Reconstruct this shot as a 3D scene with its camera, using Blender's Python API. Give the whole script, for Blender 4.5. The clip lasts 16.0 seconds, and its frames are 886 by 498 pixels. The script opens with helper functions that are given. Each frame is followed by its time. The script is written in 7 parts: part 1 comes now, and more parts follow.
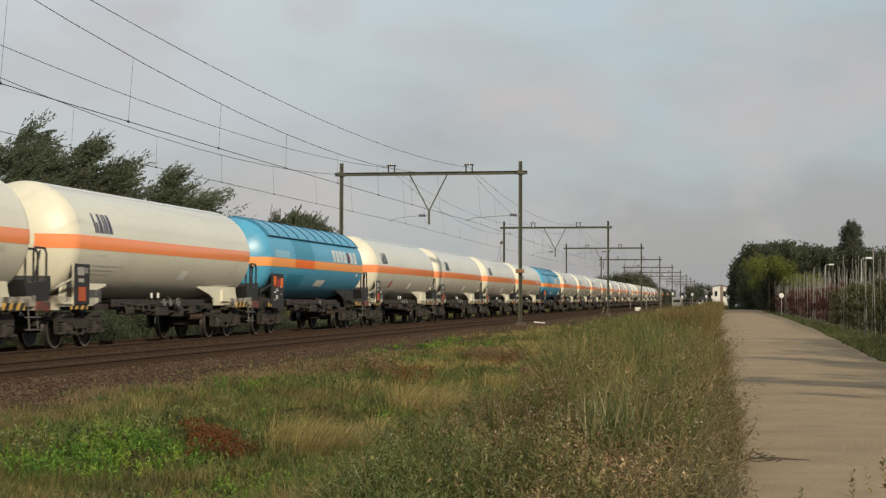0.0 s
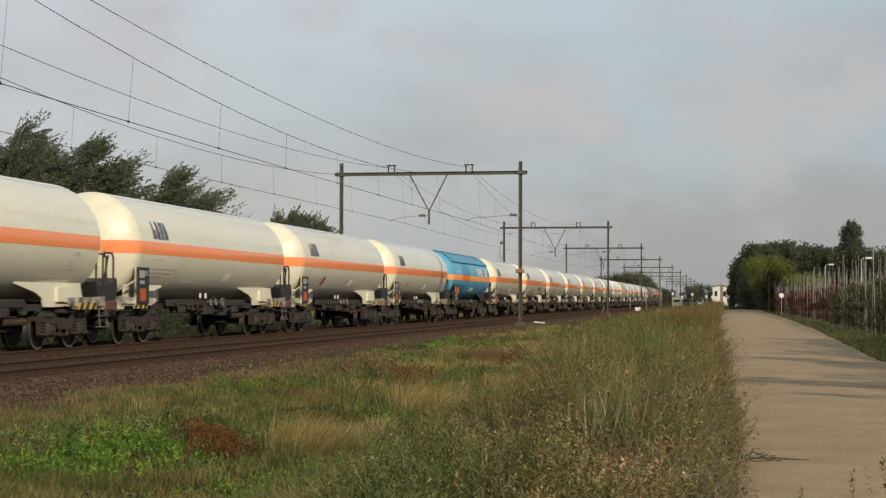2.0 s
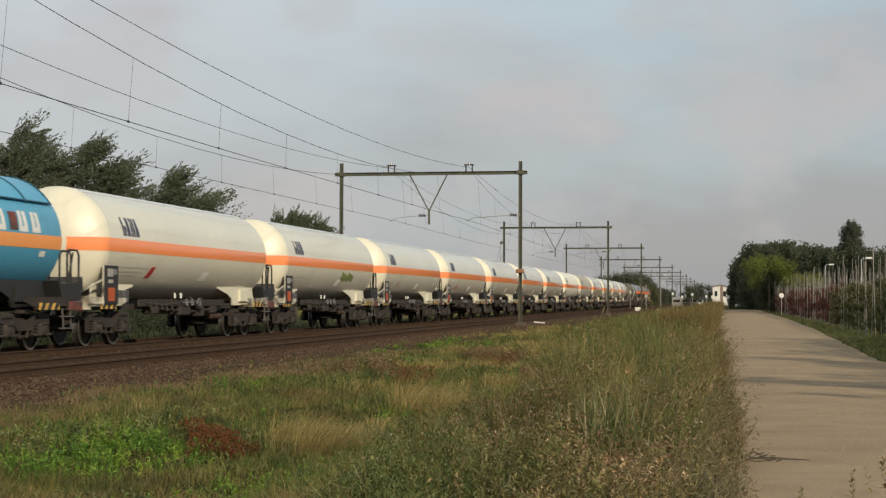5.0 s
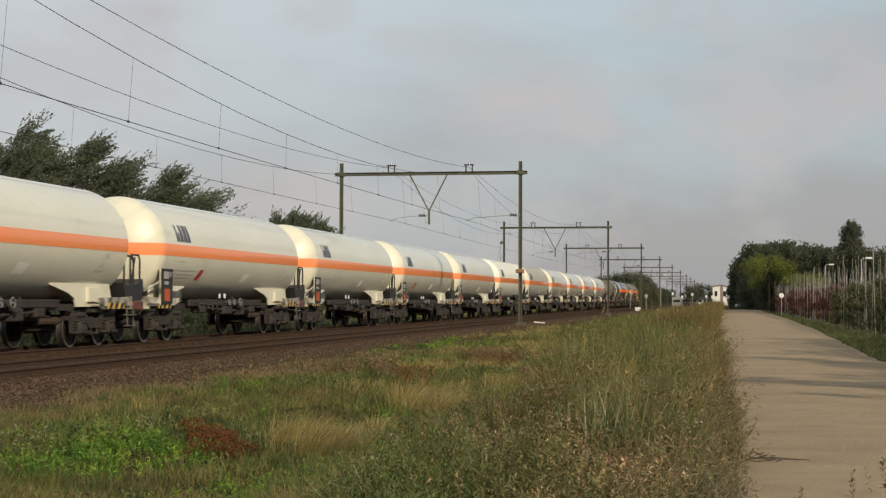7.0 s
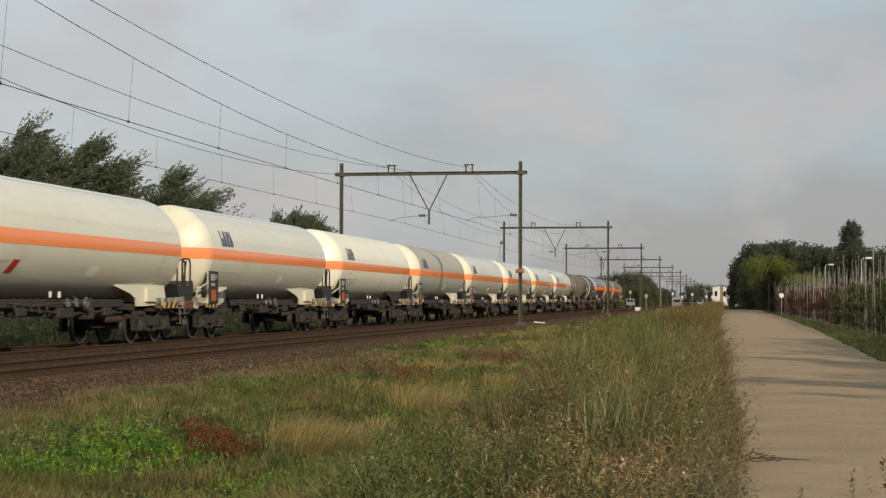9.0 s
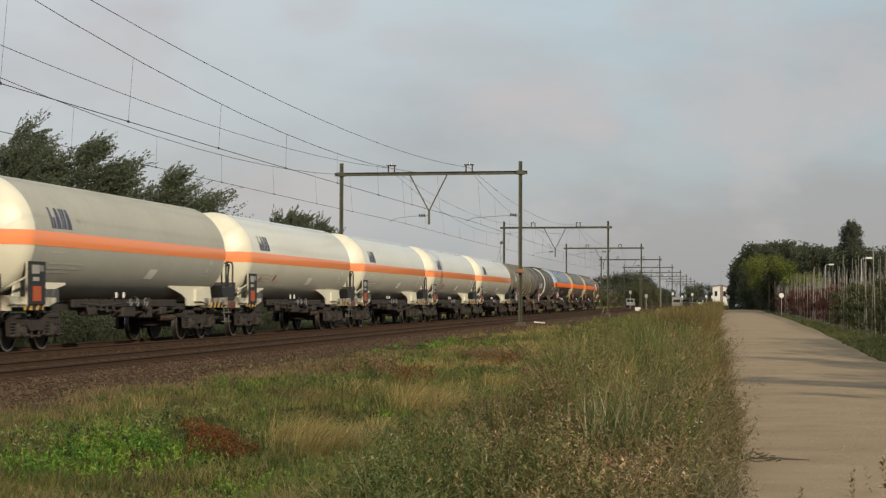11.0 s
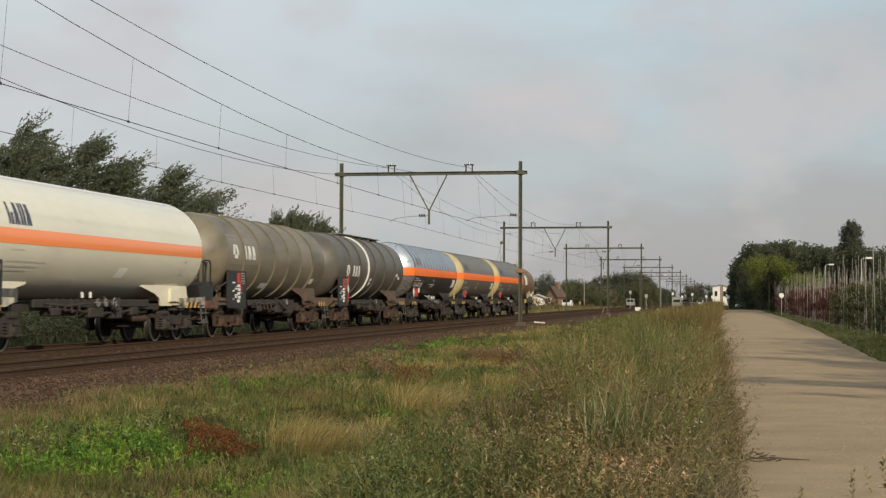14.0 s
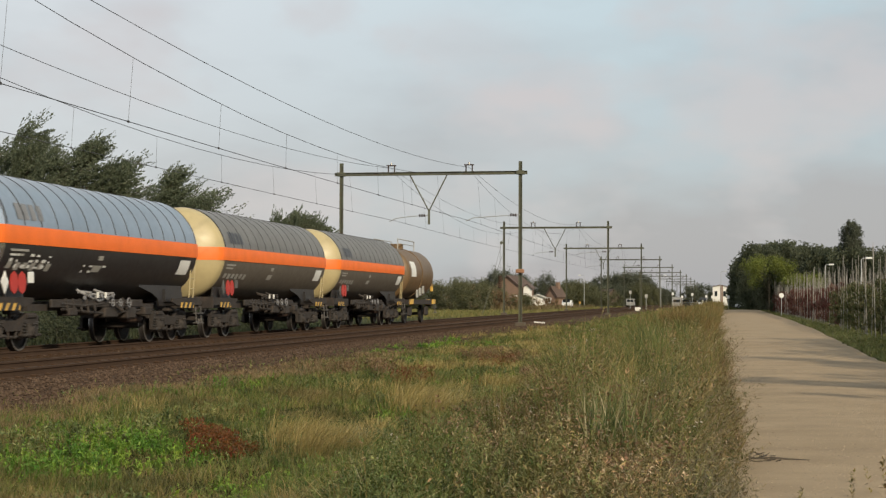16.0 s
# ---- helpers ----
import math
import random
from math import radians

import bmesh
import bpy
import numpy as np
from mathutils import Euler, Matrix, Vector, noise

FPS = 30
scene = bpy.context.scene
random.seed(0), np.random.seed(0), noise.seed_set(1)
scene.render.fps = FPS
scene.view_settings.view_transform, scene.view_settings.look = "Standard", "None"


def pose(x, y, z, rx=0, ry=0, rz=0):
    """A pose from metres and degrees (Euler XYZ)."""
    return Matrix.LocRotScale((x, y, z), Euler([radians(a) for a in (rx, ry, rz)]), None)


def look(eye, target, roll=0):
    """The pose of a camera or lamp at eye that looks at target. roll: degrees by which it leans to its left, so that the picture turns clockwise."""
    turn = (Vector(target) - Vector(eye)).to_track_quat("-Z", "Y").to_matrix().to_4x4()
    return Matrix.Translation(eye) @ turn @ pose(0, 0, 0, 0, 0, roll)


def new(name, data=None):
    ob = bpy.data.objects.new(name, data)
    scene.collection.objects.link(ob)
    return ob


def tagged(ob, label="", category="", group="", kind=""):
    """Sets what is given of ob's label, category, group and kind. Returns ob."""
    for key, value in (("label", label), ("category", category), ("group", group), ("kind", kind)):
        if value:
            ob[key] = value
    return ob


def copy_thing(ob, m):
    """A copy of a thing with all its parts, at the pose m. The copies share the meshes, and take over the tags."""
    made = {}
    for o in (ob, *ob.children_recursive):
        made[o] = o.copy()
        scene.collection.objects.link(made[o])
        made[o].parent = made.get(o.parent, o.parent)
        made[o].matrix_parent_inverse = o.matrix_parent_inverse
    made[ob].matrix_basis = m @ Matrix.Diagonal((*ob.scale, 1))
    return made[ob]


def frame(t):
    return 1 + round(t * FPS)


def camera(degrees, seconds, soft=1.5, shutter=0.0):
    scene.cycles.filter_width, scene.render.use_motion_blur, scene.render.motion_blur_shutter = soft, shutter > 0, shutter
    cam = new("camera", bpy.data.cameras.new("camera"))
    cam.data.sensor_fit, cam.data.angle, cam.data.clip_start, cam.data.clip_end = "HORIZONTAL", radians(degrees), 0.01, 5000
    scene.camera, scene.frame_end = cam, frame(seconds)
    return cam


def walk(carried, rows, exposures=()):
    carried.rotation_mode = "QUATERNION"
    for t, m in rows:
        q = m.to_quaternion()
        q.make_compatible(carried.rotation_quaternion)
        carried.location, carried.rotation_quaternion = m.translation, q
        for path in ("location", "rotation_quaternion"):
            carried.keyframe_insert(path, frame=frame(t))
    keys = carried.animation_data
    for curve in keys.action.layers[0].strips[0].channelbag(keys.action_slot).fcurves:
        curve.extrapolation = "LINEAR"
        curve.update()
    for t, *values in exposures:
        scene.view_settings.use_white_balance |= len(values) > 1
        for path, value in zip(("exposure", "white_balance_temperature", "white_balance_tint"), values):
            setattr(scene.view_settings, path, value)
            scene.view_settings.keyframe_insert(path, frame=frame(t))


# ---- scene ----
# ---- camera: stands still on the verge of the farm road ----
EYE = Vector((0.0, 0.0, 1.55))
YAW, TILT, ROLL = 10.159, 1.843, 0.155
AIM = Vector((-math.sin(radians(YAW)) * math.cos(radians(TILT)), math.cos(radians(YAW)) * math.cos(radians(TILT)), math.sin(radians(TILT))))
cam = camera(31.462, 16.0, soft=1.3, shutter=0.13)
STAND = look(EYE, EYE + AIM, ROLL)
walk(cam, [(0.0, STAND), (16.0, STAND)], [(0.0, 0.0), (13.0, 0.0), (13.6, 0.06), (14.5, 0.18), (15.2, 0.21), (16.0, 0.22)])

# ---- plan, metres: x to the right of the railway's direction, y along it ----
RAIL = 0.35                      # top of the rails
FAR_TRACK, NEAR_TRACK = -16.65, -12.65
MASTS = (-19.25, -10.05)         # portal masts
PORTALS = [-42.0, 18.0, 78.0, 138.1, 193.8, 249.5, 308.0, 365.1] + [422.0 + 57.0 * i for i in range(9)]
SPEED = 22.70                    # train, metres a second, towards the camera

# ---- light ----
SUN_AZIMUTH, SUN_HEIGHT = 142.0, 26.5   # degrees clockwise from the track's direction
world = bpy.data.worlds.new("sky")
scene.world = world
world.use_nodes = True
wn, wl = world.node_tree.nodes, world.node_tree.links
wn.clear()
w_out = wn.new("ShaderNodeOutputWorld")
w_bg = wn.new("ShaderNodeBackground")
w_sky = wn.new("ShaderNodeTexSky")
w_sky.sky_type, w_sky.sun_disc = "NISHITA", False
w_sky.sun_elevation, w_sky.sun_rotation = radians(SUN_HEIGHT), radians(SUN_AZIMUTH)
w_sky.air_density, w_sky.dust_density, w_sky.ozone_density = 1.0, 2.0, 1.0
w_co = wn.new("ShaderNodeTexCoord")
w_map = wn.new("ShaderNodeMapping")
w_map.inputs["Scale"].default_value = (4.0, 4.0, 11.0)
w_noise = wn.new("ShaderNodeTexNoise")
w_noise.inputs["Scale"].default_value, w_noise.inputs["Detail"].default_value, w_noise.inputs["Roughness"].default_value = 1.25, 5.0, 0.5
w_ramp = wn.new("ShaderNodeValToRGB")
w_ramp.color_ramp.elements[0].position, w_ramp.color_ramp.elements[1].position = 0.42, 0.66
w_ramp.color_ramp.elements[0].color, w_ramp.color_ramp.elements[1].color = (0, 0, 0, 1), (0.42, 0.42, 0.42, 1)
w_cloud = wn.new("ShaderNodeMix")
w_cloud.data_type = "RGBA"
w_cloud.inputs[6].default_value = (6.35, 6.92, 7.15, 1)    # thin bright veil
w_cloud.inputs[7].default_value = (4.1, 4.05, 4.12, 1)    # grey, faintly pink cloud
w_mix = wn.new("ShaderNodeMix")
w_mix.data_type = "RGBA"
w_mix.inputs[0].default_value = 0.86
wl.new(w_co.outputs["Generated"], w_map.inputs["Vector"])
wl.new(w_map.outputs["Vector"], w_noise.inputs["Vector"])
wl.new(w_noise.outputs["Fac"], w_ramp.inputs["Fac"])
w_sep = wn.new("ShaderNodeSeparateXYZ")
wl.new(w_co.outputs["Generated"], w_sep.inputs[0])
w_side = wn.new("ShaderNodeMapRange")          # the cloud sheet thickens to the right of the railway and low down
w_side.inputs[1].default_value, w_side.inputs[2].default_value, w_side.inputs[3].default_value, w_side.inputs[4].default_value = -0.5, 0.2, -0.12, 0.22
wl.new(w_sep.outputs[0], w_side.inputs[0])
w_low = wn.new("ShaderNodeMapRange")
w_low.inputs[1].default_value, w_low.inputs[2].default_value, w_low.inputs[3].default_value, w_low.inputs[4].default_value = -0.02, 0.2, 0.85, 0.0
wl.new(w_sep.outputs[2], w_low.inputs[0])
w_a1, w_a2 = wn.new("ShaderNodeMath"), wn.new("ShaderNodeMath")
w_a2.use_clamp = True
wl.new(w_ramp.outputs["Color"], w_a1.inputs[0])
wl.new(w_side.outputs[0], w_a1.inputs[1])
wl.new(w_a1.outputs[0], w_a2.inputs[0])
wl.new(w_low.outputs[0], w_a2.inputs[1])
wl.new(w_a2.outputs[0], w_cloud.inputs[0])
# the veil turns bluer to the right of the railway
w_veil = wn.new("ShaderNodeMix")
w_veil.data_type = "RGBA"
w_veil.inputs[6].default_value, w_veil.inputs[7].default_value = (6.5, 6.78, 6.9, 1), (5.35, 6.75, 7.2, 1)
w_turn = wn.new("ShaderNodeMapRange")
w_turn.inputs[1].default_value, w_turn.inputs[2].default_value = -0.36, 0.02
wl.new(w_sep.outputs[0], w_turn.inputs[0])
wl.new(w_turn.outputs[0], w_veil.inputs[0])
wl.new(w_veil.outputs[2], w_cloud.inputs[6])
# soft pinkish cloud heaps
w_map2 = wn.new("ShaderNodeMapping")
w_map2.inputs["Scale"].default_value, w_map2.inputs["Location"].default_value = (5.0, 5.0, 9.0), (1.3, 0.4, 2.1)
w_heap = wn.new("ShaderNodeTexNoise")
w_heap.inputs["Scale"].default_value, w_heap.inputs["Detail"].default_value, w_heap.inputs["Roughness"].default_value = 1.6, 4.0, 0.55
w_hr = wn.new("ShaderNodeMapRange")
w_hr.inputs[1].default_value, w_hr.inputs[2].default_value, w_hr.inputs[4].default_value = 0.5, 0.68, 0.75
w_pink = wn.new("ShaderNodeMix")
w_pink.data_type = "RGBA"
w_pink.inputs[7].default_value = (5.75, 5.35, 5.3, 1)
wl.new(w_co.outputs["Generated"], w_map2.inputs["Vector"])
wl.new(w_map2.outputs["Vector"], w_heap.inputs["Vector"])
wl.new(w_heap.outputs["Fac"], w_hr.inputs[0])
w_sum = wn.new("ShaderNodeMath")               # two broader heaps beyond the portal
w_sum.operation, w_sum.use_clamp = "MAXIMUM", True
w_sum.inputs[1].default_value = 0.0
w_last = w_hr.outputs[0]
for heap, reach in (((-0.165, 0.0, 0.163), 0.062), ((-0.112, 0.0, 0.113), 0.075)):
    w_off, w_flat, w_len, w_fall, w_join = wn.new("ShaderNodeVectorMath"), wn.new("ShaderNodeVectorMath"), wn.new("ShaderNodeVectorMath"), wn.new("ShaderNodeMapRange"), wn.new("ShaderNodeMath")
    w_off.operation, w_flat.operation, w_len.operation, w_join.operation = "SUBTRACT", "MULTIPLY", "LENGTH", "MULTIPLY_ADD"
    w_off.inputs[1].default_value, w_flat.inputs[1].default_value = heap, (1.0, 0.0, 2.2)
    w_fall.interpolation_type = "SMOOTHSTEP"
    w_fall.inputs[1].default_value, w_fall.inputs[2].default_value, w_fall.inputs[3].default_value, w_fall.inputs[4].default_value = 0.2 * reach, reach, 0.75, 0.0
    wl.new(w_co.outputs["Generated"], w_off.inputs[0])
    wl.new(w_off.outputs[0], w_flat.inputs[0])
    wl.new(w_flat.outputs[0], w_len.inputs[0])
    wl.new(w_len.outputs["Value"], w_fall.inputs[0])
    wl.new(w_fall.outputs[0], w_join.inputs[0])
    wl.new(w_heap.outputs["Fac"], w_join.inputs[1])
    wl.new(w_last, w_join.inputs[2])
    w_last = w_join.outputs[0]
wl.new(w_last, w_sum.inputs[0])
wl.new(w_sum.outputs[0], w_pink.inputs[0])
wl.new(w_cloud.outputs[2], w_pink.inputs[6])
wl.new(w_sky.outputs["Color"], w_mix.inputs[6])
wl.new(w_pink.outputs[2], w_mix.inputs[7])
wl.new(w_mix.outputs[2], w_bg.inputs["Color"])
w_bg.inputs["Strength"].default_value = 0.097
wl.new(w_bg.outputs["Background"], w_out.inputs["Surface"])

az, el = radians(SUN_AZIMUTH), radians(SUN_HEIGHT)
TO_SUN = Vector((math.sin(az) * math.cos(el), math.cos(az) * math.cos(el), math.sin(el)))
sun = new("sun", bpy.data.lights.new("sun", "SUN"))
sun.data.energy, sun.data.angle, sun.data.color = 3.65, radians(1.5), (1.0, 0.85, 0.62)
sun.matrix_world = look((0, 0, 60), Vector((0, 0, 60)) - TO_SUN)


# ---- materials ----
def material(name, base, other=None, rough=0.6, metal=0.0, scale=2.0, fine=30.0, bump=0.0, bump_scale=40.0, dirt=None, dirt_scale=1.2, dirt_from=0.5, dirt_to=0.75, island=0.0, per_object=0.0, stretch=(1, 1, 1), coords="Object", sheen=0.5):
    """A painted, worn or natural surface: two colours mixed at two scales, stains, relief."""
    m = bpy.data.materials.new(name)
    m.use_nodes = True
    n, l = m.node_tree.nodes, m.node_tree.links
    b = n["Principled BSDF"]
    b.inputs["Roughness"].default_value, b.inputs["Metallic"].default_value = rough, metal
    b.inputs["Specular IOR Level"].default_value = sheen
    co = n.new("ShaderNodeTexCoord")
    mp = n.new("ShaderNodeMapping")
    mp.inputs["Scale"].default_value = stretch
    l.new(co.outputs[coords], mp.inputs["Vector"])

    def noise_of(s, detail=4.0):
        t = n.new("ShaderNodeTexNoise")
        t.inputs["Scale"].default_value, t.inputs["Detail"].default_value = s, detail
        l.new(mp.outputs["Vector"], t.inputs["Vector"])
        return t.outputs["Fac"]

    def mixed(fac, c0, c1):
        x = n.new("ShaderNodeMix")
        x.data_type = "RGBA"
        for socket, c in ((x.inputs[6], c0), (x.inputs[7], c1)):
            if isinstance(c, tuple):
                socket.default_value = (*c, 1)
            else:
                l.new(c, socket)
        l.new(fac, x.inputs[0])
        return x.outputs[2]

    def ranged(fac, a, b_, lo=0.0, hi=1.0):
        r = n.new("ShaderNodeMapRange")
        r.inputs[1].default_value, r.inputs[2].default_value, r.inputs[3].default_value, r.inputs[4].default_value = a, b_, lo, hi
        l.new(fac, r.inputs[0])
        return r.outputs[0]

    other = other or tuple(0.8 * c for c in base)
    big, small = noise_of(scale), noise_of(fine)
    add = n.new("ShaderNodeMath")
    add.operation = "ADD"
    l.new(ranged(big, 0.3, 0.7, 0.0, 0.65), add.inputs[0])
    l.new(ranged(small, 0.3, 0.7, 0.0, 0.35), add.inputs[1])
    colour = mixed(add.outputs[0], base, other)
    if dirt:
        colour = mixed(ranged(noise_of(dirt_scale, 6.0), dirt_from, dirt_to), colour, dirt)
    if island or per_object:
        src = n.new("ShaderNodeNewGeometry").outputs["Random Per Island"] if island else n.new("ShaderNodeObjectInfo").outputs["Random"]
        k = island or per_object
        h = n.new("ShaderNodeHueSaturation")
        l.new(colour, h.inputs["Color"])
        l.new(ranged(src, 0.0, 1.0, 1.0 - k, 1.0 + k), h.inputs["Value"])
        colour = h.outputs["Color"]
    l.new(colour, b.inputs["Base Color"])
    l.new(ranged(small, 0.2, 0.8, rough * 0.88, min(1.0, rough * 1.12)), b.inputs["Roughness"])
    if bump:
        bp = n.new("ShaderNodeBump")
        bp.inputs["Strength"].default_value, bp.inputs["Distance"].default_value = bump, 0.02
        l.new(noise_of(bump_scale, 3.0), bp.inputs["Height"])
        l.new(bp.outputs["Normal"], b.inputs["Normal"])
    return m


def leaf_material(name, colours, through_light=0.25, rough=0.6, patch=None, patch_scale=0.35, mottle=0.0, mottle_scale=2.6):
    """Blades and leaves: a colour of its own for each, from a ramp; patches of another growth."""
    m = bpy.data.materials.new(name)
    m.use_nodes = True
    n, l = m.node_tree.nodes, m.node_tree.links
    b = n["Principled BSDF"]
    b.inputs["Roughness"].default_value, b.inputs["Specular IOR Level"].default_value = rough, 0.25
    g = n.new("ShaderNodeNewGeometry")
    r = n.new("ShaderNodeValToRGB")
    while len(r.color_ramp.elements) < len(colours):
        r.color_ramp.elements.new(0.5)
    for i, c in enumerate(colours):
        r.color_ramp.elements[i].position, r.color_ramp.elements[i].color = i / (len(colours) - 1), (*c, 1)
    l.new(g.outputs["Random Per Island"], r.inputs["Fac"])
    colour = r.outputs["Color"]
    if patch:
        t = n.new("ShaderNodeTexNoise")
        t.inputs["Scale"].default_value, t.inputs["Detail"].default_value = patch_scale, 3.0
        l.new(g.outputs["Position"], t.inputs["Vector"])
        k = n.new("ShaderNodeMapRange")
        k.inputs[1].default_value, k.inputs[2].default_value, k.inputs[4].default_value = 0.47, 0.62, 0.75
        l.new(t.outputs["Fac"], k.inputs[0])
        x = n.new("ShaderNodeMix")
        x.data_type = "RGBA"
        l.new(k.outputs[0], x.inputs[0])
        l.new(colour, x.inputs[6])
        x.inputs[7].default_value = (*patch, 1)
        colour = x.outputs[2]
    if mottle:
        t = n.new("ShaderNodeTexNoise")
        t.inputs["Scale"].default_value, t.inputs["Detail"].default_value = mottle_scale, 4.0
        l.new(g.outputs["Position"], t.inputs["Vector"])
        k = n.new("ShaderNodeMapRange")
        k.inputs[1].default_value, k.inputs[2].default_value, k.inputs[3].default_value, k.inputs[4].default_value = 0.32, 0.68, 1.0 - mottle, 1.0 + mottle
        l.new(t.outputs["Fac"], k.inputs[0])
        hue = n.new("ShaderNodeMapRange")
        hue.inputs[1].default_value, hue.inputs[2].default_value, hue.inputs[3].default_value, hue.inputs[4].default_value = 0.32, 0.68, 0.53, 0.47
        l.new(t.outputs["Fac"], hue.inputs[0])
        h = n.new("ShaderNodeHueSaturation")
        l.new(colour, h.inputs["Color"])
        l.new(k.outputs[0], h.inputs["Value"])
        l.new(hue.outputs[0], h.inputs["Hue"])
        colour = h.outputs["Color"]
    l.new(colour, b.inputs["Base Color"])
    tr = n.new("ShaderNodeBsdfTranslucent")
    l.new(colour, tr.inputs["Color"])
    mx = n.new("ShaderNodeMixShader")
    mx.inputs[0].default_value = through_light
    l.new(b.outputs[0], mx.inputs[1])
    l.new(tr.outputs[0], mx.inputs[2])
    l.new(mx.outputs[0], n["Material Output"].inputs["Surface"])
    return m


CREAM = material("cream_tank_paint", (0.69, 0.67, 0.575), (0.6, 0.585, 0.5), 0.11, sheen=0.6, scale=0.5, fine=6, dirt=(0.36, 0.33, 0.26), dirt_scale=0.7, dirt_from=0.58, dirt_to=0.95, stretch=(1, 0.35, 1))
CREAM_DOME = material("cream_dome_paint", (0.70, 0.67, 0.545), (0.62, 0.595, 0.485), 0.4, scale=0.8, fine=6)
WHITE_TANK = material("white_tank_paint", (0.80, 0.78, 0.68), (0.74, 0.71, 0.60), 0.35, scale=0.6, fine=5)
GREY_TANK = material("grey_tank_paint", (0.40, 0.395, 0.35), (0.34, 0.335, 0.3), 0.7, scale=0.6, fine=5, sheen=0.1)
ORANGE = material("orange_stripe_paint", (0.9, 0.27, 0.1), (0.83, 0.29, 0.125), 0.13, sheen=0.6, scale=0.7, fine=8)
AMBER = material("amber_stripe_paint", (0.85, 0.30, 0.07), (0.78, 0.34, 0.12), 0.5, scale=0.7, fine=8)
BLUE = material("blue_tank_paint", (0.075, 0.345, 0.55), (0.08, 0.3, 0.475), 0.35, scale=0.6, fine=5, dirt=(0.07, 0.25, 0.36), dirt_from=0.6, dirt_to=0.95)
PALE_BLUE = material("pale_blue_patch", (0.25, 0.5, 0.65), None, 0.45)
DEEP_BLUE = material("deep_blue_patch", (0.03, 0.26, 0.42), None, 0.4)
RIB_BLUE = material("dark_blue_steel_rib", (0.02, 0.1, 0.17), None, 0.5)
TAUPE = material("grimy_brown_grey_tank", (0.178, 0.155, 0.112), (0.132, 0.116, 0.086), 0.46, scale=0.6, fine=5, dirt=(0.078, 0.068, 0.047), dirt_scale=0.9, stretch=(1, 0.4, 1))
TAUPE_DARK = material("sooty_tank", (0.1, 0.091, 0.076), (0.073, 0.067, 0.057), 0.45, scale=0.6, fine=5, dirt=(0.06, 0.052, 0.042), dirt_scale=0.9)
TAUPE_CLEAN = material("cleaned_tank_patch", (0.2, 0.175, 0.14), None, 0.45)
SILVER = material("aluminium_cladding", (0.47, 0.51, 0.555), (0.37, 0.41, 0.45), 0.32, metal=0.88, scale=0.8, fine=6)
DULL_SILVER = material("dull_aluminium_cladding", (0.215, 0.205, 0.19), (0.17, 0.16, 0.148), 0.5, metal=0.45, scale=0.8, fine=6)
SILVER_DOME = material("polished_silver_dome", (0.78, 0.78, 0.79), (0.68, 0.69, 0.71), 0.2, metal=0.9, scale=0.8, fine=6)
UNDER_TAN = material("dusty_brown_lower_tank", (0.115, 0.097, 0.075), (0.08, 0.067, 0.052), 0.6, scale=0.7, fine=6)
SPRING = material("dusty_spring_steel", (0.034, 0.029, 0.025), (0.022, 0.019, 0.017), 0.75)
TREAD = material("polished_wheel_tread", (0.5, 0.48, 0.46), (0.34, 0.32, 0.3), 0.3, metal=0.85)
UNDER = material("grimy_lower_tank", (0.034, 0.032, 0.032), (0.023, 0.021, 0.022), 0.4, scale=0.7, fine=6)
YELLOWED = material("yellowed_dome_paint", (0.44, 0.365, 0.195), (0.35, 0.29, 0.16), 0.45, scale=0.9, fine=6)
OCHRE_TANK = material("ochre_brown_tank", (0.15, 0.092, 0.042), (0.105, 0.068, 0.034), 0.5, scale=0.8, fine=6)
GRIME = material("brake_dust_steel", (0.045, 0.039, 0.035), (0.028, 0.024, 0.023), 0.75, scale=3, fine=20, dirt=(0.055, 0.042, 0.034), dirt_scale=4, sheen=0.25)
AXLE_GREY = material("dusty_axle_box_iron", (0.048, 0.043, 0.04), (0.027, 0.024, 0.023), 0.8, scale=5, fine=24, dirt=(0.075, 0.06, 0.05), dirt_scale=6, sheen=0.2)
DUSTY_GREY = material("dusty_grey_steel", (0.11, 0.103, 0.098), (0.07, 0.066, 0.062), 0.7, scale=4, fine=20, dirt=(0.05, 0.042, 0.037), dirt_scale=4)
DULL_RED = material("dull_red_paint", (0.2, 0.045, 0.03), (0.12, 0.04, 0.03), 0.65, scale=3, fine=18, dirt=(0.05, 0.04, 0.035), dirt_scale=3, dirt_from=0.45, dirt_to=0.65)
RUST_FRAME = material("rust_brown_frame_paint", (0.11, 0.076, 0.055), (0.078, 0.054, 0.04), 0.7, scale=2, fine=16, dirt=(0.13, 0.078, 0.05), dirt_scale=2.5)
RUSTY = material("rusty_brake_dust", (0.072, 0.048, 0.036), (0.045, 0.031, 0.024), 0.85, scale=3, fine=20, dirt=(0.1, 0.056, 0.038), dirt_scale=4, sheen=0.2)
BLACK = material("black_steel", (0.022, 0.022, 0.023), None, 0.6)
STEEL = material("worn_wheel_steel", (0.04, 0.036, 0.034), (0.024, 0.021, 0.02), 0.55, metal=0.5, scale=6)
WHITE = material("white_marking", (0.75, 0.75, 0.73), (0.62, 0.62, 0.6), 0.5)
NAVY = material("navy_marking", (0.05, 0.055, 0.105), None, 0.5)
RED = material("red_marking", (0.45, 0.04, 0.03), None, 0.5)
BLEACHED = leaf_material("bleached_strap_leaves", [(0.36, 0.31, 0.19), (0.46, 0.41, 0.27), (0.27, 0.24, 0.12), (0.2, 0.22, 0.1)])
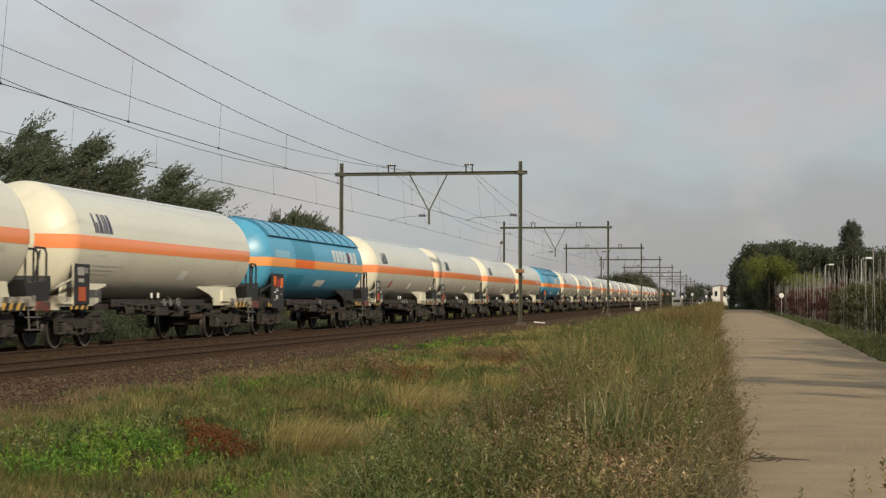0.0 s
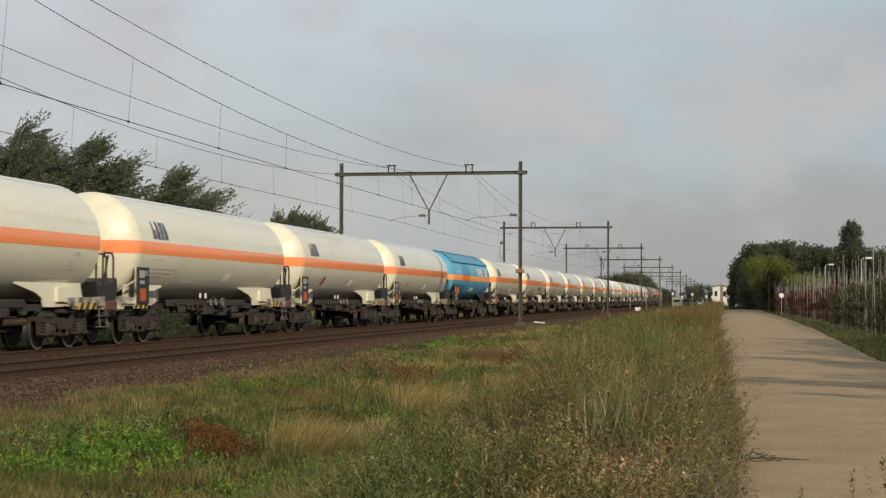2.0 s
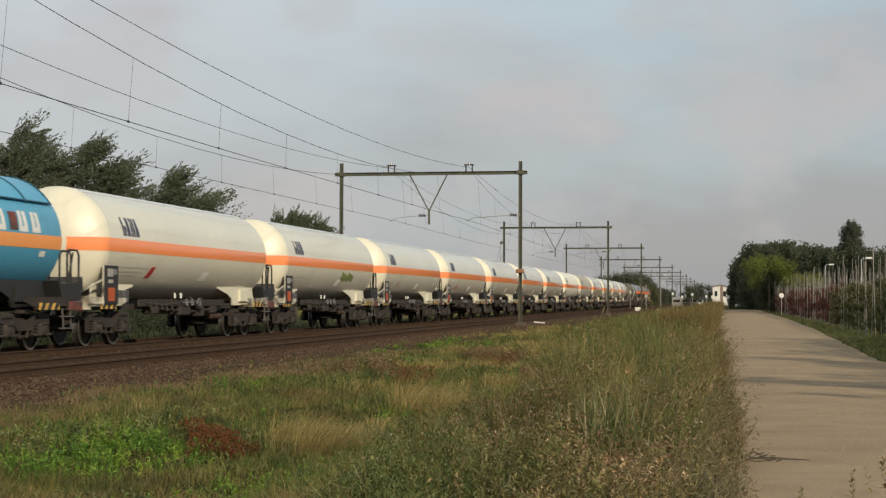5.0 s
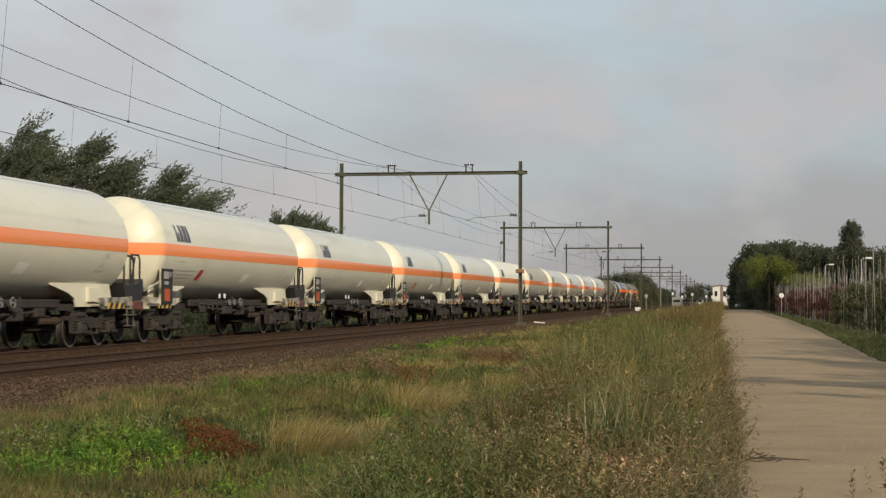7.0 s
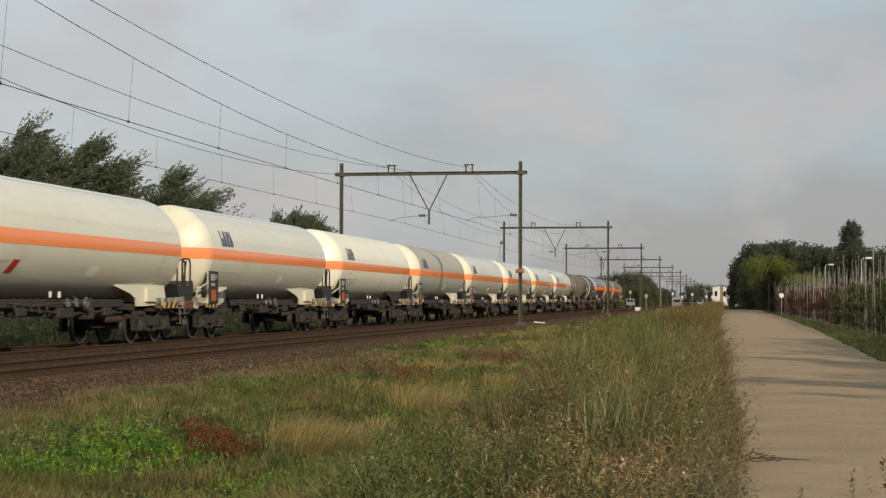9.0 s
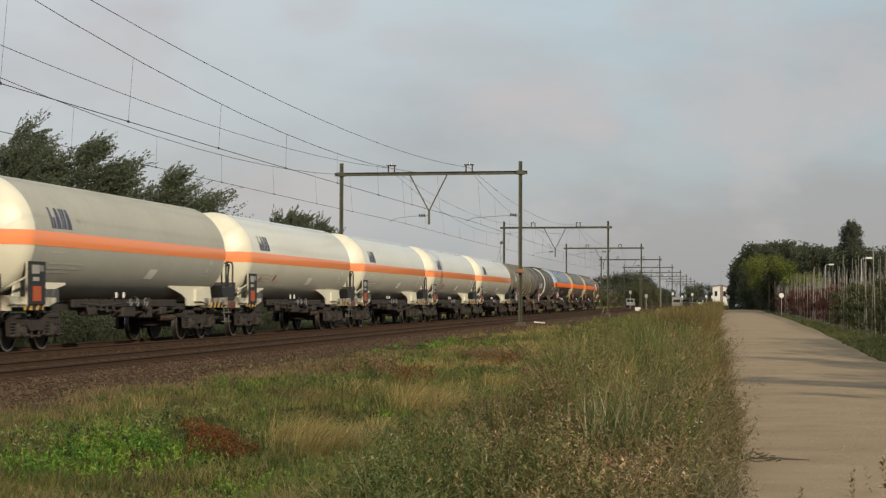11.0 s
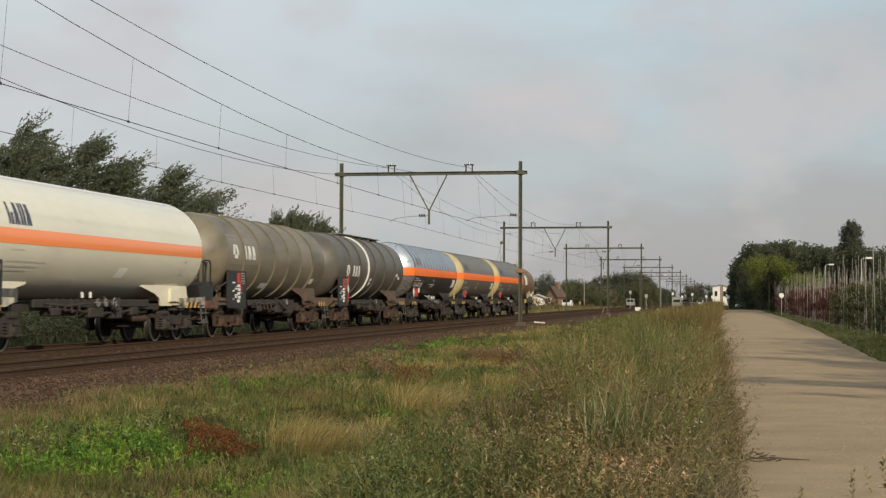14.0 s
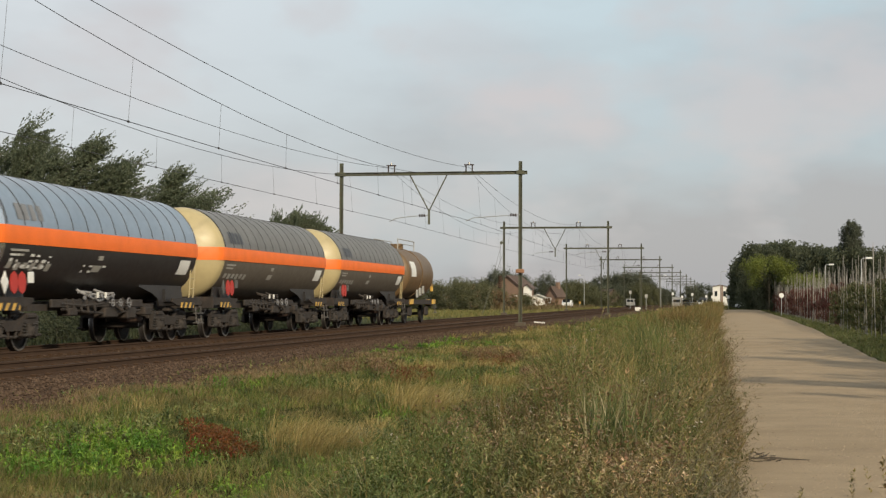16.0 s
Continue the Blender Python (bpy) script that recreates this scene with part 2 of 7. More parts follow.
REED_GREEN = leaf_material("blue_green_reed_leaves", [(0.052, 0.078, 0.026), (0.078, 0.108, 0.034), (0.105, 0.13, 0.045), (0.062, 0.092, 0.028)], mottle=0.4)
GREYED = leaf_material("greyed_withered_leaves", [(0.155, 0.125, 0.075), (0.22, 0.18, 0.12), (0.1, 0.085, 0.045), (0.3, 0.255, 0.185), (0.13, 0.115, 0.055)], mottle=0.5, mottle_scale=2.5)
PLATE = material("orange_plate", (0.85, 0.17, 0.02), None, 0.5)
DULL_PLATE = material("dull_red_orange_plate", (0.42, 0.085, 0.025), None, 0.6)
YELLOW = material("yellow_marking", (0.68, 0.42, 0.08), (0.5, 0.3, 0.07), 0.55, scale=5, fine=25, dirt=(0.12, 0.085, 0.05), dirt_scale=5, dirt_from=0.5, dirt_to=0.7)
CREAM_FRAME = material("cream_frame_paint", (0.56, 0.53, 0.43), (0.45, 0.42, 0.34), 0.55, scale=2, fine=15, dirt=(0.07, 0.055, 0.042), dirt_scale=2.0, dirt_from=0.38, dirt_to=0.6)
TOOL_GREY = material("dark_grey_box_paint", (0.085, 0.085, 0.085), (0.055, 0.055, 0.055), 0.6, scale=3, fine=20)
FADED = material("faded_grey_paint", (0.2, 0.2, 0.21), None, 0.5)
PALE_LABEL = material("pale_label", (0.74, 0.73, 0.69), (0.64, 0.63, 0.59), 0.5)
FAINT = material("faded_grey_lettering", (0.53, 0.515, 0.445), None, 0.35)
GREY_PLATE = material("grey_label", (0.36, 0.35, 0.32), None, 0.5)
MAST = material("green_painted_steel", (0.09, 0.096, 0.06), (0.06, 0.062, 0.042), 0.65, scale=3, fine=25, dirt=(0.07, 0.05, 0.032), dirt_scale=4)
FOOTING = material("weathered_concrete", (0.1, 0.08, 0.058), (0.07, 0.056, 0.041), 0.9, scale=3, fine=25)
BOX_BROWN = material("orange_brown_box_paint", (0.3, 0.15, 0.075), (0.2, 0.105, 0.06), 0.7, scale=4, fine=25)
WIRE = material("weathered_copper_wire", (0.06, 0.055, 0.05), None, 0.5, metal=0.5)
CERAMIC = material("brown_insulator", (0.05, 0.035, 0.03), None, 0.3)
RUST = material("rusty_rail_side", (0.068, 0.043, 0.03), (0.048, 0.032, 0.024), 0.85, scale=2, fine=30, sheen=0.05)
RAILHEAD = material("dull_worn_railhead", (0.062, 0.041, 0.029), (0.047, 0.032, 0.024), 0.75, sheen=0.1)
CONCRETE = material("dusty_concrete", (0.07, 0.043, 0.028), (0.052, 0.033, 0.022), 0.9, scale=3, fine=40, bump=0.3, sheen=0.05)
BALLAST = material("brown_ballast", (0.083, 0.051, 0.032), (0.054, 0.034, 0.0225), 0.95, scale=1.2, fine=14, bump=1.0, bump_scale=22, dirt=(0.062, 0.036, 0.02), dirt_scale=0.6, sheen=0.05)
STONE = material("ballast_stone", (0.096, 0.064, 0.045), (0.06, 0.042, 0.031), 0.9, scale=2, fine=30, island=0.4, sheen=0.05)
SOIL = material("meadow_soil", (0.034, 0.036, 0.014), (0.045, 0.036, 0.018), 1.0, sheen=0.0, scale=0.4, fine=9, bump=0.6, bump_scale=12, dirt=(0.045, 0.06, 0.02), dirt_scale=0.15, dirt_from=0.45, dirt_to=0.6)
ROAD = material("pale_gravelly_concrete", (0.385, 0.298, 0.2), (0.262, 0.2, 0.132), 0.95, scale=0.7, fine=55, bump=1.0, bump_scale=48, dirt=(0.26, 0.2, 0.135), dirt_scale=1.1, dirt_from=0.5, dirt_to=0.8, stretch=(0.7, 1.2, 1), sheen=0.1)
BARK = material("grey_brown_bark", (0.09, 0.07, 0.05), (0.06, 0.05, 0.04), 0.95, scale=2, fine=20, bump=0.5, bump_scale=15)
POLE = material("weathered_pole_wood", (0.29, 0.275, 0.25), (0.20, 0.19, 0.17), 0.85, scale=3, fine=30, per_object=0.25)
BRICK = material("brown_brick_wall", (0.215, 0.14, 0.10), (0.165, 0.108, 0.078), 0.9, scale=1, fine=12)
TILE = material("dark_brown_roof_tiles", (0.1, 0.066, 0.05), (0.07, 0.047, 0.038), 0.85, scale=1, fine=12)
PLASTER = material("white_render", (0.70, 0.69, 0.66), (0.6, 0.59, 0.56), 0.8, scale=0.6)
GLASS = material("dark_window_glass", (0.02, 0.025, 0.03), None, 0.08)
CAR_WHITE = material("white_car_paint", (0.72, 0.72, 0.72), None, 0.3)
CAR_GREY = material("pale_grey_car_paint", (0.28, 0.28, 0.27), None, 0.3)
CAR_DARK = material("dark_car_paint", (0.05, 0.055, 0.07), None, 0.3)
RUBBER = material("black_rubber", (0.015, 0.015, 0.015), None, 0.8)
GALV = material("galvanised_steel", (0.42, 0.43, 0.43), (0.34, 0.35, 0.35), 0.5, metal=0.4)
GRASS_LOW = leaf_material("meadow_grass_blades", [(0.062, 0.10, 0.02), (0.095, 0.142, 0.027), (0.145, 0.15, 0.043), (0.22, 0.178, 0.07), (0.078, 0.122, 0.022)], patch=(0.155, 0.115, 0.048), patch_scale=0.6, mottle=0.5)
GRASS_TALL = leaf_material("tall_verge_blades", [(0.06, 0.09, 0.02), (0.10, 0.12, 0.03), (0.17, 0.15, 0.05), (0.29, 0.23, 0.10), (0.08, 0.11, 0.022), (0.20, 0.15, 0.06)], patch=(0.16, 0.125, 0.04), patch_scale=0.7, mottle=0.5)
GRASS_GREEN = leaf_material("green_verge_blades", [(0.05, 0.085, 0.022), (0.078, 0.12, 0.03), (0.11, 0.14, 0.042), (0.14, 0.145, 0.055), (0.062, 0.105, 0.024)], mottle=0.55)
DRY_GRASS = leaf_material("dry_brown_blades", [(0.12, 0.085, 0.04), (0.17, 0.125, 0.058), (0.09, 0.075, 0.03), (0.20, 0.155, 0.075)], mottle=0.3)
STRAW_BROWN = leaf_material("pale_brown_dead_blades", [(0.19, 0.14, 0.07), (0.15, 0.105, 0.052), (0.24, 0.18, 0.095), (0.12, 0.1, 0.04)], mottle=0.4)
STRAW = leaf_material("straw_blades", [(0.28, 0.21, 0.07), (0.36, 0.275, 0.105), (0.20, 0.165, 0.05), (0.42, 0.33, 0.15), (0.15, 0.15, 0.035)])
SEED = leaf_material("dry_seed_heads", [(0.145, 0.088, 0.042), (0.195, 0.13, 0.066), (0.09, 0.054, 0.029), (0.25, 0.19, 0.11), (0.13, 0.08, 0.037), (0.125, 0.12, 0.04)], mottle=0.4)
FRESH = leaf_material("fresh_green_leaves", [(0.105, 0.20, 0.022), (0.15, 0.26, 0.035), (0.075, 0.15, 0.018), (0.185, 0.255, 0.05)], mottle=0.35)
DOCK = leaf_material("rust_red_dock", [(0.125, 0.034, 0.011), (0.175, 0.055, 0.018), (0.075, 0.027, 0.011), (0.16, 0.08, 0.03)], mottle=0.4)
FAR_HERB = leaf_material("far_herb_leaves", [(0.08, 0.085, 0.03), (0.13, 0.105, 0.042), (0.1, 0.1, 0.034)], 0.15, mottle=0.5, mottle_scale=1.2)
HERB = leaf_material("grey_green_herb_leaves", [(0.075, 0.11, 0.034), (0.108, 0.145, 0.045), (0.155, 0.17, 0.064), (0.095, 0.145, 0.038), (0.22, 0.235, 0.105)], 0.15, patch=(0.125, 0.125, 0.05), patch_scale=1.5, mottle=0.7, mottle_scale=2.6)
# dark green herbs; the dense leaves' own shade is put into the colour
HERB_SHADED = leaf_material("dark_shaded_herb_leaves", [(0.045, 0.075, 0.02), (0.08, 0.115, 0.03), (0.125, 0.14, 0.046), (0.06, 0.108, 0.024), (0.17, 0.2, 0.068)], 0.12, mottle=0.6, mottle_scale=3.0)
WITHERED = leaf_material("withered_tan_leaves", [(0.27, 0.18, 0.082), (0.35, 0.255, 0.138), (0.15, 0.1, 0.048), (0.44, 0.37, 0.23), (0.23, 0.195, 0.066), (0.15, 0.165, 0.05), (0.28, 0.18, 0.085)], 0.15, patch=(0.145, 0.145, 0.05), patch_scale=1.7, mottle=0.6, mottle_scale=2.8)
FEATHER = leaf_material("grey_olive_feathery_leaves", [(0.125, 0.12, 0.046), (0.19, 0.16, 0.068), (0.26, 0.19, 0.088), (0.10, 0.112, 0.038), (0.31, 0.25, 0.135)], mottle=0.45, mottle_scale=2.5)
WILLOW = leaf_material("willow_leaves", [(0.088, 0.11, 0.068), (0.12, 0.145, 0.088), (0.165, 0.182, 0.125), (0.098, 0.12, 0.071)], 0.38)
# beyond the far track: shade is put into these darker blade colours
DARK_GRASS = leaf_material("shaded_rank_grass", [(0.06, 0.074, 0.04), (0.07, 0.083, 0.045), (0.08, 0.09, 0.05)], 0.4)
FAR_VERGE = leaf_material("olive_straw_verge_blades", [(0.085, 0.092, 0.027), (0.14, 0.118, 0.04), (0.19, 0.142, 0.055), (0.11, 0.105, 0.031)], patch=(0.17, 0.11, 0.042), patch_scale=0.25, mottle=0.35, mottle_scale=0.8)
LUSH = leaf_material("lush_green_blades", [(0.115, 0.215, 0.024), (0.165, 0.285, 0.038), (0.085, 0.165, 0.02), (0.205, 0.3, 0.06)], mottle=0.35)
POPLAR = leaf_material("dark_wood_leaves", [(0.066, 0.076, 0.045), (0.076, 0.086, 0.05), (0.084, 0.094, 0.054)], 0.4)
BRAMBLE = leaf_material("dark_bramble_leaves", [(0.065, 0.078, 0.046), (0.075, 0.088, 0.051), (0.085, 0.097, 0.056)], 0.4)
# paler, greyer green: the haze of distance is put into the leaf colour
FAR_LEAF = leaf_material("hazed_distant_leaves", [(0.07, 0.08, 0.056), (0.085, 0.095, 0.064), (0.10, 0.108, 0.074)], 0.35)
SHRUB_LEAF = leaf_material("olive_shrub_leaves", [(0.078, 0.085, 0.042), (0.102, 0.105, 0.052), (0.125, 0.12, 0.062)], 0.35)
FIELD_GRASS = leaf_material("yellowing_field_grass", [(0.12, 0.125, 0.036), (0.17, 0.16, 0.05), (0.22, 0.185, 0.07)], mottle=0.3, mottle_scale=0.3)
LIGHT_LEAF = leaf_material("light_green_leaves", [(0.10, 0.125, 0.024), (0.145, 0.17, 0.034), (0.18, 0.20, 0.045)], 0.3)
RED_LEAF = leaf_material("reddish_fruit_tree_leaves", [(0.12, 0.042, 0.038), (0.15, 0.058, 0.05), (0.095, 0.046, 0.036), (0.11, 0.075, 0.045)], 0.35)
ORCHARD_DARK = leaf_material("dull_orchard_leaves", [(0.05, 0.062, 0.026), (0.075, 0.085, 0.034), (0.11, 0.092, 0.045)], 0.35)
ORCHARD_LEAF = leaf_material("orchard_leaves", [(0.09, 0.102, 0.044), (0.125, 0.134, 0.055), (0.165, 0.15, 0.074)], 0.4)


# ---- mesh helpers ----
def part(name, bm, mat, parent, label="", smooth=False):
    me = bpy.data.meshes.new(name)
    bmesh.ops.recalc_face_normals(bm, faces=bm.faces[:])
    bm.to_mesh(me)
    bm.free()
    me.materials.append(mat)
    if smooth:
        me.polygons.foreach_set("use_smooth", [True] * len(me.polygons))
        me.set_sharp_from_angle(angle=radians(35))
    ob = new(name, me)
    ob.parent = parent
    if label:
        ob["label"] = label
    return ob


def share(src, name, parent, m):
    """Another object on the mesh of src."""
    ob = new(name, src.data)
    ob.parent = parent
    ob.matrix_basis = m
    return ob


def box(bm, c, s, turn=None, bevel=0.0):
    b2 = bmesh.new()
    bmesh.ops.create_cube(b2, size=1.0)
    bmesh.ops.scale(b2, vec=s, verts=b2.verts)
    if bevel:
        bmesh.ops.bevel(b2, geom=b2.edges[:], offset=bevel, segments=1, affect="EDGES")
    m = Matrix.Translation(c) @ (turn or Matrix())
    bmesh.ops.transform(b2, matrix=m, verts=b2.verts)
    add_to(bm, b2)
    return bm


def add_to(bm, b2):
    vs = [bm.verts.new(v.co) for v in b2.verts]
    b2.verts.index_update()
    for f in b2.faces:
        bm.faces.new([vs[v.index] for v in f.verts])
    b2.free()


def rod(bm, p0, p1, r, seg=8, r2=None, caps=True):
    p0, p1 = Vector(p0), Vector(p1)
    d = p1 - p0
    q = d.to_track_quat("Z", "Y").to_matrix()
    rings = []
    for p, rr in ((p0, r), (p1, r if r2 is None else r2)):
        rings.append([bm.verts.new(p + q @ Vector((rr * math.cos(2 * math.pi * i / seg), rr * math.sin(2 * math.pi * i / seg), 0))) for i in range(seg)])
    for i in range(seg):
        j = (i + 1) % seg
        bm.faces.new((rings[0][i], rings[0][j], rings[1][j], rings[1][i]))
    if caps:
        bm.faces.new(rings[0][::-1])
        bm.faces.new(rings[1])
    return bm


def path(bm, pts, r, seg=6):
    for a, b in zip(pts, pts[1:]):
        rod(bm, a, b, r, seg)
    return bm


def slab(bm, outline, axis, a, b):
    """A plate with the given outline, between a and b on the axis (0: x, outline in y, z; 1: y, outline in x, z)."""
    def at(p, k):
        return (k, p[0], p[1]) if axis == 0 else (p[0], k, p[1]) if axis == 1 else (p[0], p[1], k)
    lo, hi = [bm.verts.new(at(p, a)) for p in outline], [bm.verts.new(at(p, b)) for p in outline]
    bm.faces.new(lo)
    bm.faces.new(hi[::-1])
    for i in range(len(outline)):
        j = (i + 1) % len(outline)
        bm.faces.new((lo[i], hi[i], hi[j], lo[j]))
    return bm


def lathe(bm, profile, z, a0=0.0, a1=360.0, seg=48):
    """Turned about the line along y at height z; angles from the +x side upwards."""
    whole = abs(a1 - a0) >= 359.9
    count = seg if whole else seg + 1
    rings = []
    for y, r in profile:
        rings.append([bm.verts.new((r * math.cos(radians(a0 + (a1 - a0) * i / seg)), y, z + r * math.sin(radians(a0 + (a1 - a0) * i / seg)))) for i in range(count)])
    for r0, r1 in zip(rings, rings[1:]):
        for i in range(seg):
            j = (i + 1) % count
            bm.faces.new((r0[i], r0[j], r1[j], r1[i]))
    return bm


def patch(bm, y0, y1, h0, h1, R, z, lift=0.006, slant=0.0, side=1):
    """A marking on the tank's flank: between the heights h0 and h1 above its axis, along y0 to y1."""
    n = 5
    rows = []
    for i in range(n + 1):
        h = h0 + (h1 - h0) * i / n
        a = math.asin(max(-1, min(1, h / R)))
        rows.append([bm.verts.new((side * (R + lift) * math.cos(a), y + slant * (h - h0), z + (R + lift) * math.sin(a))) for y in (y0, y1)])
    for r0, r1 in zip(rows, rows[1:]):
        bm.faces.new((r0[0], r0[1], r1[1], r1[0]) if side > 0 else (r1[0], r1[1], r0[1], r0[0]))
    return bm


def sheet(name, verts, faces, mat, smooth=False):
    me = bpy.data.meshes.new(name)
    me.from_pydata(verts, [], faces)
    me.materials.append(mat)
    if smooth:
        me.polygons.foreach_set("use_smooth", [True] * len(me.polygons))
    return new(name, me)


def quads_mesh(name, v, mat, parent=None):
    """v: array (n, 4, 3), one four-cornered leaf each."""
    n = len(v)
    me = bpy.data.meshes.new(name)
    me.vertices.add(4 * n)
    me.vertices.foreach_set("co", np.ascontiguousarray(v, dtype=np.float32).ravel())
    me.loops.add(4 * n)
    me.loops.foreach_set("vertex_index", np.arange(4 * n, dtype=np.int32))
    me.polygons.add(n)
    me.polygons.foreach_set("loop_start", np.arange(0, 4 * n, 4, dtype=np.int32))
    me.update(calc_edges=True)
    me.materials.append(mat)
    ob = new(name, me)
    ob.parent = parent
    return ob


def blades_mesh(name, base, height, width, lean, mat, parent=None):
    """Bent blades of grass: base (n, 3), height (n), width (n), lean (n, 2). Two quads each, joined into an island."""
    n = len(base)
    rng = np.random.RandomState(len(name) + n)
    a = rng.rand(n) * math.pi
    side = np.stack([np.cos(a), np.sin(a), np.zeros(n)], 1) * (width / 2)[:, None]
    mid = base + np.stack([lean[:, 0] * 0.3 * height, lean[:, 1] * 0.3 * height, 0.58 * height], 1)
    tip = base + np.stack([lean[:, 0] * height, lean[:, 1] * height, height * (1.0 - 0.25 * np.hypot(lean[:, 0], lean[:, 1]))], 1)
    v = np.stack([base - side, base + side, mid + 0.75 * side, mid - 0.75 * side, tip], 1)
    me = bpy.data.meshes.new(name)
    me.vertices.add(5 * n)
    me.vertices.foreach_set("co", np.ascontiguousarray(v, dtype=np.float32).ravel())
    idx = (np.arange(n)[:, None] * 5 + np.array([0, 1, 2, 3, 3, 2, 4])[None]).astype(np.int32)
    me.loops.add(7 * n)
    me.loops.foreach_set("vertex_index", idx.ravel())
    me.polygons.add(2 * n)
    starts = (np.arange(n)[:, None] * 7 + np.array([0, 4])[None]).astype(np.int32)
    me.polygons.foreach_set("loop_start", starts.ravel())
    me.update(calc_edges=True)
    me.materials.append(mat)
    ob = new(name, me)
    ob.parent = parent
    return ob


def empty(name, m=None):
    ob = new(name)
    ob.empty_display_size = 0.2
    if m is not None:
        ob.matrix_basis = m
    return ob


# ---- ground, road, track bed ----
def ground_height(x, y):
    """The verge rises gently from the road to the foot of the ballast."""
    x = np.asarray(x, float)
    k = np.clip((-x - 2.5) / 6.5, 0, 1)
    k = k * k * (3 - 2 * k)
    bump = 0.035 * np.sin(x * 1.7 + np.asarray(y) * 0.31) * np.sin(np.asarray(y) * 0.83) * np.clip((-x - 0.6) / 1.5, 0, 1) * (x > -10.0)
    return np.where(x < -9.6, -0.02, 0.22 * k + bump)


def build_ground():
    xs = [-1500, -700, -300, -120, -60, -40, -30, -24, -21.5, -20, -18.5, -16.6, -14.6, -12.5] + list(np.arange(-11.0, 0.01, 0.5)) + [0.5, 2, 4, 5, 6, 8, 12, 20, 40, 90, 200, 500, 1500]
    ys = [-400, -150, -60, -20, 0] + list(np.arange(4, 60, 1.0)) + list(np.arange(60, 120, 3)) + list(np.arange(120, 400, 14)) + [420, 500, 600, 800, 1100, 1600, 2400, 4000]
    v = [(x, y, float(ground_height(x, y)) - (0.03 if x > 0.2 else 0)) for y in ys for x in xs]
    w = len(xs)
    f = [(j * w + i, j * w + i + 1, (j + 1) * w + i + 1, (j + 1) * w + i) for j in range(len(ys) - 1) for i in range(w - 1)]
    tagged(sheet("ground", v, f, SOIL, True), "grassy earth, level fields reaching the horizon", "ground", kind="structure")


def road_edge(y):
    return float(np.interp(y, [-60, 20, 40, 56, 81, 127, 233, 260], [3.45, 3.6, 3.87, 4.17, 4.67, 5.14, 5.43, 5.5]))


def build_road():
    v, f = [], []
    ys = [-60, -20, 0] + list(np.arange(6, 60, 1.5)) + list(np.arange(60, 262, 6))
    cols = 9
    for y in ys:
        r = road_edge(y)
        for i in range(cols):
            k = i / (cols - 1)
            x = -0.35 + (r + 0.35) * k
            v.append((x + (0.05 * math.sin(y * 1.9) + 0.03 * math.sin(y * 4.7) if i == cols - 1 else 0), y, 0.012 + 0.05 * math.sin(math.pi * k) + 0.0015 * math.sin(y * 0.9 + i)))
    for j in range(len(ys) - 1):
        f += [(j * cols + i, j * cols + i + 1, (j + 1) * cols + i + 1, (j + 1) * cols + i) for i in range(cols - 1)]
    tagged(sheet("road", v, f, ROAD, True), "pale gravelly farm road with long pole shadows", "road", kind="structure")
    v, f = [], []
    for x in (-80, -21, -20, -9, -8, 90):
        z = 0.3 if -20.5 < x < -8.5 else 0.02
        v += [(x, 262.0, z), (x, 268.5, z)]
    f = [(2 * i, 2 * i + 2, 2 * i + 3, 2 * i + 1) for i in range(5)]
    tagged(sheet("crossing_road", v, f, CONCRETE), "grey side road over the level crossing", "road", kind="structure")


def build_trackbed():
    prof = [(-20.4, -0.03), (-19.0, 0.14), (-18.2, 0.2), (-10.95, 0.2), (-10.2, 0.235), (-9.2, 0.262), (-8.4, 0.23), (-7.75, 0.12)]
    ys = [-400, -60] + list(np.arange(0, 110, 2.0)) + list(range(120, 400, 20)) + [500, 700, 1000, 1500]
    rng = random.Random(4)
    v = [(x + (rng.uniform(-0.25, 0.25) if i in (0, len(prof) - 1) else 0), y, z) for y in ys for i, (x, z) in enumerate(prof)]
    w = len(prof)
    f = [(j * w + i, j * w + i + 1, (j + 1) * w + i + 1, (j + 1) * w + i) for j in range(len(ys) - 1) for i in range(w - 1)]
    bed = tagged(sheet("ballast_bed", v, f, BALLAST, True), "brown crushed-stone bed under two tracks", "ballast", kind="structure")
    # loose stones along the shoulder
    n = 17000
    rs = np.random.RandomState(7)
    y = 17 + 75 * rs.rand(n) ** 1.6
    x = rs.uniform(-11.4, -8.2, n)
    x[: n // 4] = rs.uniform(-19.0, -11.4, n // 4)
    z = np.interp(x, [p[0] for p in prof], [p[1] for p in prof])
    r = rs.uniform(0.014, 0.036, n)
    octa = np.array([(1, 0, 0), (0, 1, 0), (-1, 0, 0), (0, -1, 0), (0, 0, 0.8), (0, 0, -0.8)])
    jit = octa[None] * rs.uniform(0.7, 1.3, (n, 6, 1)) * r[:, None, None]
    a = rs.rand(n) * 6.28
    c, s = np.cos(a)[:, None], np.sin(a)[:, None]
    vx = jit[..., 0] * c - jit[..., 1] * s + x[:, None]
    vy = jit[..., 0] * s + jit[..., 1] * c + y[:, None]
    vz = jit[..., 2] + z[:, None] + r[:, None] * 0.35
    verts = np.stack([vx, vy, vz], -1).reshape(-1, 3)
    tri = np.array([(0, 1, 4), (1, 2, 4), (2, 3, 4), (3, 0, 4), (1, 0, 5), (2, 1, 5), (3, 2, 5), (0, 3, 5)])
    faces = (np.arange(n)[:, None, None] * 6 + tri[None]).reshape(-1, 3)
    st = sheet("ballast_stones", verts.tolist(), faces.tolist(), STONE)
    tagged(st, "loose brown ballast stones beside the track", "ballast", kind="stuff")


